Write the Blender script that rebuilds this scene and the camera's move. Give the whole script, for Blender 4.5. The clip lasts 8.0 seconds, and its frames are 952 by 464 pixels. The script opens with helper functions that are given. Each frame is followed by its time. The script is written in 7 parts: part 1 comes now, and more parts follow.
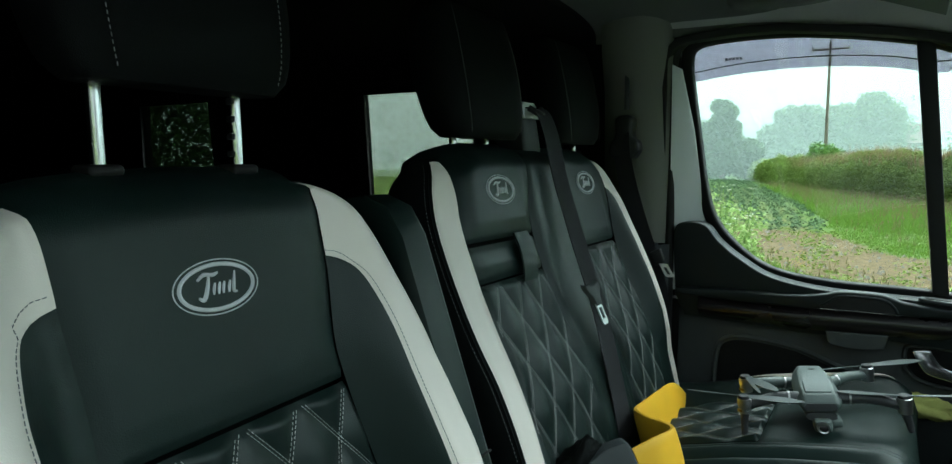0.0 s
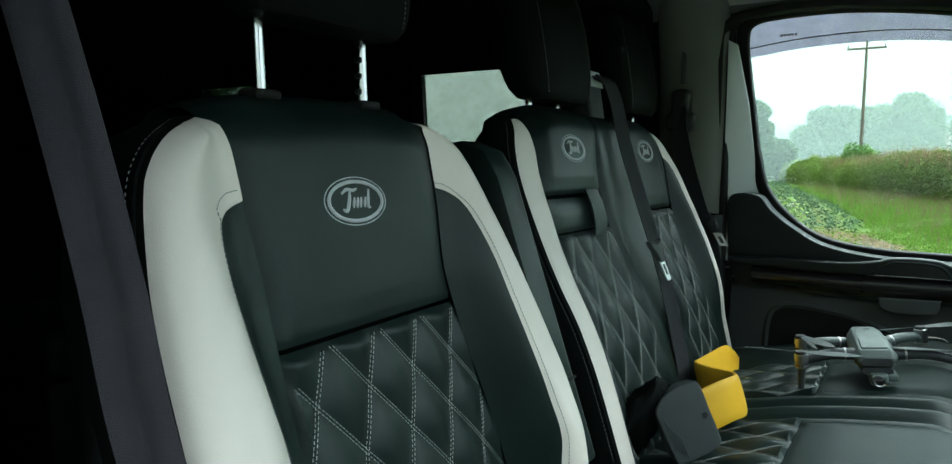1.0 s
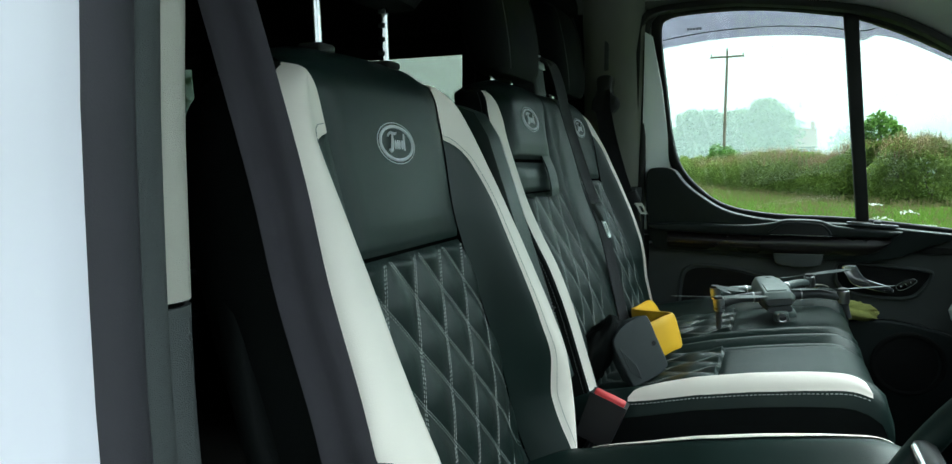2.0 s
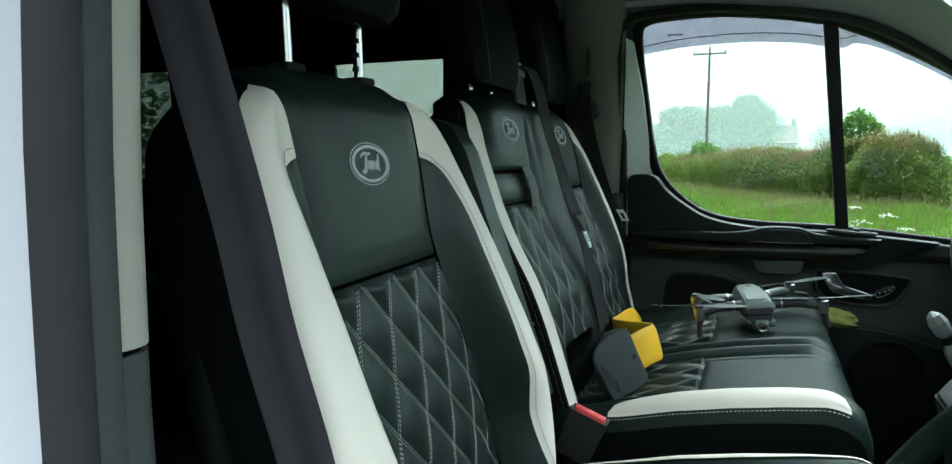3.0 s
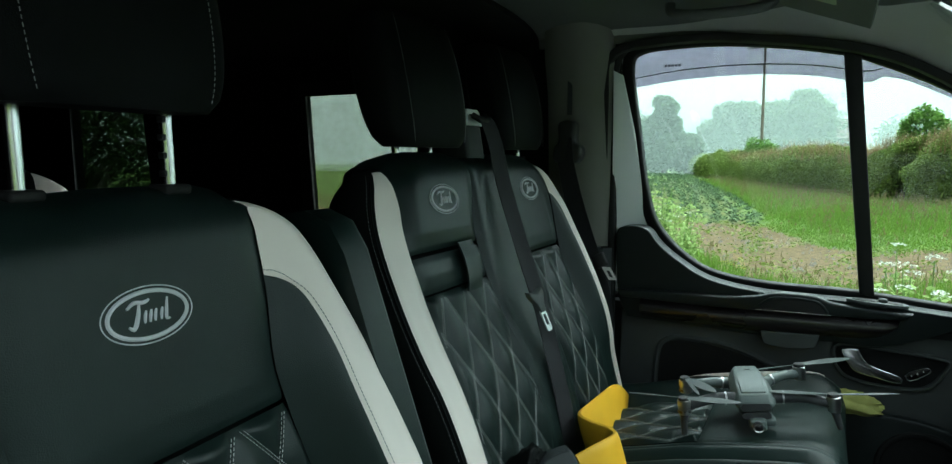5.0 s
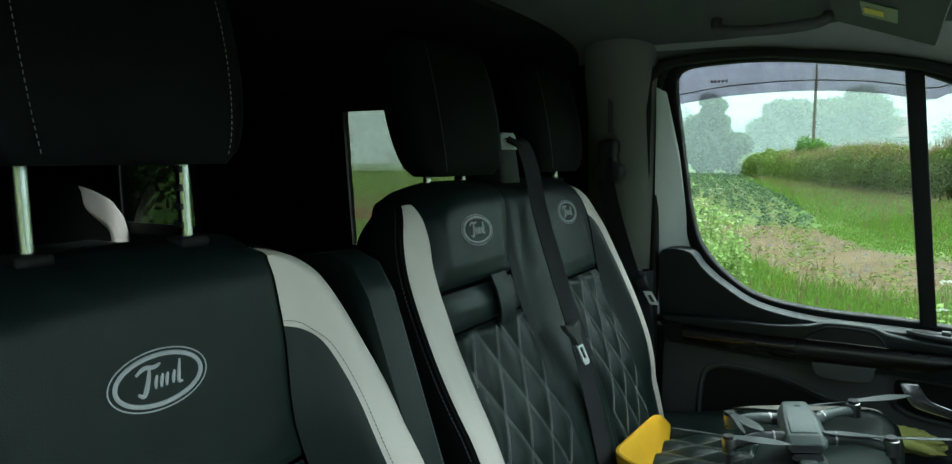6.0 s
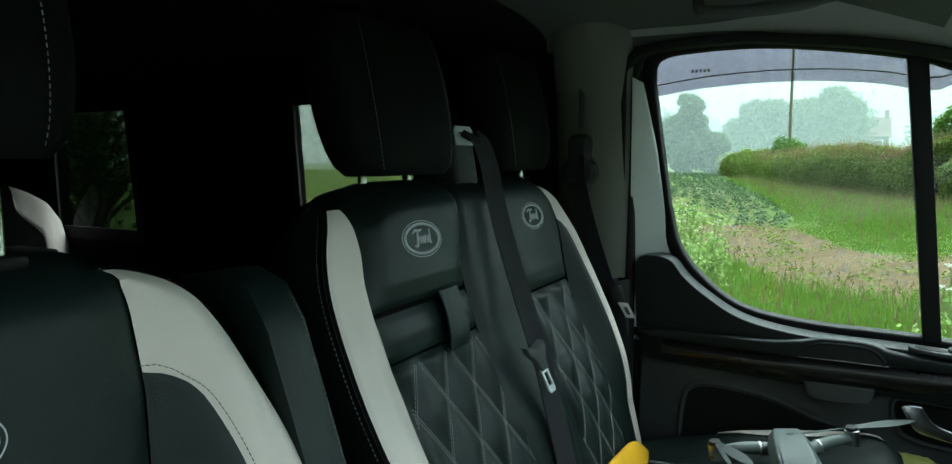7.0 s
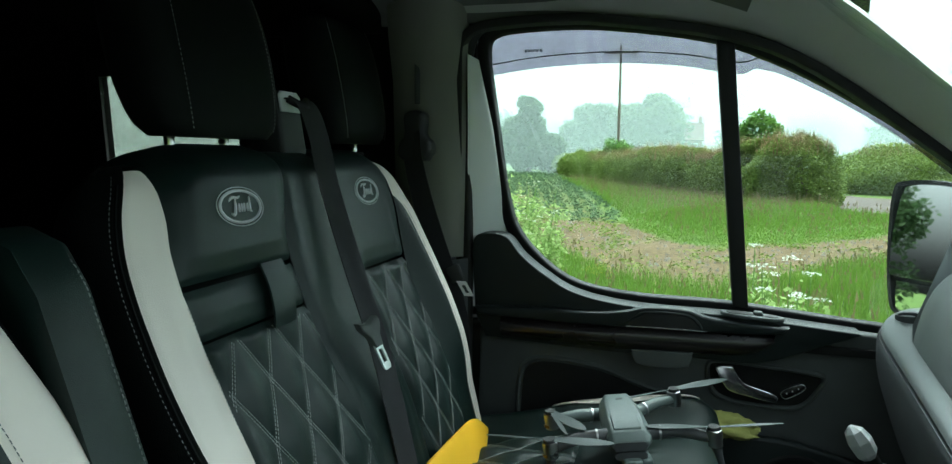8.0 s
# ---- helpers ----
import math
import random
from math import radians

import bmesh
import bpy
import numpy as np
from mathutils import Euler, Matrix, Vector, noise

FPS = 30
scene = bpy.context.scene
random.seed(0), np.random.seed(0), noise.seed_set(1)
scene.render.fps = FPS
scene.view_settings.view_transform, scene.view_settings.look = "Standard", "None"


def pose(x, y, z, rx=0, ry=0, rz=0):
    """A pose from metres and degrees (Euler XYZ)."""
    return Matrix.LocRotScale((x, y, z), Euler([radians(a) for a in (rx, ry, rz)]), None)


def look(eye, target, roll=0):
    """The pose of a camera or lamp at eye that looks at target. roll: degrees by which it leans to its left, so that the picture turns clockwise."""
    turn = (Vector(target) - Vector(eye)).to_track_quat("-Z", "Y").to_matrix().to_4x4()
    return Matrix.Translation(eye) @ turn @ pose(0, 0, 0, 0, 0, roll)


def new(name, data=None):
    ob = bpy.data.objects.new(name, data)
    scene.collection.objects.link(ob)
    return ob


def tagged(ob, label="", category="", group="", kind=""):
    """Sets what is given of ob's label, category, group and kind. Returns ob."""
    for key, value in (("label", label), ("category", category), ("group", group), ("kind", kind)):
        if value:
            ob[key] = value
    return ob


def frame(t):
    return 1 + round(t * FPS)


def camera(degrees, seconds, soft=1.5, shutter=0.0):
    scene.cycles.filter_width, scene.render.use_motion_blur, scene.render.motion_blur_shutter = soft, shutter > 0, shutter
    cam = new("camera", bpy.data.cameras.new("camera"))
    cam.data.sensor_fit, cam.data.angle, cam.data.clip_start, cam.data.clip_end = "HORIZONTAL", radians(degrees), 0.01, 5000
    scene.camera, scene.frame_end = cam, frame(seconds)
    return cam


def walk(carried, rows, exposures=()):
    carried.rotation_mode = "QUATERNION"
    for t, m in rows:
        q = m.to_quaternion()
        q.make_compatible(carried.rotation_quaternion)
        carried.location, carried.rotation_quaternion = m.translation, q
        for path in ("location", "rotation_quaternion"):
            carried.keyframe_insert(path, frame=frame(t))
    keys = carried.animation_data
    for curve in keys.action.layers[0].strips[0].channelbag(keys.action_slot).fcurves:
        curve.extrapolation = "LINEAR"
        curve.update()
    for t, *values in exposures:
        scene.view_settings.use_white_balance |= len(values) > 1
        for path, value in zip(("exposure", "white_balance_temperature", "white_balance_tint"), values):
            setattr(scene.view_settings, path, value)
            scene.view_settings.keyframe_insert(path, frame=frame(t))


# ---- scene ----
cam = camera(68.6, 8.0, soft=1.35)
PATH = [
    (0, (0.1, 0.0, 1.587), (-0.912, 1.714, 1.391), 0.0),
    (0.5, (0.116, -0.046, 1.562), (-0.98, 1.616, 1.365), 0.2),
    (1, (0.073, -0.112, 1.519), (-1.003, 1.562, 1.322), 0.4),
    (1.4, (0.039, -0.225, 1.475), (-0.939, 1.508, 1.272), 0.7),
    (1.5, (0.018, -0.239, 1.468), (-0.906, 1.524, 1.268), 0.7),
    (1.7, (0.007, -0.282, 1.456), (-0.825, 1.527, 1.265), 0.4),
    (2.8, (0.004, -0.312, 1.468), (-0.756, 1.528, 1.276), 0.1),
    (3, (0.008, -0.28, 1.484), (-0.741, 1.563, 1.283), 0.2),
    (3.5, (0.028, -0.188, 1.522), (-0.704, 1.662, 1.316), 0.2),
    (4, (0.054, -0.098, 1.553), (-0.657, 1.76, 1.343), 0.2),
    (4.5, (0.086, -0.029, 1.581), (-0.633, 1.825, 1.369), 0.2),
    (5, (0.102, 0.007, 1.611), (-0.776, 1.791, 1.399), 0.0),
    (5.2, (0.113, 0.01, 1.628), (-0.831, 1.76, 1.414), 0.0),
    (6.3, (0.081, 0.096, 1.66), (-0.906, 1.822, 1.446), -0.1),
    (6.5, (0.071, 0.134, 1.661), (-0.902, 1.868, 1.447), -0.1),
    (7, (0.057, 0.215, 1.653), (-0.88, 1.969, 1.438), -0.1),
    (7.5, (0.042, 0.259, 1.638), (-0.849, 2.036, 1.42), -0.1),
    (8, (0.061, 0.255, 1.608), (-0.469, 2.171, 1.392), 0.5),
]
EXPOSURES = [(t, e, 5740, -8) for t, e in ((0.0, 1.76), (1.0, 1.84), (1.5, 1.88), (3.5, 1.88), (4.5, 1.78), (5.0, 1.74), (6.5, 1.70), (7.5, 1.68), (8.0, 1.86))]
walk(cam, [(t, look(eye, target, roll)) for t, eye, target, roll in PATH], EXPOSURES)

# ---- world, sun ----
world = bpy.data.worlds.new("sky")
scene.world = world
world.use_nodes = True
wn, wl = world.node_tree.nodes, world.node_tree.links
sky = wn.new("ShaderNodeTexSky")
sky.sky_type = "NISHITA"
sky.sun_disc = False
sky.sun_elevation = radians(66)
sky.sun_rotation = radians(20)
sky.air_density, sky.dust_density, sky.ozone_density = 1.6, 9.0, 1.0
fog_tone = wn.new("ShaderNodeHueSaturation")
fog_tone.inputs["Saturation"].default_value = 0.15
fog_tone.inputs["Value"].default_value = 1.0
wl.new(sky.outputs[0], fog_tone.inputs["Color"])
bgn = wn["Background"]
wl.new(fog_tone.outputs[0], bgn.inputs["Color"])
bgn.inputs["Strength"].default_value = 0.15

sun = new("sun", bpy.data.lights.new("sun", "SUN"))
sun.data.energy, sun.data.angle, sun.data.color = 0.7, radians(60), (1.0, 0.97, 0.93)
sun.matrix_world = look((20, 8, 48), (0, 1, 0))

# ---- materials ----
def mat(name, color, rough=0.6, metal=0.0, vary=0.15, scale=6.0, bump=0.0, bump_scale=400.0, spec=0.5, fine=0.0):
    """A plain surface: two scales of colour change and a fine relief."""
    m = bpy.data.materials.new(name)
    m.use_nodes = True
    n, l = m.node_tree.nodes, m.node_tree.links
    b = n["Principled BSDF"]
    b.inputs["Roughness"].default_value = rough
    b.inputs["Metallic"].default_value = metal
    b.inputs["Specular IOR Level"].default_value = spec
    co = n.new("ShaderNodeTexCoord")
    big = n.new("ShaderNodeTexNoise")
    big.inputs["Scale"].default_value = scale
    big.inputs["Detail"].default_value = 5
    l.new(co.outputs["Object"], big.inputs["Vector"])
    small = n.new("ShaderNodeTexNoise")
    small.inputs["Scale"].default_value = bump_scale * 0.5
    small.inputs["Detail"].default_value = 3
    l.new(co.outputs["Object"], small.inputs["Vector"])
    ramp = n.new("ShaderNodeValToRGB")
    lo = [c * (1 - vary) for c in color]
    hi = [min(1, c * (1 + vary)) for c in color]
    ramp.color_ramp.elements[0].position, ramp.color_ramp.elements[1].position = 0.3, 0.7
    ramp.color_ramp.elements[0].color = (*lo, 1)
    ramp.color_ramp.elements[1].color = (*hi, 1)
    l.new(big.outputs["Fac"], ramp.inputs["Fac"])
    tint = n.new("ShaderNodeMix")
    tint.data_type, tint.blend_type = "RGBA", "OVERLAY"
    tint.inputs["Factor"].default_value = fine
    l.new(ramp.outputs["Color"], tint.inputs[6])
    l.new(small.outputs["Fac"], tint.inputs[7])
    l.new(tint.outputs[2], b.inputs["Base Color"])
    rr = n.new("ShaderNodeMapRange")
    rr.inputs["To Min"].default_value, rr.inputs["To Max"].default_value = max(0.01, rough - min(0.08, rough * 0.4)), min(1, rough + min(0.08, rough * 0.4))
    l.new(big.outputs["Fac"], rr.inputs["Value"])
    l.new(rr.outputs["Result"], b.inputs["Roughness"])
    if bump:
        grain = n.new("ShaderNodeTexVoronoi")
        grain.inputs["Scale"].default_value = bump_scale
        l.new(co.outputs["Object"], grain.inputs["Vector"])
        bn = n.new("ShaderNodeBump")
        bn.inputs["Strength"].default_value = bump
        bn.inputs["Distance"].default_value = 0.0006
        l.new(grain.outputs["Distance"], bn.inputs["Height"])
        l.new(bn.outputs["Normal"], b.inputs["Normal"])
    return m


def leaf_mat(name, dark, light, trans=0.35, rough=0.6):
    """Leaves: each takes its own tone, and light comes through."""
    m = bpy.data.materials.new(name)
    m.use_nodes = True
    n, l = m.node_tree.nodes, m.node_tree.links
    b = n["Principled BSDF"]
    geo = n.new("ShaderNodeNewGeometry")
    co = n.new("ShaderNodeTexCoord")
    big = n.new("ShaderNodeTexNoise")
    big.inputs["Scale"].default_value = 0.6
    l.new(co.outputs["Object"], big.inputs["Vector"])
    mid = n.new("ShaderNodeMath")
    mid.operation = "MULTIPLY_ADD"
    mid.inputs[1].default_value = 0.55
    l.new(geo.outputs["Random Per Island"], mid.inputs[0])
    half = n.new("ShaderNodeMath")
    half.operation = "MULTIPLY"
    half.inputs[1].default_value = 0.5
    l.new(big.outputs["Fac"], half.inputs[0])
    l.new(half.outputs[0], mid.inputs[2])
    ramp = n.new("ShaderNodeValToRGB")
    ramp.color_ramp.elements[0].color = (*dark, 1)
    ramp.color_ramp.elements[1].color = (*light, 1)
    l.new(mid.outputs[0], ramp.inputs["Fac"])
    l.new(ramp.outputs["Color"], b.inputs["Base Color"])
    b.inputs["Roughness"].default_value = rough
    b.inputs["Specular IOR Level"].default_value = 0.15
    tr = n.new("ShaderNodeBsdfTranslucent")
    l.new(ramp.outputs["Color"], tr.inputs["Color"])
    mix = n.new("ShaderNodeMixShader")
    mix.inputs["Fac"].default_value = trans
    l.new(b.outputs[0], mix.inputs[1])
    l.new(tr.outputs[0], mix.inputs[2])
    l.new(mix.outputs[0], n["Material Output"].inputs["Surface"])
    return m


def pane_mat(name, tint, gloss=0.05):
    """A thin pane: light goes straight through, with the reflection of its surface."""
    m = bpy.data.materials.new(name)
    m.use_nodes = True
    n, l = m.node_tree.nodes, m.node_tree.links
    n.remove(n["Principled BSDF"])
    tr = n.new("ShaderNodeBsdfTransparent")
    tr.inputs["Color"].default_value = (*tint, 1)
    gl = n.new("ShaderNodeBsdfGlossy")
    gl.inputs["Roughness"].default_value = gloss
    lw = n.new("ShaderNodeLayerWeight")
    lw.inputs["Blend"].default_value = 0.5
    pw = n.new("ShaderNodeMath")
    pw.operation = "POWER"
    pw.inputs[1].default_value = 5.0
    l.new(lw.outputs["Facing"], pw.inputs[0])
    fr = n.new("ShaderNodeMath")
    fr.operation = "MULTIPLY_ADD"
    fr.inputs[1].default_value, fr.inputs[2].default_value = 0.55, 0.025
    l.new(pw.outputs[0], fr.inputs[0])
    mix = n.new("ShaderNodeMixShader")
    l.new(fr.outputs[0], mix.inputs["Fac"])
    l.new(tr.outputs[0], mix.inputs[1])
    l.new(gl.outputs[0], mix.inputs[2])
    l.new(mix.outputs[0], n["Material Output"].inputs["Surface"])
    return m


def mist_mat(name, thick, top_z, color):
    """Haze on a flat sheet, standing in for thin ground mist: part of the light passes, the rest is scattered from the
    whole sky; thinner with height.
    """
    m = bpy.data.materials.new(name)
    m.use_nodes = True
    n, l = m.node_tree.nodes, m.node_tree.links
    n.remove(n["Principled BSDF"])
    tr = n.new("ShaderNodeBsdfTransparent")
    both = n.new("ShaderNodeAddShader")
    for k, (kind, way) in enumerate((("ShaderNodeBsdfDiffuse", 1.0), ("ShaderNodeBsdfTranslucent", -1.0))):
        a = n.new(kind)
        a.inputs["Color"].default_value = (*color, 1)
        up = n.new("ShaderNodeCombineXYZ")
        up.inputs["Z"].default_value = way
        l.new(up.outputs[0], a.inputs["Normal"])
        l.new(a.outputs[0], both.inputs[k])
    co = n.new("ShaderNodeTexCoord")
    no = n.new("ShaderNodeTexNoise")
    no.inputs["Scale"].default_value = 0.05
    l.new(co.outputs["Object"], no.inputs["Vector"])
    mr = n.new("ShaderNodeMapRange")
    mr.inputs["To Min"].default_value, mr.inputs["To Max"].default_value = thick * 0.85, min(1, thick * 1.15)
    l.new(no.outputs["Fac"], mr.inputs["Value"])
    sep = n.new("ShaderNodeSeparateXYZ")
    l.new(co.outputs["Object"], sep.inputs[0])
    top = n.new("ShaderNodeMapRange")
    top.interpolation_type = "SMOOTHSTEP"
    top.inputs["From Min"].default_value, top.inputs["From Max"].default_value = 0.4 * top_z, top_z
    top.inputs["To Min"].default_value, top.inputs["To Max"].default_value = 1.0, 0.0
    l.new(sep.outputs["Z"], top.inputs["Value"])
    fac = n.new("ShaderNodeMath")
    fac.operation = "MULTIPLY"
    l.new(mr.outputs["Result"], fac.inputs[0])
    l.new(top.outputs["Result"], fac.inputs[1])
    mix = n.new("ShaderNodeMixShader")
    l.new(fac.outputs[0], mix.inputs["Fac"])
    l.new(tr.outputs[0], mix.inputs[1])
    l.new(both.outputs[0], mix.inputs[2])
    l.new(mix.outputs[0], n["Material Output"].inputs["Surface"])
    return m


def ground_mat(name, a, b_, scale, bump=0.5, dist=0.05):
    m = bpy.data.materials.new(name)
    m.use_nodes = True
    n, l = m.node_tree.nodes, m.node_tree.links
    b = n["Principled BSDF"]
    b.inputs["Roughness"].default_value = 0.95
    b.inputs["Specular IOR Level"].default_value = 0.08
    co = n.new("ShaderNodeTexCoord")
    n1 = n.new("ShaderNodeTexNoise")
    n1.inputs["Scale"].default_value, n1.inputs["Detail"].default_value = scale, 8
    n2 = n.new("ShaderNodeTexNoise")
    n2.inputs["Scale"].default_value, n2.inputs["Detail"].default_value = scale * 0.07, 4
    l.new(co.outputs["Object"], n1.inputs["Vector"])
    l.new(co.outputs["Object"], n2.inputs["Vector"])
    ad = n.new("ShaderNodeMath")
    ad.operation = "ADD"
    l.new(n1.outputs["Fac"], ad.inputs[0])
    l.new(n2.outputs["Fac"], ad.inputs[1])
    mr = n.new("ShaderNodeMapRange")
    mr.inputs["From Min"].default_value, mr.inputs["From Max"].default_value = 0.75, 1.25
    l.new(ad.outputs[0], mr.inputs["Value"])
    ramp = n.new("ShaderNodeValToRGB")
    ramp.color_ramp.elements[0].color = (*a, 1)
    ramp.color_ramp.elements[1].color = (*b_, 1)
    l.new(mr.outputs["Result"], ramp.inputs["Fac"])
    l.new(ramp.outputs["Color"], b.inputs["Base Color"])
    bn = n.new("ShaderNodeBump")
    bn.inputs["Strength"].default_value, bn.inputs["Distance"].default_value = bump, dist
    l.new(n1.outputs["Fac"], bn.inputs["Height"])
    l.new(bn.outputs["Normal"], b.inputs["Normal"])
    return m


def field_mat(name, grass, earth):
    """Meadow and bare earth in one sheet; the "bare" attribute says where the earth shows, broken up by clods and tufts."""
    m = bpy.data.materials.new(name)
    m.use_nodes = True
    n, l = m.node_tree.nodes, m.node_tree.links
    b = n["Principled BSDF"]
    b.inputs["Roughness"].default_value = 0.95
    b.inputs["Specular IOR Level"].default_value = 0.08
    co = n.new("ShaderNodeTexCoord")

    def fine(scale, detail):
        t = n.new("ShaderNodeTexNoise")
        t.inputs["Scale"].default_value, t.inputs["Detail"].default_value = scale, detail
        l.new(co.outputs["Object"], t.inputs["Vector"])
        return t.outputs["Fac"]

    def tones(fac, pair):
        r = n.new("ShaderNodeValToRGB")
        r.color_ramp.elements[0].position, r.color_ramp.elements[1].position = 0.32, 0.68
        r.color_ramp.elements[0].color, r.color_ramp.elements[1].color = (*pair[0], 1), (*pair[1], 1)
        l.new(fac, r.inputs["Fac"])
        return r.outputs["Color"]
    clod, patch = fine(9.0, 8), fine(1.3, 4)
    at = n.new("ShaderNodeAttribute")
    at.attribute_name = "bare"
    lift = n.new("ShaderNodeMath")
    lift.operation = "MULTIPLY_ADD"
    lift.inputs[1].default_value = 0.8
    l.new(patch, lift.inputs[0])
    l.new(at.outputs["Fac"], lift.inputs[2])
    edge = n.new("ShaderNodeMapRange")
    edge.interpolation_type = "SMOOTHSTEP"
    edge.inputs["From Min"].default_value, edge.inputs["From Max"].default_value = 0.62, 1.1
    l.new(lift.outputs[0], edge.inputs["Value"])
    mix = n.new("ShaderNodeMix")
    mix.data_type = "RGBA"
    l.new(edge.outputs["Result"], mix.inputs["Factor"])
    l.new(tones(clod, grass), mix.inputs[6])
    l.new(tones(clod, earth), mix.inputs[7])
    l.new(mix.outputs[2], b.inputs["Base Color"])
    bn = n.new("ShaderNodeBump")
    bn.inputs["Strength"].default_value, bn.inputs["Distance"].default_value = 0.5, 0.03
    l.new(clod, bn.inputs["Height"])
    l.new(bn.outputs["Normal"], b.inputs["Normal"])
    return m


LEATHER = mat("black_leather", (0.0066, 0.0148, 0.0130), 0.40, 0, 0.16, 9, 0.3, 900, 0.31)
# same black leather, with the shade of sides and headrests put into its colour
LEATHER_SHADE = mat("black_leather_shade", (0.0036, 0.0044, 0.0044), 0.66, 0, 0.14, 9, 0.25, 900, 0.09)
WHITE_LEATHER = mat("white_leather", (0.83, 0.765, 0.70), 0.5, 0, 0.035, 7, 0.2, 900, 0.3)
PALE_THREAD = mat("pale_thread", (0.50, 0.51, 0.50), 0.8, 0, 0.1, 60)
GREY_THREAD = mat("grey_thread", (0.22, 0.22, 0.22), 0.8, 0, 0.1, 60)
EMBROIDERY = mat("silver_embroidery", (0.66, 0.67, 0.70), 0.55, 0, 0.1, 80, 0.6, 1500)
BLACK_PLASTIC = mat("black_plastic", (0.018, 0.019, 0.02), 0.5, 0, 0.12, 12, 0.35, 1200, 0.4)
DOOR_PLASTIC = mat("charcoal_door_plastic", (0.0105, 0.0145, 0.0145), 0.40, 0, 0.12, 10, 0.5, 1400, 0.26)
DOOR_GREY = mat("dark_grey_door_card", (0.060, 0.066, 0.064), 0.7, 0, 0.1, 14, 0.4, 1000, 0.3)
PIANO = mat("gloss_black", (0.008, 0.0062, 0.0066), 0.28, 0, 0.1, 5, 0, 1, 0.6)
SEAL_BLACK = mat("black_window_seal", (0.006, 0.0062, 0.0065), 0.55, 0, 0.15, 20, 0.2, 700, 0.2)
RUBBER = mat("black_rubber", (0.012, 0.012, 0.012), 0.65, 0, 0.15, 20, 0.2, 700, 0.3)
GREY_RUBBER = mat("grey_rubber_seal", (0.035, 0.033, 0.040), 0.6, 0, 0.1, 20, 0.2, 700, 0.3)
PILLAR_TRIM = mat("beige_grey_trim", (0.175, 0.178, 0.155), 0.75, 0, 0.04, 6, 0.6, 1100, 0.3)
PILLAR_GREY = mat("mid_grey_trim", (0.060, 0.066, 0.068), 0.7, 0, 0.06, 6, 0.6, 1100, 0.3)
HEADLINER = mat("grey_headlining", (0.125, 0.134, 0.122), 0.95, 0, 0.05, 4, 0.8, 900, 0.1)
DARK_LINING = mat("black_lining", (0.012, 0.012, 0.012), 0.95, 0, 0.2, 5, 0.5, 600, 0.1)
DASH_GREY = mat("grey_dash_plastic", (0.155, 0.172, 0.170), 0.6, 0, 0.06, 8, 0.6, 1300, 0.35)
DASH_DARK = mat("dark_dash_plastic", (0.060, 0.064, 0.067), 0.6, 0, 0.08, 8, 0.6, 1300, 0.35)
WHITE_PAINT = mat("white_body_paint", (0.77, 0.75, 0.83), 0.18, 0, 0.015, 3, 0, 1, 0.5)
SILVER_TRIM = mat("pale_grey_door_paint", (0.72, 0.745, 0.76), 0.35, 0, 0.03, 5, 0, 1, 0.5)
CHROME = mat("chrome", (0.82, 0.83, 0.85), 0.2, 1.0, 0.03, 12)
STEEL = mat("satin_steel", (0.85, 0.86, 0.87), 0.42, 0.85, 0.03, 30)
BRUSHED = mat("satin_metal", (0.5, 0.5, 0.5), 0.3, 1.0, 0.05, 30)
BELT_GREY = mat("grey_belt_webbing", (0.037, 0.034, 0.042), 0.75, 0, 0.12, 25, 0.9, 1600, 0.3)
WEBBING = mat("seat_belt_webbing", (0.022, 0.022, 0.025), 0.75, 0, 0.12, 25, 0.9, 1600, 0.3)
RED = mat("red_button", (0.65, 0.06, 0.07), 0.45, 0, 0.06, 20)
YELLOW = mat("yellow_rubber", (0.78, 0.45, 0.02), 0.5, 0, 0.08, 14, 0.3, 700, 0.4)
BOX_GREY = mat("slate_grey_plastic", (0.038, 0.045, 0.047), 0.5, 0, 0.08, 15, 0.5, 1300, 0.4)
DRONE_GREY = mat("drone_grey_shell", (0.100, 0.124, 0.118), 0.42, 0, 0.05, 25, 0.3, 1600, 0.45)
DRONE_DARK = mat("drone_dark_grey", (0.045, 0.047, 0.05), 0.45, 0, 0.08, 25, 0.3, 1500, 0.45)
BLADE_GREY = mat("propeller_grey", (0.058, 0.072, 0.070), 0.45, 0, 0.05, 25, 0.2, 1600, 0.4)
GOLD = mat("dull_gold_plastic", (0.24, 0.155, 0.018), 0.5, 0, 0.08, 20)
CLOTH = mat("yellow_green_cloth", (0.40, 0.41, 0.13), 0.9, 0, 0.15, 30, 0.8, 500, 0.1)
CARPET = mat("black_floor_mat", (0.015, 0.015, 0.015), 0.95, 0, 0.2, 8, 0.8, 300, 0.1)
LABEL_GREEN = mat("pale_green_label", (0.30, 0.36, 0.22), 0.6, 0, 0.06, 30)
LABEL_YELLOW = mat("yellow_label", (0.80, 0.68, 0.10), 0.6, 0, 0.05, 30)
INK = mat("dark_ink", (0.03, 0.03, 0.035), 0.7, 0, 0.1, 30)
GLASS = pane_mat("clear_glass", (0.93, 0.96, 0.95), 0.02)
TINTED = pane_mat("tinted_glass", (0.46, 0.465, 0.44), 0.03)
PRIVACY = pane_mat("privacy_glass", (0.20, 0.22, 0.20), 0.03)
DEFLECTOR = pane_mat("smoked_acrylic", (0.50, 0.46, 0.53), 0.02)
CLEAR_PLASTIC = mat("milky_plastic", (0.75, 0.80, 0.80), 0.3, 0, 0.06, 20)
PINK = mat("pink_liquid", (0.62, 0.25, 0.35), 0.3, 0, 0.08, 20)
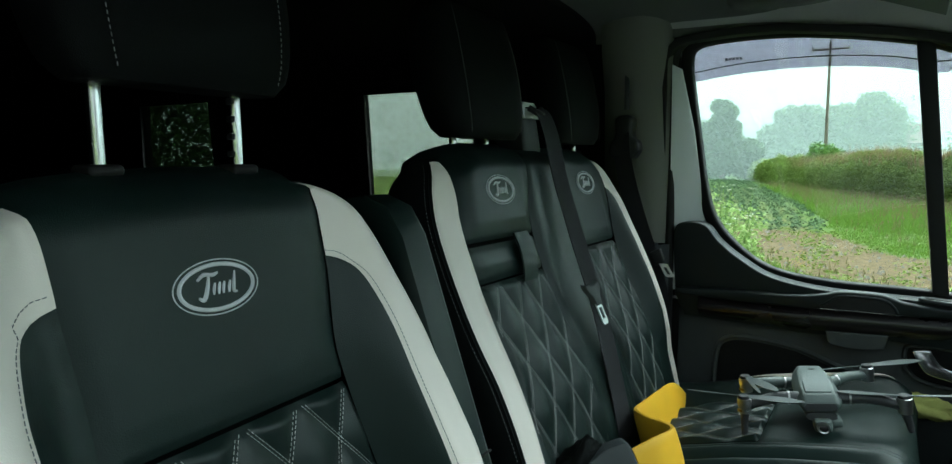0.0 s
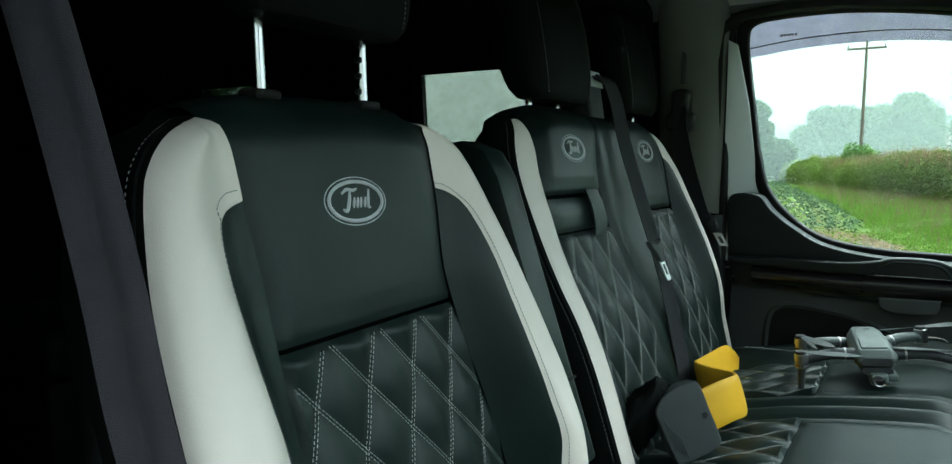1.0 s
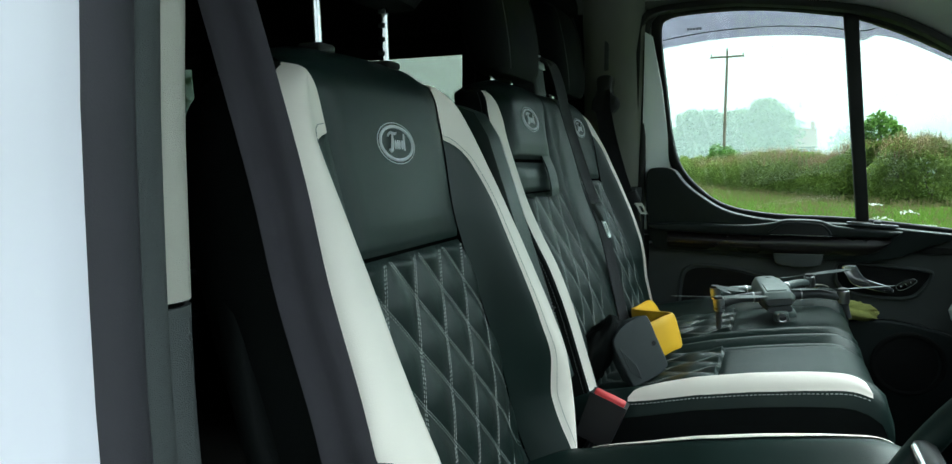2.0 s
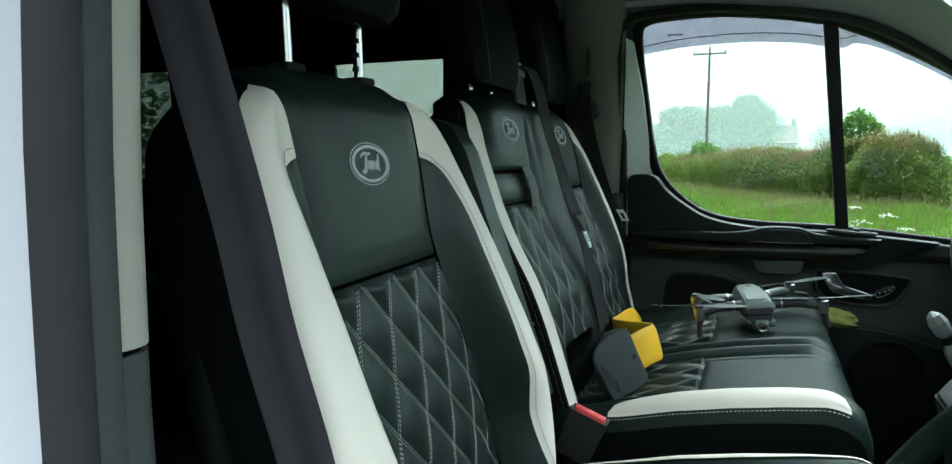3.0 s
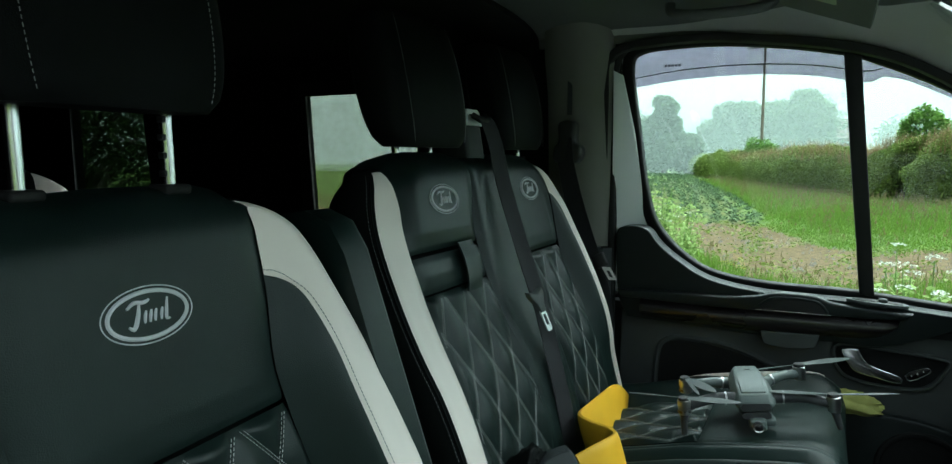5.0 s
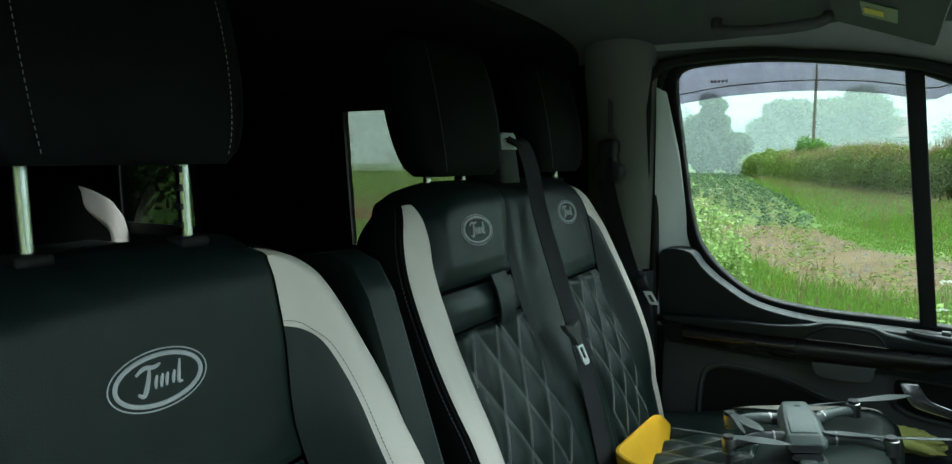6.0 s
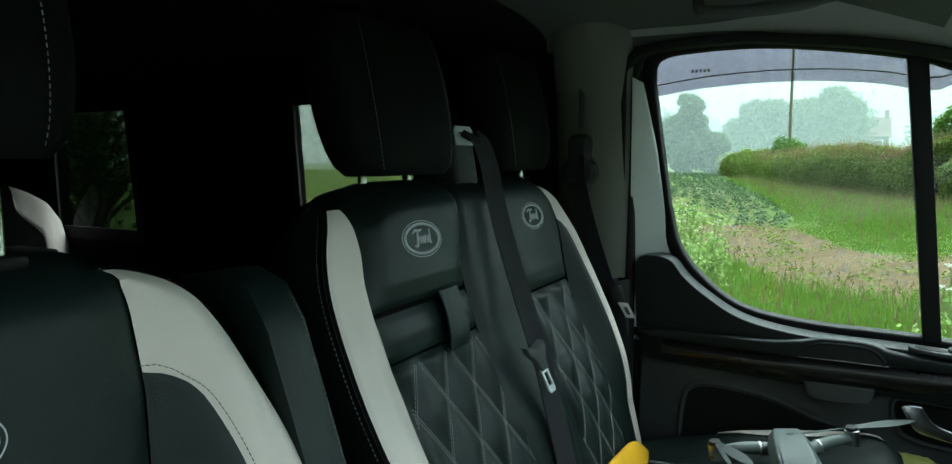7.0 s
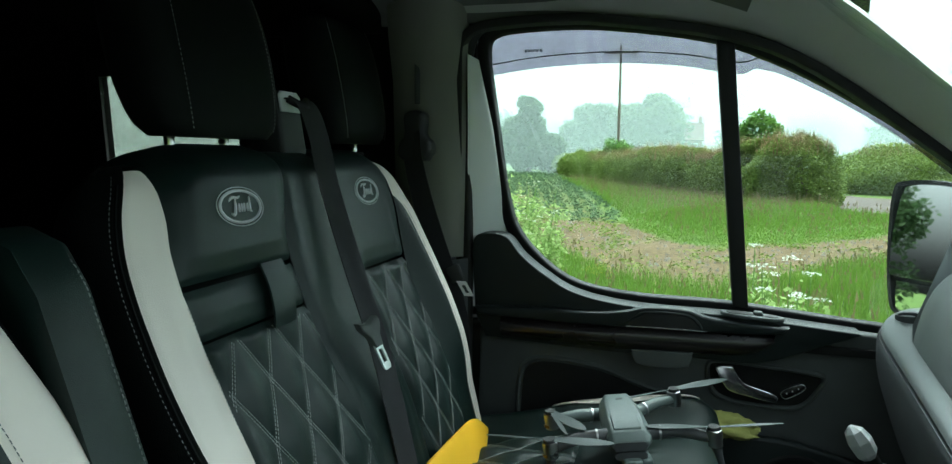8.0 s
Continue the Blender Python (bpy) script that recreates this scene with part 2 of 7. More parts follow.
MIRROR = mat("mirror_glass", (0.93, 0.95, 0.95), 0.02, 1.0, 0.01, 3)
BARK = mat("bark", (0.10, 0.085, 0.07), 0.9, 0, 0.3, 3, 0.8, 60)
POLE_WOOD = mat("weathered_pole_wood", (0.22, 0.19, 0.16), 0.9, 0, 0.2, 3, 0.6, 80)
BRICK = mat("pink_brick", (0.115, 0.060, 0.048), 0.9, 0, 0.15, 2, 0.5, 30)
ROOF = mat("clay_roof_tiles", (0.070, 0.034, 0.026), 0.9, 0, 0.2, 2, 0.5, 20)
HEDGE_LEAF = leaf_mat("hedge_leaves", (0.066, 0.116, 0.018), (0.225, 0.290, 0.062))
PALE_LEAF = leaf_mat("feathery_leaves", (0.17, 0.26, 0.06), (0.36, 0.47, 0.17), 0.4)
PALE_TRIM = mat("pale_grey_pillar_trim", (0.39, 0.38, 0.335), 0.7, 0, 0.04, 6, 0.6, 1100, 0.3)
SCREEN_TRIM = mat("grey_windscreen_trim", (0.39, 0.40, 0.37), 0.7, 0, 0.04, 6, 0.6, 1100, 0.3)
HEDGE_TIP = leaf_mat("hedge_shoots", (0.16, 0.115, 0.05), (0.29, 0.215, 0.11), 0.25)
ASH_LEAF = leaf_mat("ash_leaves", (0.055, 0.125, 0.020), (0.17, 0.30, 0.06))
TREE_LEAF = leaf_mat("tree_leaves", (0.038, 0.070, 0.024), (0.064, 0.105, 0.036), 0.5)
GRASS = leaf_mat("verge_grass", (0.080, 0.150, 0.018), (0.182, 0.285, 0.046), 0.4)
DRY_GRASS = leaf_mat("seeding_grass", (0.12, 0.11, 0.05), (0.25, 0.21, 0.10), 0.3)
CROP = leaf_mat("crop_leaves", (0.050, 0.090, 0.042), (0.105, 0.155, 0.085), 0.2, 0.9)
PETAL = leaf_mat("white_umbels", (0.50, 0.53, 0.44), (0.66, 0.68, 0.59), 0.3)
STEM = leaf_mat("green_stems", (0.09, 0.17, 0.04), (0.2, 0.3, 0.08), 0.3)
FIELD = field_mat("field_ground", ((0.045, 0.078, 0.016), (0.10, 0.145, 0.035)), ((0.056, 0.041, 0.020), (0.150, 0.112, 0.060)))
ROAD = ground_mat("pale_asphalt", (0.078, 0.066, 0.057), (0.110, 0.094, 0.082), 20.0, 0.2, 0.01)
LANE = ground_mat("grey_asphalt", (0.10, 0.10, 0.105), (0.17, 0.17, 0.175), 20.0, 0.3, 0.01)
PEBBLE = mat("pale_stone", (0.24, 0.22, 0.19), 0.85, 0, 0.2, 9)

# ---- tools ----
def part(name, bm, material, parent=None, label="", smooth=True):
    """Links a bmesh as one mesh object under a thing."""
    me = bpy.data.meshes.new(name)
    bm.normal_update()
    bm.to_mesh(me)
    bm.free()
    me.materials.append(material)
    if smooth:
        me.polygons.foreach_set("use_smooth", [True] * len(me.polygons))
        me.set_sharp_from_angle(angle=radians(50))
    ob = new(name, me)
    if parent is not None:
        ob.parent = parent
        ob.matrix_parent_inverse = parent.matrix_world.inverted()
    if label:
        ob["label"] = label
    return ob


def raw(name, verts, faces, material, parent=None, label="", smooth=False):
    me = bpy.data.meshes.new(name)
    me.from_pydata(verts, [], faces)
    me.materials.append(material)
    if smooth:
        me.polygons.foreach_set("use_smooth", [True] * len(me.polygons))
    ob = new(name, me)
    if parent is not None:
        ob.parent = parent
        ob.matrix_parent_inverse = parent.matrix_world.inverted()
    if label:
        ob["label"] = label
    return ob


def thing(name, at, label, category, group="", kind=""):
    ob = new(name)
    ob.empty_display_size = 0.05
    ob.matrix_world = Matrix.Translation(at)
    return tagged(ob, label, category, group, kind)


def smoothstep(a, b, x):
    t = min(1.0, max(0.0, (x - a) / (b - a)))
    return t * t * (3 - 2 * t)


def line_at(table, x):
    if x <= table[0][0]:
        return table[0][1]
    for (a, va), (b, vb) in zip(table, table[1:]):
        if x <= b:
            return va + (vb - va) * (x - a) / (b - a)
    return table[-1][1]


def smooth_at(table, x):
    """A smooth line through (x, value) pairs that never overshoots them."""
    if x <= table[0][0]:
        return table[0][1]
    if x >= table[-1][0]:
        return table[-1][1]
    k = 0
    while table[k + 1][0] < x:
        k += 1

    def rise(i):
        return (table[i + 1][1] - table[i][1]) / (table[i + 1][0] - table[i][0])

    def slope(i):
        if i == 0 or i == len(table) - 1:
            return rise(min(i, len(table) - 2))
        a, b = rise(i - 1), rise(i)
        return 0.0 if a * b <= 0 else 2 * a * b / (a + b)
    h = table[k + 1][0] - table[k][0]
    t = (x - table[k][0]) / h
    return ((1 + 2 * t) * table[k][1] + t * h * slope(k)) * (1 - t) ** 2 + ((3 - 2 * t) * table[k + 1][1] - (1 - t) * h * slope(k + 1)) * t * t


def spline(pts, n=8, closed=False):
    """Points along a smooth line through pts (Catmull-Rom)."""
    pts = [Vector(p) for p in pts]
    out = []
    m = len(pts)
    for i in range(m if closed else m - 1):
        p0 = pts[i - 1] if closed or i > 0 else pts[0] * 2 - pts[1]
        p1, p2 = pts[i], pts[(i + 1) % m]
        p3 = pts[(i + 2) % m] if closed or i + 2 < m else pts[-1] * 2 - pts[-2]
        for k in range(n):
            t = k / n
            out.append(0.5 * (2 * p1 + (p2 - p0) * t + (2 * p0 - 5 * p1 + 4 * p2 - p3) * t * t + (3 * p1 - p0 - 3 * p2 + p3) * t ** 3))
    if not closed:
        out.append(pts[-1])
    return out


def grid(bm, rows, close_u=False, close_v=False):
    """Faces over rows of points."""
    vs = [[bm.verts.new(p) for p in row] for row in rows]
    nu, nv = len(vs), len(vs[0])
    for i in range(nu if close_u else nu - 1):
        for j in range(nv if close_v else nv - 1):
            quad = (vs[i][j], vs[i][(j + 1) % nv], vs[(i + 1) % nu][(j + 1) % nv], vs[(i + 1) % nu][j])
            if len(set(quad)) == 4:
                bm.faces.new(quad)
    return vs


def sheet(rows, thick=0.0):
    """A surface over rows of points, with a rim folded back by thick along -normal."""
    bm = bmesh.new()
    grid(bm, rows)
    bm.normal_update()
    if thick:
        bmesh.ops.solidify(bm, geom=bm.faces[:], thickness=thick)
    bmesh.ops.recalc_face_normals(bm, faces=bm.faces)
    return bm


def tube(pts, radius, n=8, closed=False, flat=1.0, side=None):
    """A round bar along pts; radius may be a list. flat squeezes it across side."""
    pts = [Vector(p) for p in pts]
    bm = bmesh.new()
    rows = []
    m = len(pts)
    up = Vector(side) if side is not None else None
    for i, p in enumerate(pts):
        a = pts[i - 1] if i or closed else pts[0]
        b = pts[(i + 1) % m] if i + 1 < m or closed else pts[-1]
        d = (b - a).normalized()
        ref = up if up is not None else (Vector((0, 0, 1)) if abs(d.z) < 0.9 else Vector((1, 0, 0)))
        u = d.cross(ref).normalized()
        v = u.cross(d).normalized()
        if side is None and rows:
            u = (last - d * last.dot(d)).normalized()
            v = d.cross(u).normalized() * -1
            v = u.cross(d).normalized()
        last = u
        r = radius[i] if isinstance(radius, (list, tuple)) else radius
        rows.append([p + u * (r * math.cos(2 * math.pi * k / n)) + v * (r * flat * math.sin(2 * math.pi * k / n)) for k in range(n)])
    vs = grid(bm, rows, close_u=closed, close_v=True)
    if not closed:
        bm.faces.new(vs[0][::-1])
        bm.faces.new(vs[-1])
    bmesh.ops.recalc_face_normals(bm, faces=bm.faces)
    return bm


def box(size, at=(0, 0, 0), bevel=0.0, seg=2, m=None):
    bm = bmesh.new()
    bmesh.ops.create_cube(bm, size=1)
    bmesh.ops.scale(bm, vec=size, verts=bm.verts)
    if bevel:
        bmesh.ops.bevel(bm, geom=bm.edges[:], offset=bevel, segments=seg, affect="EDGES", profile=0.5)
    bmesh.ops.transform(bm, matrix=(m or Matrix()), verts=bm.verts)
    bmesh.ops.translate(bm, vec=at, verts=bm.verts)
    return bm


def lathe(profile, n=24, m=None):
    """A turned body about z: (radius, z) pairs."""
    bm = bmesh.new()
    rows = [[Vector((max(r, 1e-5) * math.cos(2 * math.pi * k / n), max(r, 1e-5) * math.sin(2 * math.pi * k / n), z)) for k in range(n)] for r, z in profile]
    grid(bm, rows, close_v=True)
    bmesh.ops.remove_doubles(bm, verts=bm.verts, dist=2e-5)
    bmesh.ops.recalc_face_normals(bm, faces=bm.faces)
    if m is not None:
        bmesh.ops.transform(bm, matrix=m, verts=bm.verts)
    return bm


def slab(outline, depth, to3d, bevel=0.0, seg=2, holes=()):
    """An outline in a plane, given depth: to3d(a, b, d) lays a point into the world. d runs from 0 to depth."""
    bm = bmesh.new()
    if holes:
        loops = [outline, *holes]
        edges = []
        for lp in loops:
            vs = [bm.verts.new((a, b, 0)) for a, b in lp]
            edges += [bm.edges.new((vs[i], vs[(i + 1) % len(vs)])) for i in range(len(vs))]
        bmesh.ops.triangle_fill(bm, use_beauty=True, use_dissolve=False, edges=edges)
    else:
        bm.faces.new([bm.verts.new((a, b, 0)) for a, b in outline])
    bm.normal_update()
    base = bm.faces[:]
    ext = bmesh.ops.extrude_face_region(bm, geom=base)
    top = [v for v in ext["geom"] if isinstance(v, bmesh.types.BMVert)]
    for v in top:
        v.co.z = depth
    bmesh.ops.recalc_face_normals(bm, faces=bm.faces)
    if bevel:
        rim = [e for e in bm.edges if abs(e.verts[0].co.z - depth) < 1e-7 and abs(e.verts[1].co.z - depth) < 1e-7 and len(e.link_faces) == 2 and e.calc_face_angle(0) > 0.8]
        bmesh.ops.bevel(bm, geom=rim, offset=bevel, segments=seg, affect="EDGES", profile=0.5, clamp_overlap=True)
    for v in bm.verts:
        v.co = to3d(v.co.x, v.co.y, v.co.z)
    bmesh.ops.recalc_face_normals(bm, faces=bm.faces)
    return bm


def merged(*parts_):
    """Several bmeshes of one part, joined."""
    out = bmesh.new()
    for b in parts_:
        me = bpy.data.meshes.new("tmp")
        b.to_mesh(me)
        b.free()
        out.from_mesh(me)
        bpy.data.meshes.remove(me)
    return out


def dashes(lines, length=0.0030, gap=0.0017, width=0.00037, lift=0.0004, normal=(1, 0, 0)):
    """Sewing along lines: verts and faces of small raised stitches."""
    verts, faces = [], []
    nrm = Vector(normal).normalized()
    for pts in lines:
        pts = [Vector(p) for p in pts]
        seg_d = [(b - a).length for a, b in zip(pts, pts[1:])]
        total = sum(seg_d)
        s = 0.0
        cum = [0.0]
        for d in seg_d:
            cum.append(cum[-1] + d)

        def at(q, i0=[0]):
            i = i0[0]
            while i < len(seg_d) - 1 and cum[i + 1] < q:
                i += 1
            i0[0] = i
            return pts[i].lerp(pts[i + 1], (q - cum[i]) / max(seg_d[i], 1e-9))

        while s + length < total:
            a, b = at(s), at(s + length)
            d = (b - a).normalized()
            w = d.cross(nrm).normalized() * width
            up = nrm * width * 1.2
            base = len(verts)
            lo = nrm * lift
            verts += [a - w + lo - up, a + w + lo - up, b + w + lo - up, b - w + lo - up, a + lo + up * 0.5 + d * width, b + lo + up * 0.5 - d * width]
            faces += [(base, base + 4, base + 5, base + 3), (base + 1, base + 2, base + 5, base + 4), (base, base + 1, base + 4), (base + 2, base + 3, base + 5)]
            s += length + gap
    return verts, faces


def sew(name, lines, material, parent, normal=(1, 0, 0), label="", **k):
    v, f_ = dashes(lines, normal=normal, **k)
    return raw(name, v, f_, material, parent, label)

# ---- seats ----
class Back:
    """The padded front of a backrest: a point for every place across (y) and height (z); past the top it runs backwards."""

    def __init__(self, base, depth, top, low, roll=0.045):
        self.base, self.depth, self.top, self.low, self.roll = base, depth, top, low, roll

    def at(self, y, z, puff=0.0):
        r, zt = self.roll, self.top(y)
        over = max(0.0, z - zt)
        z = min(z, zt)
        k = min(1.0, max(0.0, (z - zt + r) / r))
        lean = 1 - math.sqrt(max(0.0, 1 - k * k))
        return Vector((self.base(z) + self.depth(y, z) - r * lean - over + puff * (1 - lean), y, z + puff * lean - 4.5 * over * over))

    def cover(self, lo, hi, z0, z1, nu=16, nv=60, seam=0.0035, puff=None, crown=0.0, ends=True):
        """One cut of leather between the lines lo(z) and hi(z), from z0 up to z1."""
        rows = []
        for i in range(nv + 1):
            zz = z0 + (z1 - z0) * i / nv
            a, b = lo(zz), hi(zz)
            row = []
            for j in range(nu + 1):
                y = a + (b - a) * j / nu
                d = min(y - a, b - y) + 1e-6
                dz = min(zz - z0, z1 - zz) if ends else zz - z0
                dip = -seam * (math.exp(-(d / 0.005) ** 2) + math.exp(-(dz / 0.005) ** 2)) + crown * min(1, d / 0.03) * min(1, dz / 0.03)
                if puff:
                    dip += puff(y, zz) * min(1, dz / 0.006) * min(1, d / 0.006)
                row.append(self.at(y, zz, dip))
            rows.append(row)
        return sheet(rows)


DIAMOND_W, DIAMOND_H = 0.0725, 0.124


def quilt(yc, zc, height=0.0088, tall=DIAMOND_H, skew=0.0):
    """The swelling of padded diamonds between the sewn lines."""
    def puff(y, z):
        y += skew * (z - zc)
        a = (y - yc) / DIAMOND_W + (z - zc) / tall
        b = (y - yc) / DIAMOND_W - (z - zc) / tall
        return height * (abs(math.sin(math.pi * a)) * abs(math.sin(math.pi * b))) ** 0.7
    return puff


def quilt_lines(yc, zc, lo, hi, z0, z1, point, pair=0.0021, step=0.006, tall=DIAMOND_H, skew=0.0):
    """The double rows of stitches of the diamonds, inside the panel."""
    lines = []
    for sign in (1, -1):
        for k in range(-14, 15):
            for off in (-pair, pair):
                run = []
                z = z0
                while z <= z1:
                    y = yc + DIAMOND_W * (k - sign * (z - zc) / tall) + off - skew * (z - zc)
                    if lo(z) + 0.004 < y < hi(z) - 0.004:
                        run.append(point(y, z))
                    elif run:
                        if len(run) > 2:
                            lines.append(run)
                        run = []
                    z += step
                if len(run) > 2:
                    lines.append(run)
    return lines


def emblem(parent, point, yc, zc):
    """A sewn oval badge: a fine outer line, a thick inner ring and plain slanted strokes."""
    def ring(a, b, r, n=48, name="ring"):
        pts = [point(yc + a * math.cos(2 * math.pi * k / n), zc + b * math.sin(2 * math.pi * k / n)) for k in range(n)]
        return tube(pts, r, 6, closed=True)
    root = part("badge_outline", ring(0.0465, 0.0232, 0.0006), EMBROIDERY, parent, "fine silver oval outline sewn on black leather")
    root["label"] = "silver embroidered oval badge on black leather"
    part("badge_ring", ring(0.0405, 0.0190, 0.0019), EMBROIDERY, root)
    def add(bm):
        part("badge_stroke", bm, EMBROIDERY, root)
    def stroke(pts, r):
        line = spline([(p, q, 0) for p, q in pts], 5)
        add(tube([point(yc + p.x, zc + p.y) for p in line], [r * (0.55 + 0.45 * math.sin(math.pi * i / (len(line) - 1))) for i in range(len(line))], 6))
    # slanted bars of the sewn mark, tall at both ends, low between
    stroke([(-0.021, 0.0075), (-0.013, 0.0115), (-0.004, 0.0105), (0.002, 0.0120)], 0.0019)
    stroke([(-0.0085, 0.0095), (-0.0115, 0.0), (-0.0165, -0.0090), (-0.0215, -0.0070)], 0.0021)
    for q in (-0.0045, 0.0010, 0.0060, 0.0125):
        stroke([(q + 0.0020, 0.0035), (q, -0.0015), (q - 0.0010, -0.0065)], 0.0015)
    stroke([(0.0210, 0.0110), (0.0185, 0.0020), (0.0170, -0.0060), (0.0205, -0.0070)], 0.0016)


def headrest(parent, x, yc, z, half, height=0.20, deep=0.105, posts=(), post_low=1.58):
    """A padded head restraint on two steel posts."""
    rows = []
    n = 28
    for i in range(17):
        t = i / 16
        zz = z + height * t
        e = math.sin(math.pi * min(1, max(0, t))) ** 0.28 if 0 < t < 1 else 0.0
        e = max(e, 0.30)
        w = half * (0.90 + 0.10 * e)
        d = deep / 2 * (0.35 + 0.65 * e)
        w = w * (0.80 + 0.20 * min(1, e * 1.02))
        row = []
        for k in range(n):
            a = 2 * math.pi * k / n
            c, s = math.cos(a), math.sin(a)
            px = d * math.copysign(abs(c) ** 0.55, c)
            py = w * math.copysign(abs(s) ** 0.42, s)
            row.append(Vector((x + px - 0.2 * (zz - z), yc + py, zz)))
        rows.append(row)
    bm = bmesh.new()
    vs = grid(bm, rows, close_v=True)
    bm.faces.new(vs[0][::-1])
    bm.faces.new(vs[-1])
    bmesh.ops.recalc_face_normals(bm, faces=bm.faces)
    pad = part("headrest_pad", bm, LEATHER_SHADE, parent, "black leather head restraint pad")
    for sgn in (-1, 1):
        line = []
        for i in range(21):
            t = 0.04 + 0.92 * i / 20
            zz = z + height * t
            bow = math.sin(math.pi * t) ** 0.4
            line.append(Vector((x + deep / 2 * (0.62 + 0.36 * bow) - 0.2 * (zz - z), yc + sgn * half * (0.60 + 0.12 * bow), zz)))
        sew("seam_stitching", [line], GREY_THREAD, pad, (1, 0, 0), length=0.0032, gap=0.0022, width=0.0004)
    for py in posts:
        bm = tube([(x - 0.012, py, post_low), (x - 0.016, py, z + 0.05)], 0.0062, 12)
        post = part("headrest_post", bm, CHROME, parent, "polished steel post with notches")
        if py > yc:
            cuts = [box((0.009, 0.004, 0.006), (x - 0.013, py - 0.0055, post_low + 0.012 + 0.017 * k), 0.001) for k in range(4)]
            part("notch", merged(*cuts), BLACK_PLASTIC, post)
        part("post_sleeve", box((0.030, 0.030, 0.010), (x - 0.012, py, post_low - 0.003), 0.004, 3), RUBBER, parent, "black plastic post sleeve")
    return pad


def shell(base, half_at, yc, low, top, back=0.13, sink=0.012, n=40, skew=0.0, soft=0.075):
    """The rounded body behind the covers."""
    rows = []
    m = 40
    for i in range(m + 1):
        t = 1 - (1 - i / m) ** 1.6
        z = low + (top - low) * t
        w = half_at(z)
        x1 = base(z) - sink - 0.05 * smoothstep(top - 0.05, top, z)
        k_ = min(1.0, max(0.0, (z - top + soft) / (1.04 * soft)))
        x0 = min(x1 - 0.006, base(z) - sink - 0.02 - (back - sink - 0.02) * math.sqrt(1 - k_ * k_))
        cx, hx = (x0 + x1) / 2, (x1 - x0) / 2
        row = []
        for k in range(n):
            a = 2 * math.pi * k / n
            c, s = math.cos(a), math.sin(a)
            dy = w * math.copysign(abs(s) ** 0.35, s)
            row.append(Vector((cx + hx * math.copysign(abs(c) ** 0.5, c) + skew * dy, yc + dy, z)))
        rows.append(row)
    bm = bmesh.new()
    vs = grid(bm, rows, close_v=True)
    bm.faces.new(vs[0][::-1])
    bm.faces.new(vs[-1])
    bmesh.ops.recalc_face_normals(bm, faces=bm.faces)
    return bm


def side_wrap(parent, back, edge_in, edge_out, sgn, z0, z1, deep, label="black leather side of the backrest"):
    """The black side, from the edge of the white bolster round to the back."""
    rows = []
    for i in range(61):
        z = z0 + (z1 - z0) * i / 60
        a, b = edge_in(z), edge_out(z)
        pts = [back.at(a + (b - a) * q, z, -0.001) for q in (0, 0.5, 1.0)]
        e = pts[-1]
        k_ = min(1.0, max(0.0, (z - z1 + 0.075) / 0.078))
        xb = back.base(z) - deep * math.sqrt(1 - k_ * k_)
        pts += [Vector((e.x + (xb - e.x) * q, e.y + sgn * w, z)) for q, w in ((0.15, 0.003), (0.4, 0.005), (0.7, 0.002), (0.9, -0.010), (1.0, -0.035))]
        rows.append(pts)
    part("side_panel", sheet(rows), LEATHER_SHADE, parent, label)


def piping(parent, back, edge, sgn, z0, z1):
    rim = []
    for i in range(56):
        z = z0 + (z1 - z0) * i / 55
        rim.append(back.at(edge(z), z, 0.0) + Vector((-0.002, sgn * 0.0012, 0)))
    part("bolster_piping", tube(rim[::2], 0.0020, 6), LEATHER_SHADE, parent)
    sew("piping_stitching", [[p + Vector((-0.004, sgn * 0.0030, 0)) for p in rim]], GREY_THREAD, parent, (0.3, sgn, 0), length=0.003, gap=0.003, width=0.0004)


# the driver's seat
DY = 0.403
D_P = [(1.00, 0.080), (1.18, 0.080), (1.24, 0.072), (1.30, 0.062), (1.36, 0.052), (1.42, 0.040), (1.46, 0.032), (1.50, 0.024), (1.54, 0.016), (1.60, 0.008)]
D_OUT = [(1.0, 0.235), (1.06, 0.262), (1.12, 0.288), (1.18, 0.298), (1.24, 0.298), (1.30, 0.291), (1.36, 0.279), (1.42, 0.263), (1.46, 0.249), (1.50, 0.234), (1.52, 0.224), (1.537, 0.212), (1.552, 0.194), (1.561, 0.174), (1.566, 0.158), (1.568, 0.147)]
D_IN = [(1.0, 0.222), (1.06, 0.230), (1.12, 0.236), (1.17, 0.237), (1.24, 0.228), (1.30, 0.218), (1.36, 0.207), (1.42, 0.198), (1.46, 0.188), (1.474, 0.180), (1.482, 0.170), (1.488, 0.157), (1.490, 0.1485), (1.51, 0.148), (1.54, 0.147), (1.568, 0.1455), (1.6, 0.145)]
D_IN_NEAR = [(1.0, 0.140), (1.24, 0.151), (1.30, 0.160), (1.34, 0.171), (1.38, 0.178), (1.42, 0.182), (1.45, 0.1775), (1.47, 0.171), (1.479, 0.161), (1.484, 0.150), (1.487, 0.1405), (1.51, 0.142), (1.53, 0.144), (1.548, 0.146), (1.556, 0.149), (1.6, 0.150)]
D_PANEL_NEAR = [(1.0, 0.115), (1.2, 0.121), (1.27, 0.127), (1.36, 0.129), (1.40, 0.131), (1.487, 0.1405), (1.51, 0.142), (1.53, 0.144), (1.548, 0.146), (1.556, 0.149), (1.6, 0.150)]
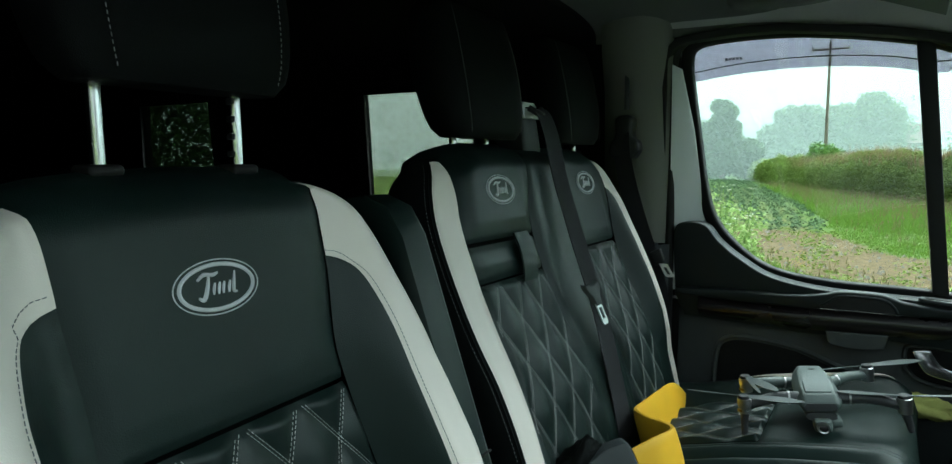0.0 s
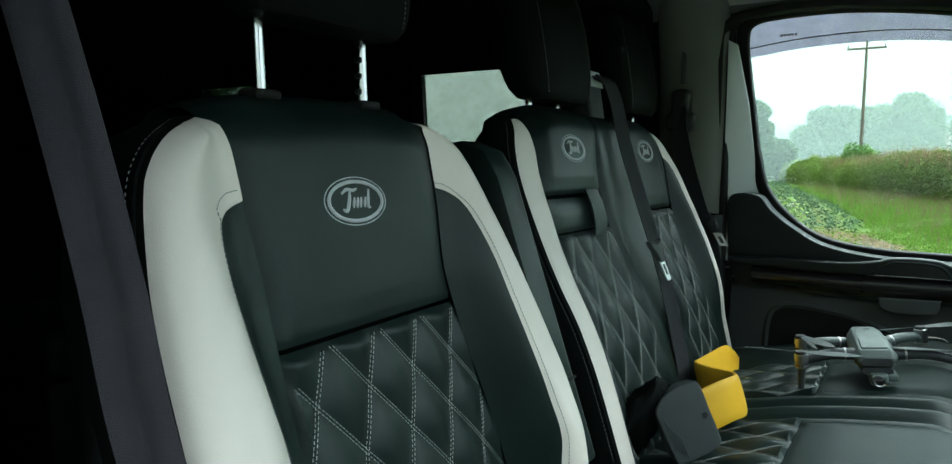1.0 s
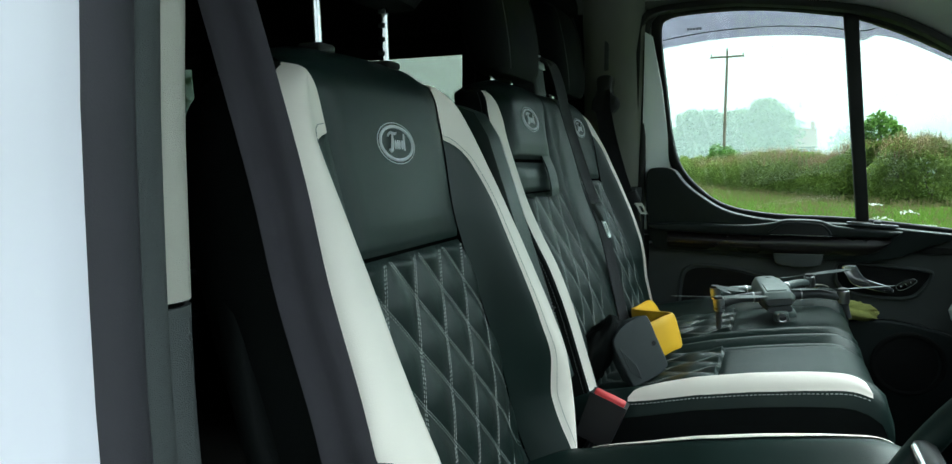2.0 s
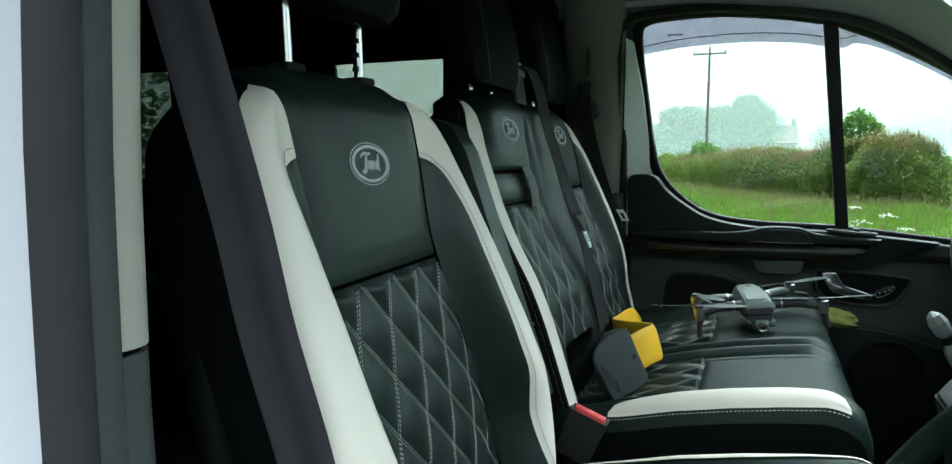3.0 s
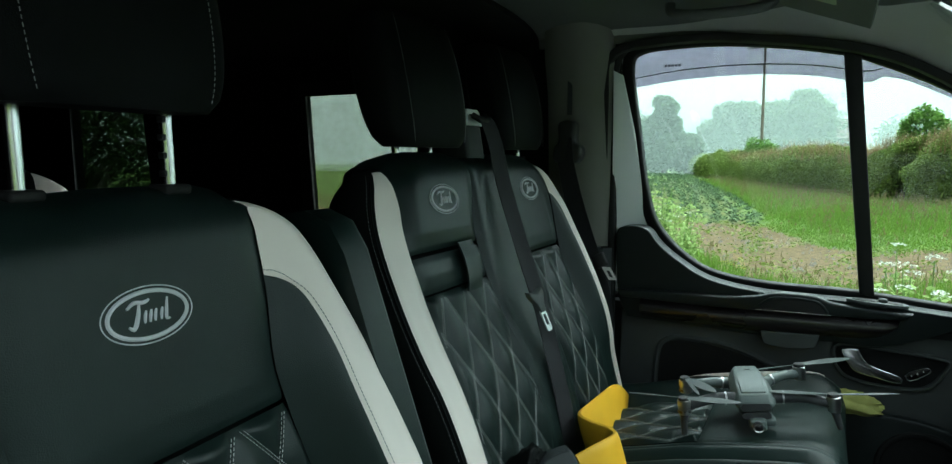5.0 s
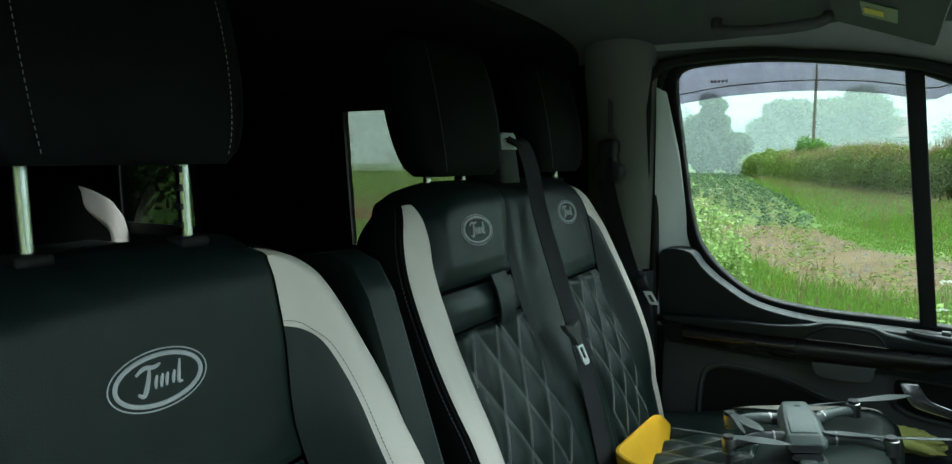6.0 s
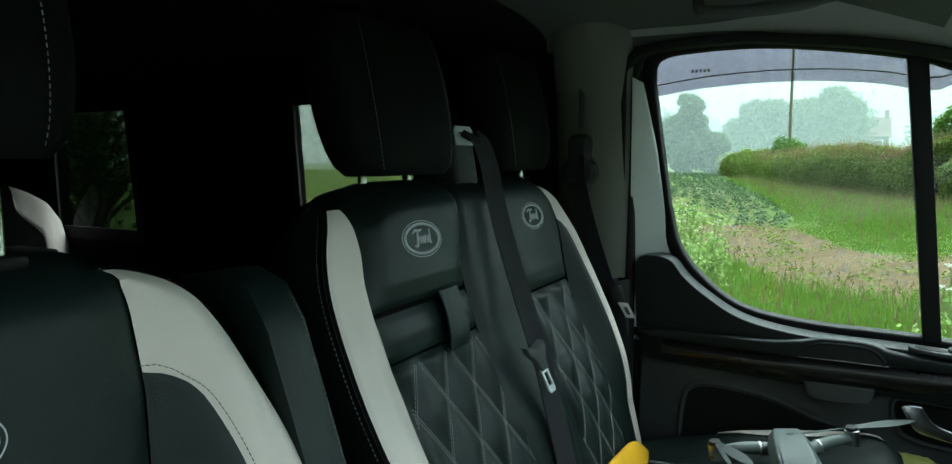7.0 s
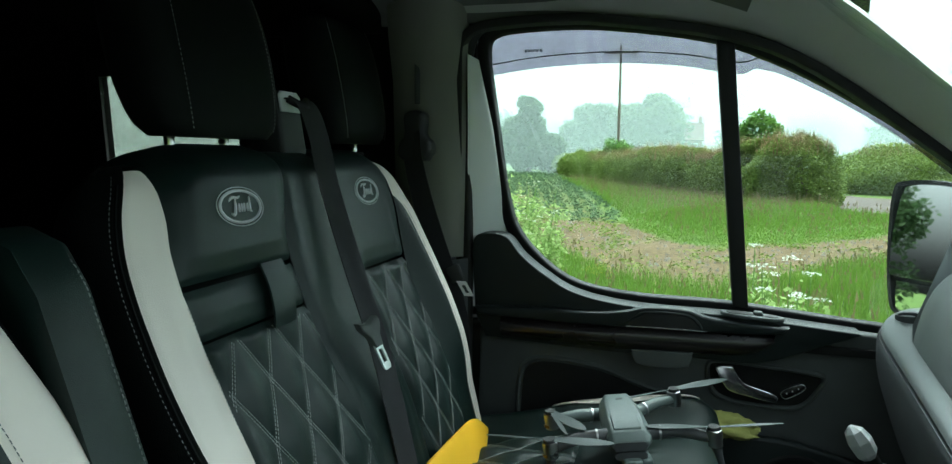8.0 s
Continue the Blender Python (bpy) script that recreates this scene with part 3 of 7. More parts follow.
D_OUT_NEAR = [(1.0, 0.250), (1.10, 0.252), (1.20, 0.253), (1.30, 0.254), (1.36, 0.253), (1.42, 0.249), (1.46, 0.242), (1.50, 0.231), (1.52, 0.219), (1.537, 0.200), (1.548, 0.178), (1.556, 0.1495)]
D_PANEL = [(1.0, 0.205), (1.142, 0.193), (1.216, 0.177), (1.29, 0.159), (1.36, 0.145), (1.40, 0.140), (1.49, 0.1485), (1.51, 0.148), (1.54, 0.147), (1.568, 0.1455), (1.6, 0.145)]


def d_out(z, sgn=1):
    return smooth_at(D_OUT if sgn > 0 else D_OUT_NEAR, z)


def panel_half(z, sgn=1):
    return smooth_at(D_PANEL if sgn > 0 else D_PANEL_NEAR, z)


def white_half(z, sgn=1):
    return smooth_at(D_IN if sgn > 0 else D_IN_NEAR, z)


def d_base(z):
    return -0.400 - 0.2 * (z - 1.48) + 0.022 * smoothstep(1.40, 1.12, z)


def d_depth(y, z):
    a, sgn = abs(y - DY), 1 if y > DY else -1
    o = d_out(z, sgn) - 0.016
    ph = panel_half(z, sgn)
    start = ph - 0.012 if sgn > 0 else ph + 0.012 * smoothstep(1.30, 1.40, z)
    p = smooth_at(D_P, z) * smoothstep(start, max(start + 0.02, min(o - 0.005, ph + 0.075)), a)
    q = min(1.0, max(0.0, (a - o + 0.018) / 0.042))
    return p - 0.064 * (y - DY) - 0.045 * (1 - math.sqrt(max(0.0, 1 - q * q))) - 0.012 * smoothstep(1.40, 1.12, z) * smoothstep(0.12, 0.2, a)


def d_top(y):
    return line_at([(-0.25, 1.560), (-0.149, 1.5685), (-0.08, 1.576), (0.0, 1.580), (0.10, 1.580), (0.14, 1.578), (0.18, 1.575), (0.25, 1.572)], y - DY)


d_back = Back(d_base, d_depth, d_top, 1.01)


def driver_seat():
    seat = thing("front_seat", (-0.1, DY, 0.62), "black and white quilted leather driver seat beside an open door", "seat", "front seats")

    def half_at(z):
        return max(0.10, d_out(z) - 0.018) if z < 1.55 else line_at([(1.55, 0.172), (1.565, 0.15), (1.575, 0.12)], z)
    part("backrest_shell", shell(d_base, half_at, DY, 1.0, 1.566, 0.078, 0.035, skew=-0.064), LEATHER_SHADE, seat, "black leather back of the backrest")
    lo, hi = (lambda z: DY - panel_half(z, -1)), (lambda z: DY + panel_half(z))
    part("upper_panel", d_back.cover(lo, hi, 1.362, 1.612, 30, 80, crown=0.004, ends=False), LEATHER, seat, "smooth black leather upper panel")
    puff = quilt(0.398, 1.363, tall=0.106, skew=0.23)
    part("quilted_panel", d_back.cover(lo, hi, 1.01, 1.358, 76, 100, puff=puff), LEATHER, seat, "black leather panel quilted in diamonds")
    sew("quilt_stitching", quilt_lines(0.398, 1.363, lo, hi, 1.02, 1.3595, lambda y, z: d_back.at(y, z, puff(y, z) + 0.0010), tall=0.106, skew=0.23), PALE_THREAD, seat, (1, 0, 0.2), "double rows of pale stitching")
    for sgn in (-1, 1):
        def edge(fn):
            return lambda z: DY + sgn * fn(z, sgn)
        pair = lambda f1, f2: (edge(f1), edge(f2)) if sgn > 0 else (edge(f2), edge(f1))
        part("bolster_cheek", d_back.cover(*pair(panel_half, white_half), 1.01, 1.490, 14, 80, 0.0012), LEATHER, seat, "black leather bolster cheek")
        part("bolster", d_back.cover(*pair(white_half, d_out), 1.01, 1.568 if sgn > 0 else 1.556, 22, 150, 0.0012), WHITE_LEATHER, seat, "white leather side bolster")
        side_wrap(seat, d_back, edge(d_out), edge(lambda z, s: d_out(z, s) + 0.008), sgn, 1.0, 1.568 if sgn > 0 else 1.556, 0.088)
        piping(seat, d_back, edge(lambda z, s: d_out(z, s) + 0.003), sgn, 1.05, 1.553)
        line = [d_back.at(DY + sgn * (white_half(z, sgn) + 0.005), z, 0.0006) for z in [1.03 + 0.006 * i for i in range(75)]]
        line += [d_back.at(DY + sgn * q, zq, 0.0006) for q, zq in ((0.176, 1.482), (0.168, 1.489), (0.158, 1.494), (0.144, 1.496))]
        sew("bolster_stitching", [line], GREY_THREAD, seat, (1, 0, 0.2), length=0.0034, gap=0.0014, width=0.0004)
    emblem(seat, lambda y, z: d_back.at(y, z, 0.0045), DY - 0.003, 1.481)
    headrest(seat, -0.445, DY + 0.004, 1.652, 0.124, 0.215, 0.10, (0.336, 0.478), 1.584)
    # cushion
    cushion(seat, -0.33, 0.19, DY - 0.212, DY + 0.255, 1.058, (True, True), DY, 0.13)
    part("seat_base", box((0.44, 0.46, 0.30), (-0.07, DY, 0.80), 0.02, 3), BLACK_PLASTIC, seat)
    # the folded-up armrest
    arm = slab([(-0.055, 0.0), (0.035, 0.0), (0.04, 0.36), (0.030, 0.395), (0.0, 0.408), (-0.055, 0.40)], 0.056,
               lambda a, b, d: Vector((-0.446 + a + 0.36 * (0.40 - b), 0.662 + d, 1.140 + b)), 0.012, 3)
    ar = part("armrest", arm, LEATHER, seat, "folded black leather armrest with pale stitched edge")
    edge = [Vector((-0.446 + a + 0.36 * (0.40 - b) + 0.0006, 0.708, 1.140 + b)) for a, b in [(0.035 + 0.005 * i / 19, 0.02 + 0.0178 * i) for i in range(20)] + [(0.036, 0.375), (0.028, 0.392), (0.012, 0.402)]]
    seam_z = 0.10
    part("armrest_seam", box((0.004, 0.050, 0.003), (-0.446 + 0.0368 + 0.36 * (0.40 - seam_z), 0.690, 1.140 + seam_z), 0.001, 1), RUBBER, ar)
    sew("armrest_stitching", [edge], GREY_THREAD, ar, (1, 0, 0.3), length=0.0032, gap=0.0022, width=0.0005)
    return seat


def cushion(parent, x0, x1, y0, y1, zt, edges, yc, half, white=(True, True), quilt_to=-0.075, raise_=0.030, inlay=(0.10, 0.035, 0.027, 0.004)):
    """A seat cushion with quilted rear, smooth front and raised sides. edges: which sides carry a bolster."""
    def top(x, y):
        z = zt + line_at([(-0.36, -0.048), (-0.24, -0.026), (-0.17, -0.009), (-0.10, 0.010), (-0.02, 0.026), (0.05, 0.037), (0.10, 0.043), (0.20, 0.047)], x - x1 + 0.170)
        q = max(0.0, x - (x1 - 0.065)) / 0.065
        z -= 0.06 * (1 - math.sqrt(max(0.0, 1 - min(1, q) ** 2)))
        for d, raised in ((y - y0, edges[0]), (y1 - y, edges[1])):
            if raised:
                z += raise_ * smoothstep(0.10, 0.03, d)
                r = min(1.0, max(0.0, (0.030 - d) / 0.030))
                z -= 0.040 * (1 - math.sqrt(max(0.0, 1 - r * r)))
            else:
                z += 0.010 * math.exp(-((d - 0.028) / 0.014) ** 2)
                r = min(1.0, max(0.0, (0.022 - d) / 0.022))
                z -= 0.022 * (1 - math.sqrt(max(0.0, 1 - r * r))) + 0.006 * math.exp(-((d - 0.055) / 0.006) ** 2)
        return z

    def strip(xa, xb, ya, yb, nx, ny, puff=None, lift=0.0, seam=0.003):
        rows = []
        for i in range(nx + 1):
            x = xa + (xb - xa) * i / nx
            row = []
            for j in range(ny + 1):
                y = ya + (yb - ya) * j / ny
                d = min(x - xa, xb - x, y - ya, yb - y)
                z = top(x, y) + lift - seam * math.exp(-(d / 0.004) ** 2)
                if puff:
                    z += puff(y, x) * min(1, max(0, d) / 0.006)
                row.append(Vector((x, y, z)))
            rows.append(row)
        return sheet(rows)
    pf = quilt(yc, quilt_to + 0.01, 0.0105)
    part("cushion_quilt", strip(x0, quilt_to, yc - half, yc + half, 90, 80, pf, seam=0.001), LEATHER, parent, "diamond quilted black leather seat panel")
    sew("cushion_stitching", quilt_lines(yc, quilt_to + 0.01, lambda z: yc - half, lambda z: yc + half, x0 + 0.004, quilt_to - 0.004, lambda y, x: Vector((x, y, top(x, y) + pf(y, x) + 0.0008)), step=0.005), PALE_THREAD, parent, (0, 0, 1), width=0.00032, length=0.0028)
    part("cushion_front", strip(quilt_to, x1, yc - half, yc + half, 40, 24), LEATHER, parent, "smooth black leather front of the cushion")
    for k, (a, b) in enumerate(((y0, yc - half), (yc + half, y1))):
        part("cushion_side", strip(x0, x1, a, b, 44, 22), LEATHER, parent, "black leather cushion side")
        if edges[k] and white[k]:
            # the white inlay lies along the raised side, pointed at both ends
            rows = []
            for i in range(41):
                t = i / 40
                x = x0 + inlay[0] + (x1 - x0 - inlay[0] - inlay[1]) * t
                w = inlay[2] * math.sin(math.pi * min(1, max(0, t))) ** 0.45 + 0.001
                row = []
                for j in range(13):
                    f_ = j / 12
                    d = inlay[3] + w * f_
                    y = y0 + d if k == 0 else y1 - d
                    row.append(Vector((x, y, top(x, y) + 0.0022 * math.sin(math.pi * min(1, f_ * 1.0)) ** 0.3 + 0.0026)))
                low = row[0]
                row.insert(0, Vector((low.x, low.y - (0.003 if k == 0 else -0.003), low.z - inlay[3] * 0.4 - 0.003 * math.sin(math.pi * t) ** 0.4)))
                rows.append(row)
            part("cushion_bolster", sheet(rows), WHITE_LEATHER, parent, "white leather inlay along the cushion side")
            sew("bolster_stitching", [[Vector((r[0].x, r[0].y - (0.002 if k == 0 else -0.002), r[0].z - 0.004)) for r in rows]], PALE_THREAD, parent, (0, -1 if k == 0 else 1, 0.3), length=0.0035, gap=0.0025, width=0.0006)
    # front and sides below the edge
    rows = []
    for i in range(8):
        t = i / 7
        ring = []
        for j in range(25):
            y = y0 + (y1 - y0) * j / 24
            ring.append(Vector((x1 + 0.004 * math.sin(math.pi * t) - 0.10 * t ** 1.4, y, top(x1, y) - 0.12 * t)))
        rows.append(ring)
    part("cushion_nose", sheet(rows), LEATHER, parent)
    for k, y in enumerate((y0, y1)):
        rows = []
        for i in range(31):
            x = x0 + (x1 - x0) * i / 30
            zt_ = top(x, y)
            out = -1 if k == 0 else 1
            rows.append([Vector((x - 0.10 * q ** 1.4 * (i / 30) ** 4, y + out * 0.006 * math.sin(math.pi * q), zt_ + (zt - 0.17 - zt_) * q)) for q in [j / 10 for j in range(11)]])
        part("cushion_skirt", sheet(rows), LEATHER_SHADE, parent, "black leather cushion skirt")


# the double passenger seat
B_NEAR = [(1.0, 0.822), (1.16, 0.815), (1.22, 0.810), (1.28, 0.805), (1.34, 0.799), (1.40, 0.796), (1.45, 0.798), (1.50, 0.805), (1.54, 0.818), (1.565, 0.832), (1.582, 0.847), (1.595, 0.866)]
B_NEAR_IN = [(1.0, 0.868), (1.20, 0.870), (1.25, 0.873), (1.30, 0.876), (1.36, 0.876), (1.40, 0.872), (1.44, 0.867), (1.465, 0.863), (1.50, 0.865), (1.54, 0.875), (1.58, 0.880), (1.60, 0.882)]
B_FAR = [(1.0, 1.535), (1.09, 1.552), (1.16, 1.557), (1.28, 1.550), (1.40, 1.541), (1.50, 1.530), (1.54, 1.521), (1.58, 1.503), (1.600, 1.482)]
B_PN = [(1.0, 0.030), (1.28, 0.026), (1.34, 0.020), (1.40, 0.014), (1.45, 0.006), (1.50, -0.002), (1.58, -0.010)]
B_PF = [(1.0, 0.016), (1.16, 0.020), (1.22, 0.030), (1.28, 0.038), (1.34, 0.040), (1.40, 0.036), (1.45, 0.028), (1.50, 0.020), (1.54, 0.010), (1.58, 0.0)]


def b_near(z):
    return smooth_at(B_NEAR, z)


def b_far(z):
    return smooth_at(B_FAR, z)


def b_base(z):
    return -0.448 - 0.29 * (z - 1.545) + 0.028 * smoothstep(1.42, 1.20, z)


def b_depth(y, z):
    out = 0.0
    for d, p in ((y - b_near(z), B_PN), (b_far(z) - y, B_PF)):
        out += (smooth_at(p, z) - 0.012 * smoothstep(1.42, 1.20, z)) * smoothstep(0.085, 0.035, d)
        q = min(1.0, max(0.0, (0.004 - d) / 0.018))
        out -= 0.035 * (1 - math.sqrt(max(0.0, 1 - q * q)))
    out += 0.007 * smoothstep(1.085, 1.115, y) * smoothstep(1.27, 1.235, y)
    return out


def b_top(y):
    return 1.612 - 0.015 * smoothstep(0.97, 0.875, y) - 0.012 * smoothstep(1.41, 1.48, y)


b_back = Back(b_base, b_depth, b_top, 1.03, 0.035)
M_R = [(1.0, 1.112), (1.18, 1.109), (1.41, 1.092), (1.47, 1.089), (1.60, 1.116), (1.7, 1.118)]
O_L = [(1.0, 1.292), (1.2, 1.285), (1.42, 1.272), (1.47, 1.262), (1.60, 1.232), (1.7, 1.23)]
O_R = [(1.0, 1.476), (1.2, 1.470), (1.42, 1.463), (1.60, 1.474), (1.7, 1.475)]
O_W = [(1.0, 1.516), (1.1, 1.524), (1.2, 1.524), (1.30, 1.519), (1.416, 1.508), (1.49, 1.495), (1.512, 1.489), (1.524, 1.482), (1.530, 1.476), (1.532, 1.4700), (1.7, 1.4745)]


def bench_seat():
    seat = thing("double_front_seat", (-0.1, 1.18, 0.62), "black and white quilted leather double passenger seat carrying a drone", "seat", "front seats")

    def half_at(z):
        return smooth_at([(1.0, 0.365), (1.49, 0.355), (1.54, 0.342), (1.57, 0.327), (1.59, 0.303), (1.60, 0.262), (1.612, 0.20)], z)
    part("backrest_shell", shell(b_base, half_at, 1.172, 1.02, 1.610, 0.092, 0.03, soft=0.03), LEATHER_SHADE, seat, "black leather back of the double backrest")
    mw, mr = (lambda z: smooth_at(B_NEAR_IN, z)), (lambda z: smooth_at(M_R, z))
    ol, orr, ow = (lambda z: smooth_at(O_L, z)), (lambda z: smooth_at(O_R, z)), (lambda z: smooth_at(O_W, z))
    part("bolster", b_back.cover(b_near, mw, 1.03, 1.590, 20, 120, 0.0012), WHITE_LEATHER, seat, "white leather side bolster")
    side_wrap(seat, b_back, b_near, lambda z: b_near(z) - 0.013, -1, 1.02, 1.594, 0.095)
    piping(seat, b_back, lambda z: b_near(z) - 0.004, -1, 1.05, 1.585)
    part("upper_panel", b_back.cover(mw, mr, 1.468, 1.638, 26, 60, crown=0.008, ends=False), LEATHER, seat, "smooth black leather upper panel")
    part("handle_panel", b_back.cover(mw, mr, 1.408, 1.462, 26, 16, crown=0.005), LEATHER, seat, "black leather panel with pull strap")
    pm = quilt(0.995, 1.408)
    part("quilted_panel", b_back.cover(mw, mr, 1.03, 1.405, 64, 104, puff=pm), LEATHER, seat, "black leather panel quilted in diamonds")
    sew("quilt_stitching", quilt_lines(0.995, 1.408, mw, mr, 1.04, 1.402, lambda y, z: b_back.at(y, z, pm(y, z) + 0.0006)), PALE_THREAD, seat, (1, 0, 0.3), "double rows of pale stitching")
    part("centre_panel", b_back.cover(mr, ol, 1.03, 1.655, 20, 70, ends=False), LEATHER, seat, "smooth black leather strip between the places")
    part("upper_panel", b_back.cover(ol, orr, 1.424, 1.638, 26, 60, crown=0.005, ends=False), LEATHER, seat, "smooth black leather upper panel")
    po = quilt(1.365, 1.424)
    part("quilted_panel", b_back.cover(ol, orr, 1.03, 1.420, 58, 104, puff=po), LEATHER, seat, "black leather panel quilted in diamonds")
    sew("quilt_stitching", quilt_lines(1.365, 1.424, ol, orr, 1.04, 1.417, lambda y, z: b_back.at(y, z, po(y, z) + 0.0006)), PALE_THREAD, seat, (1, 0, 0.3), "double rows of pale stitching")
    part("bolster_cheek", b_back.cover(orr, ow, 1.03, 1.532, 12, 80, 0.0012), LEATHER, seat, "black leather bolster cheek")
    part("bolster", b_back.cover(ow, b_far, 1.03, 1.600, 14, 130, 0.0012), WHITE_LEATHER, seat, "white leather side bolster")
    side_wrap(seat, b_back, b_far, lambda z: b_far(z) + 0.013, 1, 1.02, 1.600, 0.095)
    sew("bolster_stitching", [[b_back.at(ow(z) + 0.004, z, 0.0005) for z in [1.05 + 0.006 * i for i in range(79)]]], GREY_THREAD, seat, (1, 0, 0.3), length=0.003, gap=0.0014, width=0.0004)
    sew("bolster_stitching", [[b_back.at(mw(z) - 0.004, z, 0.0005) for z in [1.05 + 0.006 * i for i in range(68)]]], GREY_THREAD, seat, (1, 0, 0.3), length=0.003, gap=0.0014, width=0.0004)
    # pull strap
    strap = [b_back.at(1.022, 1.474, 0.007), b_back.at(1.020, 1.448, 0.013), b_back.at(1.017, 1.418, 0.013), b_back.at(1.015, 1.398, 0.008)]
    strap = spline(strap, 5)
    rows = [[p + Vector((0, -0.024, 0)), p + Vector((0.002, 0, 0)), p + Vector((0, 0.024, 0))] for p in strap]
    part("pull_strap", sheet(rows, 0.003), LEATHER, seat, "flat black leather pull strap")
    emblem(seat, lambda y, z: b_back.at(y, z, 0.0088), 0.993, 1.545)
    emblem(seat, lambda y, z: b_back.at(y, z, 0.0055), 1.368, 1.547)
    headrest(seat, -0.495, 1.020, 1.628, 0.126, 0.215, 0.095, (0.955, 1.061), 1.612)
    headrest(seat, -0.495, 1.408, 1.628, 0.118, 0.215, 0.095, (1.347, 1.453), 1.612)
    # belt outlet tower between the head restraints
    tower = slab([(-0.036, 0.0), (0.036, 0.0), (0.034, 0.085), (0.024, 0.098), (-0.024, 0.098), (-0.034, 0.085)], 0.06,
                 lambda a, b, d: Vector((-0.545 + d - 0.15 * b, 1.208 + a, 1.605 + b)), 0.008, 3)
    tw = part("belt_tower", tower, BLACK_PLASTIC, seat, "black plastic belt outlet on top of the backrest")
    part("outlet_lid", slab([(-0.031, 0.0), (0.031, 0.0), (0.029, 0.024), (0.022, 0.031), (-0.022, 0.031), (-0.029, 0.024)], 0.004, lambda a, b, d: Vector((-0.494 + d - 0.2 * b, 1.208 + a, 1.671 + b)), 0.0015), SILVER_TRIM, tw, "shiny grey lid of the belt outlet")
    part("outlet_lip", tube(spline([(-0.485, 1.184, 1.690), (-0.472, 1.196, 1.681), (-0.470, 1.212, 1.679), (-0.485, 1.236, 1.690)], 5), 0.006, 8), RUBBER, tw)
    # cushions
    cushion(seat, -0.34, 0.170, 0.790, 1.186, 1.088, (True, False), 0.990, 0.115, raise_=0.024, inlay=(0.138, 0.030, 0.030, 0.007))
    cushion(seat, -0.34, 0.170, 1.192, 1.590, 1.088, (False, True), 1.385, 0.115, raise_=0.038, inlay=(0.19, 0.035, 0.036, 0.006))
    part("seat_base", box((0.42, 0.74, 0.32), (-0.08, 1.19, 0.79), 0.02, 3), BLACK_PLASTIC, seat)
    return seat


def rear_seat():
    """The last row: a black seat with a white bolster near the side window."""
    seat = thing("rear_seat", (-2.3, 1.2, 0.62), "black leather rear bench seat with white bolsters", "seat")

    def base(z):
        return -2.30 - 0.2 * (z - 1.3)

    def depth(y, z):
        a = abs(y - 1.20)
        q = min(1.0, max(0.0, (a - 0.42) / 0.05))
        return 0.03 * smoothstep(0.32, 0.40, a) - 0.04 * (1 - math.sqrt(max(0.0, 1 - q * q)))

    def top(y):
        return 1.572
    bk = Back(base, depth, top, 0.95)
    wi = lambda z: 1.51 + 0.065 * smoothstep(1.50, 1.38, z)
    wo = lambda z: line_at([(0.9, 1.655), (1.36, 1.652), (1.44, 1.635), (1.50, 1.60), (1.54, 1.55), (1.56, 1.515)], z)
    part("backrest_shell", shell(base, lambda z: line_at([(0.9, 0.44), (1.40, 0.43), (1.47, 0.40), (1.53, 0.34), (1.57, 0.28)], z), 1.20, 0.95, 1.56, 0.14, 0.03), LEATHER_SHADE, seat)
    part("backrest_panel", bk.cover(lambda z: 0.82, wi, 0.95, 1.64, 30, 50, ends=False), LEATHER_SHADE, seat)
    part("bolster", bk.cover(wi, wo, 0.95, 1.56, 14, 60), WHITE_LEATHER, seat, "white leather bolster")
    part("cushion", box((0.46, 0.88, 0.16), (-2.05, 1.20, 1.0), 0.05, 4), LEATHER, seat)
    part("seat_base", box((0.36, 0.80, 0.30), (-2.06, 1.20, 0.78), 0.02), BLACK_PLASTIC, seat)


def storage_box():
    """A grey box left standing on the rear bench."""
    b = thing("storage_box", (-2.08, 1.29, 1.08), "dark grey storage box standing on the rear bench seat", "box")
    part("box_body", box((0.18, 0.27, 0.26), (-2.08, 1.295, 1.21), 0.012, 3), PILLAR_GREY, b)
    part("box_lid", box((0.19, 0.28, 0.045), (-2.08, 1.295, 1.363), 0.010, 3), DASH_DARK, b, "lighter grey lid")


driver_seat()
bench_seat()
rear_seat()
storage_box()

# ---- the van ----
FLOOR = 0.62


def door_y(x, z):
    """The passenger window's plane, leaning in and towards the front."""
    return 1.69 - 0.10 * (z - 1.33) - 0.04 * (x + 0.3)


def on_door(off):
    return lambda a, b, d: Vector((a, door_y(a, b) + off - d, b))


GLASS_TOP = [(-0.302, 1.80), (-0.300, 1.835), (-0.283, 1.850), (-0.24, 1.856), (-0.15, 1.858), (-0.064, 1.853), (0.047, 1.838), (0.133, 1.821), (0.165, 1.812), (0.258, 1.771), (0.36, 1.716), (0.459, 1.653), (0.55, 1.585), (0.64, 1.51), (0.70, 1.455)]
GLASS_LOW = [(-0.270, 1.555), (-0.247, 1.466), (-0.193, 1.398), (-0.116, 1.350), (0.007, 1.331), (0.18, 1.327), (0.393, 1.308), (0.55, 1.295), (0.70, 1.285)]


def ring2(pts, n=6):
    return [(p.x, p.y) for p in spline([(a, b, 0) for a, b in pts], n)]


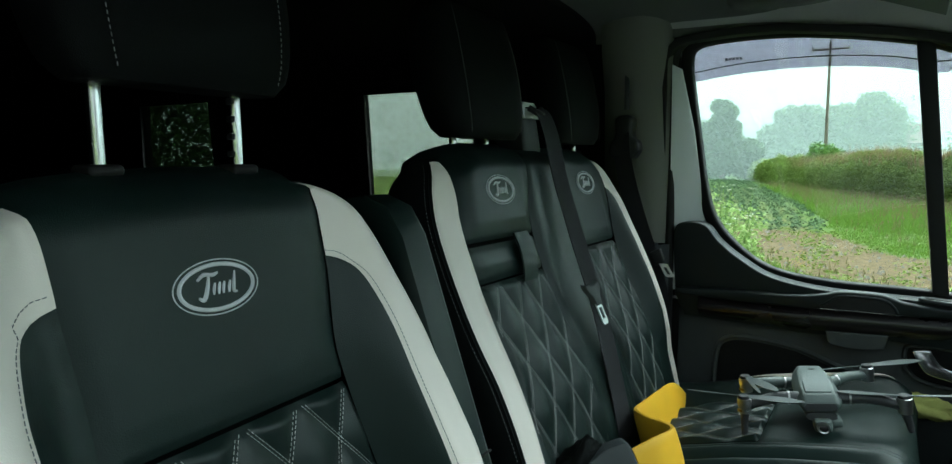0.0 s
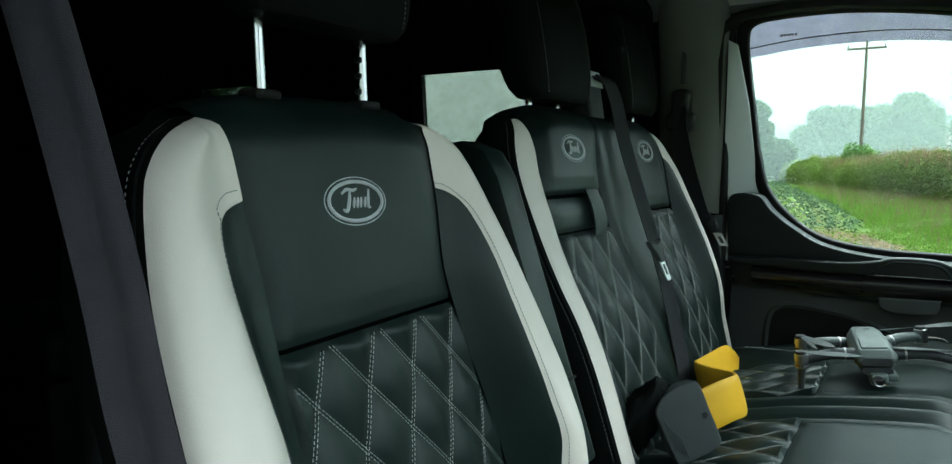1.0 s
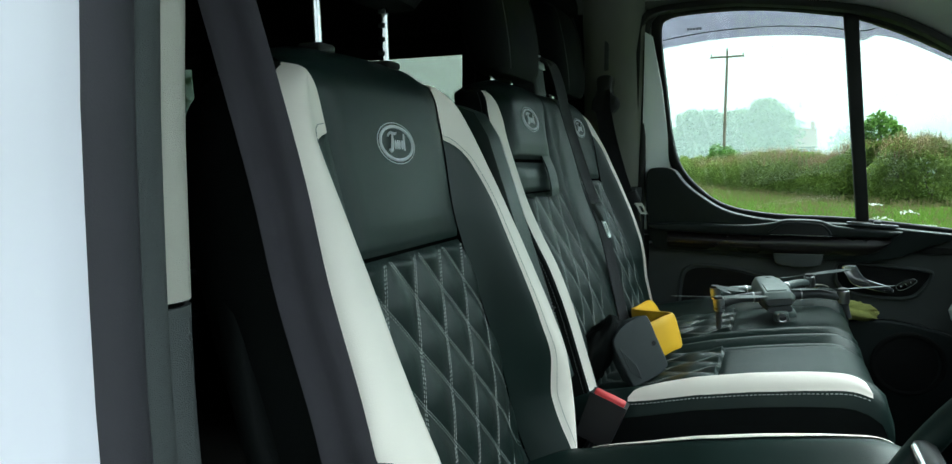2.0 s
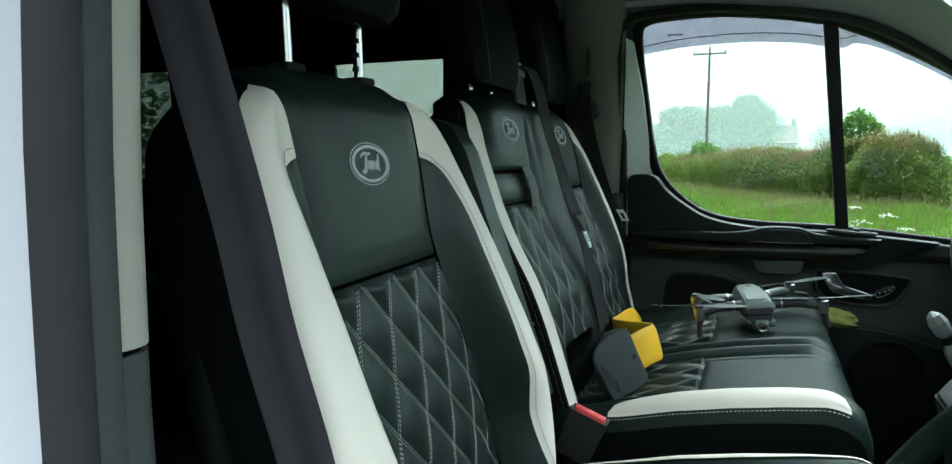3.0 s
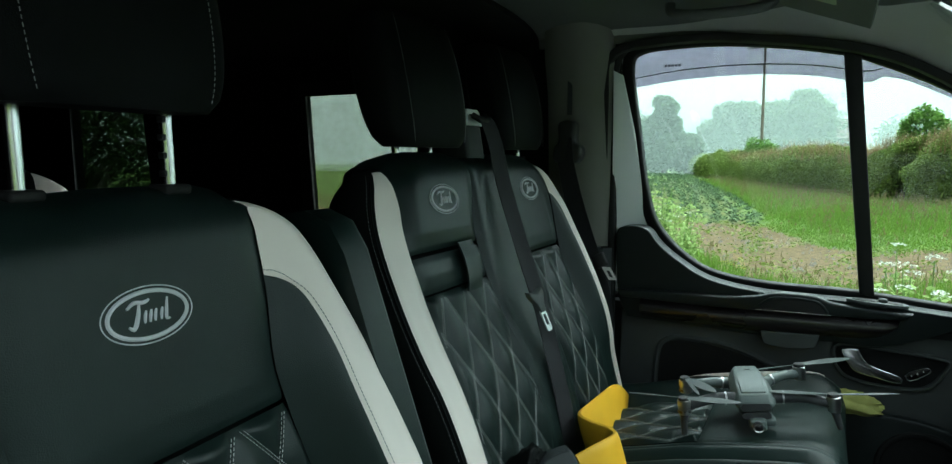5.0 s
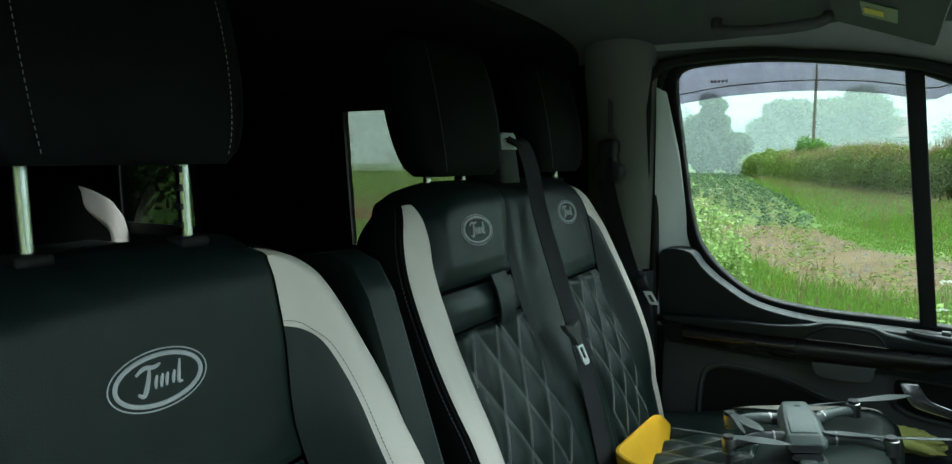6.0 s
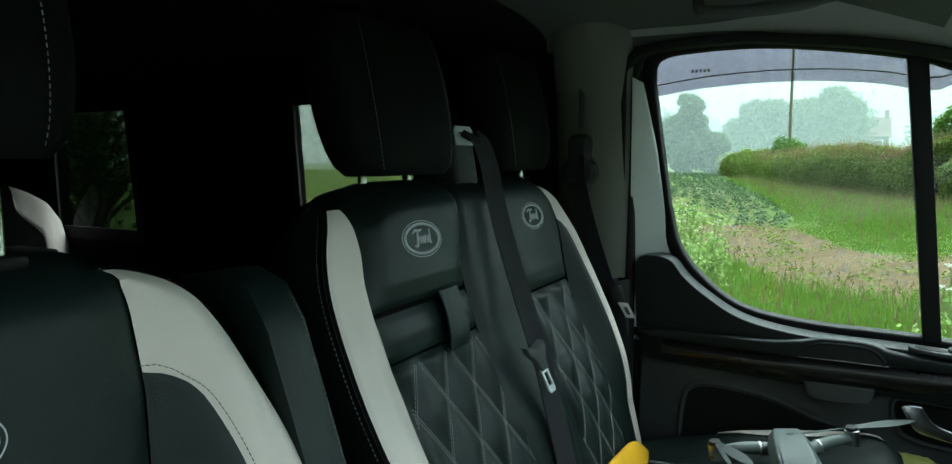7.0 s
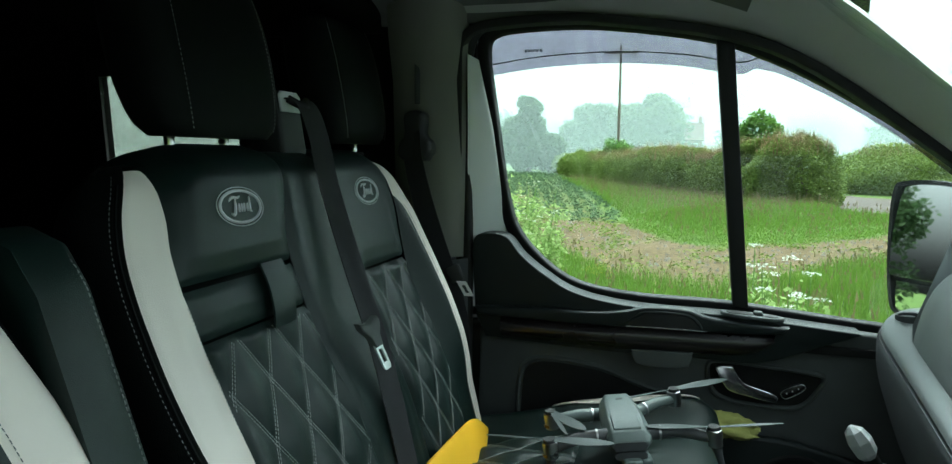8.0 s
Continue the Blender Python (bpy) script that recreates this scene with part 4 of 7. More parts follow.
glass_outline = ring2(GLASS_TOP, 4) + ring2(GLASS_LOW[::-1], 5)
outer_outline = ring2([(-0.368, 1.40), (-0.366, 1.60), (-0.362, 1.79), (-0.352, 1.838), (-0.318, 1.866), (-0.25, 1.874), (-0.15, 1.876), (-0.064, 1.870), (0.154, 1.834), (0.308, 1.768), (0.526, 1.612), (0.70, 1.485), (0.76, 1.43)], 4) + [(0.76, 1.25), (-0.368, 1.25)]


def offset_in(pts, d):
    """An outline drawn in by d (negative: out)."""
    out = []
    n = len(pts)
    area = sum(pts[i][0] * pts[(i + 1) % n][1] - pts[(i + 1) % n][0] * pts[i][1] for i in range(n))
    s = 1 if area > 0 else -1
    for i in range(n):
        (ax, ay), (bx, by), (cx, cy) = pts[i - 1], pts[i], pts[(i + 1) % n]
        tx, ty = cx - ax, cy - ay
        ln = math.hypot(tx, ty) or 1
        out.append((bx - s * ty / ln * d, by + s * tx / ln * d))
    return out


def passenger_door():
    door = thing("passenger_door", (0.1, 1.70, 0.62), "closed passenger door with charcoal trim, quarter light and chrome handle", "car door", kind="structure")
    # outer skin with the window opening
    skin = [(-0.37, 0.55), (0.80, 0.55), (0.80, 1.30)] + [(a, b) for a, b in outer_outline[::-1] if b > 1.30]
    part("door_shell", slab(skin, 0.03, on_door(0.075), 0.0, holes=[offset_in(glass_outline, -0.030)]), SILVER_TRIM, door, "pale painted door shell")
    # black seal round the window opening
    part("window_seal", slab(offset_in(glass_outline, -0.024), 0.030, on_door(0.035), 0.005, 2, holes=[offset_in(glass_outline, 0.001)]), SEAL_BLACK, door, "black rubber window surround")
    part("door_seal", slab(outer_outline, 0.035, on_door(-0.005), 0.006, 2, holes=[offset_in(outer_outline, 0.016)]), RUBBER, door, "black rubber door seal")
    part("window_pane", slab(offset_in(glass_outline, -0.010), 0.004, on_door(0.030)), GLASS, door, "clear door glass").visible_shadow = False
    # divider
    part("window_divider", slab([(0.133, 1.825), (0.165, 1.815), (0.216, 1.320), (0.188, 1.322)], 0.030, on_door(0.028), 0.004), RUBBER, door, "black bar before the quarter light")
    # painted strip behind the glass at the lock side
    part("painted_frame", slab([(-0.342, 1.43), (-0.258, 1.43), (-0.272, 1.50), (-0.292, 1.66), (-0.318, 1.80), (-0.336, 1.81)], 0.012, lambda a, b, d: on_door(-0.024 + 0.62 * (a + 0.342))(a, b, d), 0.003), SILVER_TRIM, door, "pale painted window frame")
    # upper trim, ending in a point below the sill
    upper = ring2([(-0.322, 1.28), (-0.326, 1.40), (-0.322, 1.440), (-0.300, 1.452), (-0.255, 1.447), (-0.225, 1.412), (-0.18, 1.376), (-0.110, 1.338), (0.007, 1.319), (0.18, 1.315), (0.34, 1.303), (0.402, 1.298)], 5) + ring2([(0.398, 1.294), (0.342, 1.270), (0.285, 1.244), (0.232, 1.226), (0.183, 1.223), (0.126, 1.226), (0.0, 1.222), (-0.15, 1.226), (-0.30, 1.232)], 5)
    part("upper_trim", slab(upper, 0.055, on_door(0.0), 0.014, 4), DOOR_PLASTIC, door, "charcoal soft plastic upper door trim")
    swell = ring2([(-0.318, 1.300), (-0.20, 1.306), (-0.08, 1.306), (-0.01, 1.314), (0.03, 1.324), (0.10, 1.324), (0.14, 1.312), (0.22, 1.306), (0.28, 1.303)], 5) + ring2([(0.27, 1.292), (0.22, 1.286), (0.10, 1.284), (-0.10, 1.280), (-0.31, 1.284)], 5)
    part("ledge", slab(swell, 0.026, on_door(-0.050), 0.011, 4), DOOR_PLASTIC, door, "swollen ledge of the door trim")
    notch = ring2([(-0.012, 1.2865), (0.004, 1.298), (0.020, 1.310), (0.045, 1.3135), (0.085, 1.3135), (0.108, 1.310), (0.122, 1.298), (0.128, 1.2865)], 4)
    part("grip_recess", slab(notch, 0.0035, on_door(-0.0745), 0.0012), RUBBER, door, "dark grip recess")
    part("recess_lip", tube([Vector((a_, door_y(a_, b_) - 0.076, b_ + 0.002)) for a_, b_ in notch], 0.0035, 8), DOOR_PLASTIC, door)
    top_e = ring2([(-0.264, 1.282), (-0.17, 1.280), (-0.07, 1.279), (0.0, 1.283), (0.13, 1.2845), (0.235, 1.285), (0.258, 1.281)], 5)
    low_e = ring2([(-0.264, 1.242), (-0.17, 1.239), (-0.07, 1.237), (0.0, 1.236), (0.126, 1.240), (0.215, 1.248), (0.252, 1.274)], 5)
    rows = [[on_door(-0.054 - 0.005 - 0.015 * (1 - (2 * v / 12 - 1) ** 2))(p[0] + (q[0] - p[0]) * v / 12, p[1] + (q[1] - p[1]) * v / 12, 0.0) for v in range(13)] for p, q in zip(low_e, top_e)]
    part("gloss_strip", sheet(rows, 0.004), PIANO, door, "gloss black trim strip with dark wine sheen")
    # the window sky's reflection in the gloss strip, added as a thin chrome tube
    part("strip_glint", tube([Vector((a_, door_y(a_, b_) - 0.0775, b_)) for a_, b_ in ring2([(-0.010, 1.2850), (0.03, 1.2858), (0.09, 1.2862), (0.134, 1.2862)], 6)], 0.0012, 6), CHROME, door, "thin bright line added as the sky reflection in the gloss strip")
    part("pull_cup", slab(ring2([(0.001, 1.236), (0.004, 1.220), (0.014, 1.208), (0.049, 1.204), (0.100, 1.208), (0.111, 1.218), (0.115, 1.240)], 5), 0.034, on_door(-0.040), 0.008, 3), DOOR_GREY, door, "rounded pull cup")
    # middle and lower card
    card = [(-0.345, 0.60), (0.78, 0.60), (0.78, 1.262), (0.60, 1.278)] + ring2([(0.405, 1.293), (0.34, 1.268), (0.28, 1.244), (0.22, 1.228), (0.0, 1.230), (-0.32, 1.240)], 4)
    part("door_card", slab(card, 0.030, on_door(0.0), 0.006), DOOR_GREY, door, "dark grey textured door card")
    recess = ring2([(-0.232, 1.06), (-0.226, 1.135), (-0.212, 1.172), (-0.165, 1.184), (-0.062, 1.174), (0.023, 1.145), (0.078, 1.130), (0.12, 1.10)], 5) + [(0.10, 1.03), (-0.20, 1.03)]
    rim_ = offset_in(recess, -0.012)
    part("armrest_rim", slab(rim_, 0.008, on_door(-0.028), 0.006, 2, holes=[recess]), DOOR_GREY, door, "raised rim of the door recess")
    part("recess_floor", slab(offset_in(recess, 0.002), 0.003, on_door(-0.0305)), CARPET, door, "dark recess in the door card")
    hrec = ring2([(0.148, 1.200), (0.160, 1.214), (0.249, 1.212), (0.335, 1.205), (0.347, 1.198), (0.339, 1.180), (0.32, 1.152), (0.291, 1.140), (0.222, 1.140), (0.172, 1.150), (0.152, 1.172)], 4)
    part("handle_rim", slab(offset_in(hrec, -0.008), 0.012, on_door(-0.028), 0.005, 2, holes=[hrec]), DOOR_GREY, door)
    part("handle_recess", slab(offset_in(hrec, 0.001), 0.003, on_door(-0.0305)), CARPET, door, "black recess behind the handle")
    paddle = ring2([(0.158, 1.209), (0.163, 1.2135), (0.187, 1.2145), (0.193, 1.208), (0.207, 1.187), (0.225, 1.178), (0.262, 1.167), (0.272, 1.159), (0.270, 1.151), (0.255, 1.150), (0.215, 1.157), (0.186, 1.165), (0.174, 1.178), (0.164, 1.195)], 4)
    part("door_handle", slab(paddle, 0.012, lambda a_, b_, d_: on_door(-0.038 - 0.10 * max(0.0, 0.225 - a_))(a_, b_, d_), 0.0045, 3), CHROME, door, "chrome inside door handle")
    sw = part("lock_switch", slab(ring2([(0.277, 1.166), (0.287, 1.177), (0.311, 1.188), (0.320, 1.182), (0.306, 1.168), (0.286, 1.157)], 4), 0.010, on_door(-0.030), 0.003), PIANO, door, "gloss black lock switch with bright rim")
    part("switch_rim", tube([Vector((a_, door_y(a_, b_) - 0.041, b_)) for a_, b_ in ring2([(0.277, 1.166), (0.287, 1.177), (0.311, 1.188), (0.320, 1.182), (0.306, 1.168), (0.286, 1.157), (0.277, 1.166)], 4)], 0.0006, 6), BRUSHED, sw)
    for q in (0.288, 0.298, 0.308):
        part("switch_mark", box((0.002, 0.001, 0.003), (q, door_y(q, 1.17) - 0.041, 1.168 + (q - 0.288) * 0.55)), SILVER_TRIM, sw)
    ap = spline([(-0.340, 1.645, 1.10), (-0.340, 1.645, 1.30), (-0.341, 1.645, 1.50), (-0.343, 1.640, 1.70), (-0.340, 1.635, 1.80), (-0.328, 1.634, 1.845), (-0.300, 1.634, 1.868), (-0.240, 1.632, 1.879), (-0.150, 1.629, 1.881), (-0.064, 1.626, 1.876), (0.154, 1.613, 1.840), (0.308, 1.605, 1.774), (0.526, 1.600, 1.618), (0.70, 1.600, 1.491)], 5)
    part("aperture_seal", tube(ap, 0.0105, 10), RUBBER, door, "black rubber seal round the door opening")
    # oval bezel on the sill
    def sill(a, b, d):
        return Vector((0.218 + a, 1.622 + b, 1.3150 - 0.06 * (a + 0.018) + d))

    def oval(half, wide, at_x):
        return [(at_x + half * math.copysign(abs(math.cos(2 * math.pi * k / 32)) ** 0.6, math.cos(2 * math.pi * k / 32)), wide * math.sin(2 * math.pi * k / 32)) for k in range(32)]
    bz = part("sill_bezel", slab(oval(0.056, 0.021, 0), 0.006, sill, 0.002), BOX_GREY, door, "oval window switch plate on the sill")
    part("bezel_well", slab(oval(0.024, 0.013, -0.022), 0.0015, lambda a, b, d: sill(a, b, 0.0055 + d)), RUBBER, bz)
    part("bezel_well", slab(oval(0.013, 0.012, 0.032), 0.0015, lambda a, b, d: sill(a, b, 0.0055 + d)), RUBBER, bz)
    part("window_switch", box((0.016, 0.018, 0.008), tuple(sill(0.010, 0.0, 0.009)), 0.003, 2), DOOR_GREY, bz, "small window switch")
    # stowage pocket and loudspeaker
    pocket = ring2([(-0.32, 0.98), (-0.05, 1.02), (0.12, 1.06), (0.20, 1.085), (0.30, 1.085), (0.40, 1.06), (0.50, 1.02), (0.62, 0.98)], 5) + [(0.70, 0.64), (-0.32, 0.64)]
    part("pocket_front", slab(pocket, 0.018, on_door(-0.068), 0.008, 3), DOOR_PLASTIC, door, "black pocket front")
    spk = part("speaker_ring", lathe([(0.068, 0.0), (0.078, -0.006), (0.080, 0.002), (0.078, 0.006), (0.072, 0.007), (0.068, 0.004)], 48, Matrix.Translation((0.308, 1.6135, 0.985)) @ Matrix.Rotation(radians(95.7), 4, "X")), CARPET, door, "round black loudspeaker surround")
    part("speaker_grille", lathe([(0.0, 0.004), (0.03, 0.0035), (0.055, 0.0025), (0.069, 0.001)], 48, Matrix.Translation((0.308, 1.6135, 0.985)) @ Matrix.Rotation(radians(95.7), 4, "X")), CARPET, spk)
    # smoked wind deflector outside
    low = ring2([(-0.33, 1.776), (-0.20, 1.792), (-0.05, 1.796), (0.08, 1.786), (0.16, 1.770), (0.19, 1.768)], 6) + ring2([(0.21, 1.778), (0.26, 1.764), (0.36, 1.713), (0.46, 1.650), (0.56, 1.575)], 5)
    high = ring2([(0.60, 1.60), (0.46, 1.690), (0.36, 1.755), (0.258, 1.808), (0.16, 1.845), (0.04, 1.872), (-0.10, 1.890), (-0.33, 1.890)], 5)
    dfl = part("wind_deflector", slab(low + high, 0.004, on_door(0.075)), DEFLECTOR, door, "smoked wind deflector above the window")
    dfl.visible_shadow = False
    part("deflector_lip", tube([Vector((a, door_y(a, b) + 0.068, b + 0.022)) for a, b in low[:37:2]], 0.0014, 6), INK, dfl)
    for k in range(5):
        part("printed_mark", box((0.005, 0.0008, 0.006), (-0.236 + 0.008 * k, door_y(-0.22, 1.825) + 0.066, 1.825)), INK, dfl)


def body():
    """The shell of the van: floor, roof, sides with openings, pillars."""
    # floor and steps
    fl = slab([(-2.9, 0.0), (1.2, 0.0), (1.2, 1.66), (-2.9, 1.66)], 0.06, lambda a, b, d: Vector((a, b, FLOOR - d)))
    tagged(part("floor", fl, CARPET), "black rubber van floor", "floor", kind="structure")
    # roof with rounded cant rails
    rows = []
    for i in range(29):
        a = math.pi * i / 28
        c, s = math.cos(a), math.sin(a)
        y = 0.82 - 0.815 * math.copysign(abs(c) ** 0.45, c)
        z = 1.872 + 0.085 * abs(s) ** 0.6
        rows.append((y, z))
    front = [[Vector((x, y, z - 0.055 * smoothstep(0.0, 0.30, x))) for y, z in rows] for x in (-0.52, -0.3, -0.1, 0.1, 0.20, 0.275)]
    tagged(part("ceiling", sheet(front, -0.02), HEADLINER), "grey cloth front headlining", "ceiling", kind="structure")
    rear = [[Vector((x, y, z - 0.012)) for y, z in rows] for x in (-2.95, -2.2, -1.4, -0.9, -0.523)]
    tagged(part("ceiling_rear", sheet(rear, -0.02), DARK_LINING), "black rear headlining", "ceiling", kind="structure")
    # left side behind the door
    wall = [(-2.95, 0.55), (-0.40, 0.55), (-0.40, 1.90), (-2.95, 1.90)]
    win1 = [(-1.240, 1.40), (-0.885, 1.40), (-0.885, 1.790), (-1.268, 1.790)]
    win2 = [(-2.34, 1.42), (-1.93, 1.42), (-1.965, 1.800), (-2.35, 1.800)]
    side = lambda y0: (lambda a, b, d: Vector((a, y0 + d, b)))
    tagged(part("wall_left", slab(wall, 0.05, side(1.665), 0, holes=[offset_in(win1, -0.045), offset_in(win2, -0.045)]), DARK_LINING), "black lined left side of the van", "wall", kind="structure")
    for nm, w, m_, lab in (("window_1", win1, TINTED, "tinted sliding door window"), ("window_2", win2, PRIVACY, "dark privacy glass rear side window")):
        o = tagged(part(nm, slab(offset_in(w, 0.0005), 0.004, side(1.657)), m_), lab, "window", kind="structure")
        o.visible_shadow = False
        tagged(part("window_trim", slab(offset_in(w, -0.055), 0.012, side(1.652), 0.004, holes=[offset_in(w, 0.001)]), RUBBER), "black plastic window surround", "trim", kind="structure")
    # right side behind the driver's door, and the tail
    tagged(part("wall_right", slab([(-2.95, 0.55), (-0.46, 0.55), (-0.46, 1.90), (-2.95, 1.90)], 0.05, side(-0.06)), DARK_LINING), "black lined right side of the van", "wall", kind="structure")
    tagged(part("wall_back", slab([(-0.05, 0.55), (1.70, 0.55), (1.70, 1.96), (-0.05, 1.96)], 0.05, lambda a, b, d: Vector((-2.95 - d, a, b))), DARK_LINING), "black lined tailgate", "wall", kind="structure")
    # passenger B pillar
    pil = []
    for z in [1.40 + 0.045 * i for i in range(13)]:
        lean = 0.10 * (z - 1.40)
        k = 0.02 * smoothstep(1.75, 1.86, z)
        pil.append([Vector((x, y - lean * 0.6 - k, z)) for x, y in ((-0.50, 1.665), (-0.49, 1.640), (-0.455, 1.622), (-0.42, 1.614), (-0.392, 1.614), (-0.366, 1.630), (-0.347, 1.650), (-0.341, 1.672))])
    tagged(part("pillar_left", sheet(pil, -0.006), PILLAR_TRIM), "beige grey pillar trim beside the passenger door", "pillar trim", kind="structure")
    low = []
    for z in (0.62, 0.9, 1.2, 1.34, 1.398):
        low.append([Vector((x, y, z)) for x, y in ((-0.50, 1.66), (-0.49, 1.632), (-0.455, 1.610), (-0.41, 1.602), (-0.375, 1.602), (-0.352, 1.608), (-0.344, 1.628), (-0.342, 1.66))])
    tagged(part("pillar_left_low", sheet(low, -0.006), PILLAR_GREY), "dark grey lower pillar trim", "pillar trim", kind="structure")
    tagged(part("pillar_slot", box((0.012, 0.004, 0.10), (-0.43, 1.583, 1.76), 0.002), PILLAR_GREY), "belt height slot in the pillar trim", "trim", kind="structure")
    # driver's B pillar: painted body, seals, trims
    def jamb(xs, z0, z1, n=26):
        rows_ = []
        for i in range(n + 1):
            z = z0 + (z1 - z0) * i / n
            bow = 0.030 * smoothstep(1.36, 0.9, z) - 0.015 * smoothstep(1.55, 1.85, z)
            rows_.append([Vector((x + bow, y + 0.025 * smoothstep(1.45, 1.9, z), z)) for x, y in xs])
        return rows_
    skin = spline([(-1.2, -0.125, 0), (-0.60, -0.120, 0), (-0.45, -0.104, 0), (-0.385, -0.084, 0), (-0.360, -0.054, 0), (-0.352, -0.026, 0)], 5)
    tagged(part("body_panel", sheet(jamb([(p.x, p.y) for p in skin], 0.45, 1.95), -0.004), WHITE_PAINT), "white painted body side behind the driver door", "body panel", kind="structure")
    s1 = spline([(-0.357, -0.028, 0), (-0.348, -0.025, 0), (-0.343, -0.014, 0), (-0.345, -0.003, 0), (-0.352, 0.001, 0)], 4)
    tagged(part("door_seal", sheet(jamb([(p.x, p.y) for p in s1], 0.45, 1.95), -0.004), GREY_RUBBER), "grey rubber seal along the door opening", "seal", kind="structure")
    s2 = spline([(-0.355, -0.001, 0), (-0.349, 0.004, 0), (-0.349, 0.014, 0), (-0.353, 0.023, 0), (-0.362, 0.027, 0)], 4)
    tagged(part("door_seal", sheet(jamb([(p.x, p.y) for p in s2], 0.45, 1.95), -0.004), PILLAR_GREY), "dark inner seal along the door opening", "seal", kind="structure")
    s3 = spline([(-0.364, 0.022, 0), (-0.358, 0.026, 0), (-0.356, 0.038, 0), (-0.360, 0.049, 0), (-0.376, 0.055, 0), (-0.46, 0.060, 0)], 4)
    tagged(part("pillar_right", sheet(jamb([(p.x, p.y) for p in s3], 1.366, 1.90), -0.004), PALE_TRIM), "pale grey pillar trim beside the driver seat", "pillar trim", kind="structure")
    tagged(part("pillar_right_low", sheet(jamb([(p.x + 0.0005, p.y - 0.001) for p in s3], 0.62, 1.362), -0.004), PILLAR_GREY), "mid grey lower pillar trim", "pillar trim", kind="structure")
    tagged(part("door_seal", box((0.046, 0.020, 0.64), (-0.352, 1.728, 0.955), 0.008, 2), RUBBER), "black rubber seal in the passenger door gap", "seal", kind="structure")
    # roof rail over the open driver's door
    rail = [[Vector((x, y, z)) for y, z in ((-0.05, 1.93), (-0.03, 1.885), (0.0, 1.870), (0.03, 1.873))] for x in (-0.46, 0.0, 0.27)]
    tagged(part("roof_rail", sheet(rail, -0.01), PILLAR_TRIM), "grey roof rail over the driver door", "trim", kind="structure")
    outer_roof = [[Vector((x, 0.80 - 0.95 * math.copysign(abs(math.cos(a)) ** 0.5, math.cos(a)), 1.90 + 0.10 * abs(math.sin(a)) ** 0.6)) for a in [math.pi * k / 24 for k in range(25)]] for x in (-3.0, -1.5, 0.0, 0.25)]
    tagged(part("roof", sheet(outer_roof, 0.003), WHITE_PAINT), "white painted van roof", "roof", kind="structure")
    # A pillars
    for nm, s in (("a_pillar_left", 1), ("a_pillar_right", -1)):
        seal_c = spline([(-0.345, 1.632, 1.876), (-0.10, 1.625, 1.874), (0.154, 1.612, 1.836), (0.308, 1.604, 1.770), (0.526, 1.600, 1.614), (0.70, 1.60, 1.487), (0.80, 1.60, 1.40)], 6)
        mid_c = spline([(-0.345, 1.582, 1.917), (-0.10, 1.58, 1.915), (0.14, 1.560, 1.880), (0.290, 1.545, 1.808), (0.475, 1.530, 1.665), (0.66, 1.535, 1.530), (0.79, 1.545, 1.43)], 6)
        in_c = spline([(-0.345, 1.48, 1.947), (-0.10, 1.48, 1.945), (0.18, 1.465, 1.905), (0.297, 1.450, 1.850), (0.457, 1.450, 1.712), (0.64, 1.46, 1.560), (0.77, 1.47, 1.45)], 6)
        rim_c = [p + Vector((0.012, 0.05, -0.012)) for p in in_c]
        rows_ = []
        for a, b, c, d in zip(seal_c, mid_c, in_c, rim_c):
            prof = spline([a, b, c, d], 4)
            if s < 0:
                prof = [Vector((p.x, 1.64 - p.y, p.z)) for p in prof]
            rows_.append(prof)
        tagged(part(nm, sheet(rows_, 0.004 * s), SCREEN_TRIM), "pale grey windscreen pillar trim", "pillar trim", kind="structure")
    # cant rail over the passenger door
    tagged(part("cant_rail", merged(box((0.95, 0.05, 0.105), (-0.08, 1.705, 1.921), 0.004), box((0.222, 0.05, 0.22), (-0.446, 1.700, 1.87), 0.004)), DARK_LINING), "dark rail over the passenger door", "trim", kind="structure")
    # windscreen
    ws = []
    for t in [i / 8 for i in range(9)]:
        x, z = 0.305 + 0.62 * t, 1.870 - 0.50 * t
        ws.append([Vector((x - 0.06 * ((y - 0.82) / 0.68) ** 2, y, z)) for y in [0.14 + 1.36 * k / 10 for k in range(11)]])
    o = tagged(part("windscreen", sheet(ws, 0.004), GLASS), "clear windscreen", "windscreen", kind="structure")
    o.visible_shadow = False
    # bulkhead under the windscreen
    tagged(part("wall_front", slab([(0.0, 0.55), (1.64, 0.55), (1.64, 1.40), (0.0, 1.40)], 0.04, lambda a, b, d: Vector((1.05 + d, a, b))), DARK_LINING), "dark bulkhead under the windscreen", "wall", kind="structure")
    bon = [[Vector((1.05 + 1.0 * t, y, 1.36 - 0.28 * t - 0.05 * ((y - 0.82) / 0.8) ** 2)) for y in [0.0 + 1.64 * k / 8 for k in range(9)]] for t in (0, 0.3, 0.6, 0.85, 1.0)]
    tagged(part("bonnet", sheet(bon, 0.004), WHITE_PAINT), "white van bonnet", "bonnet", kind="structure")


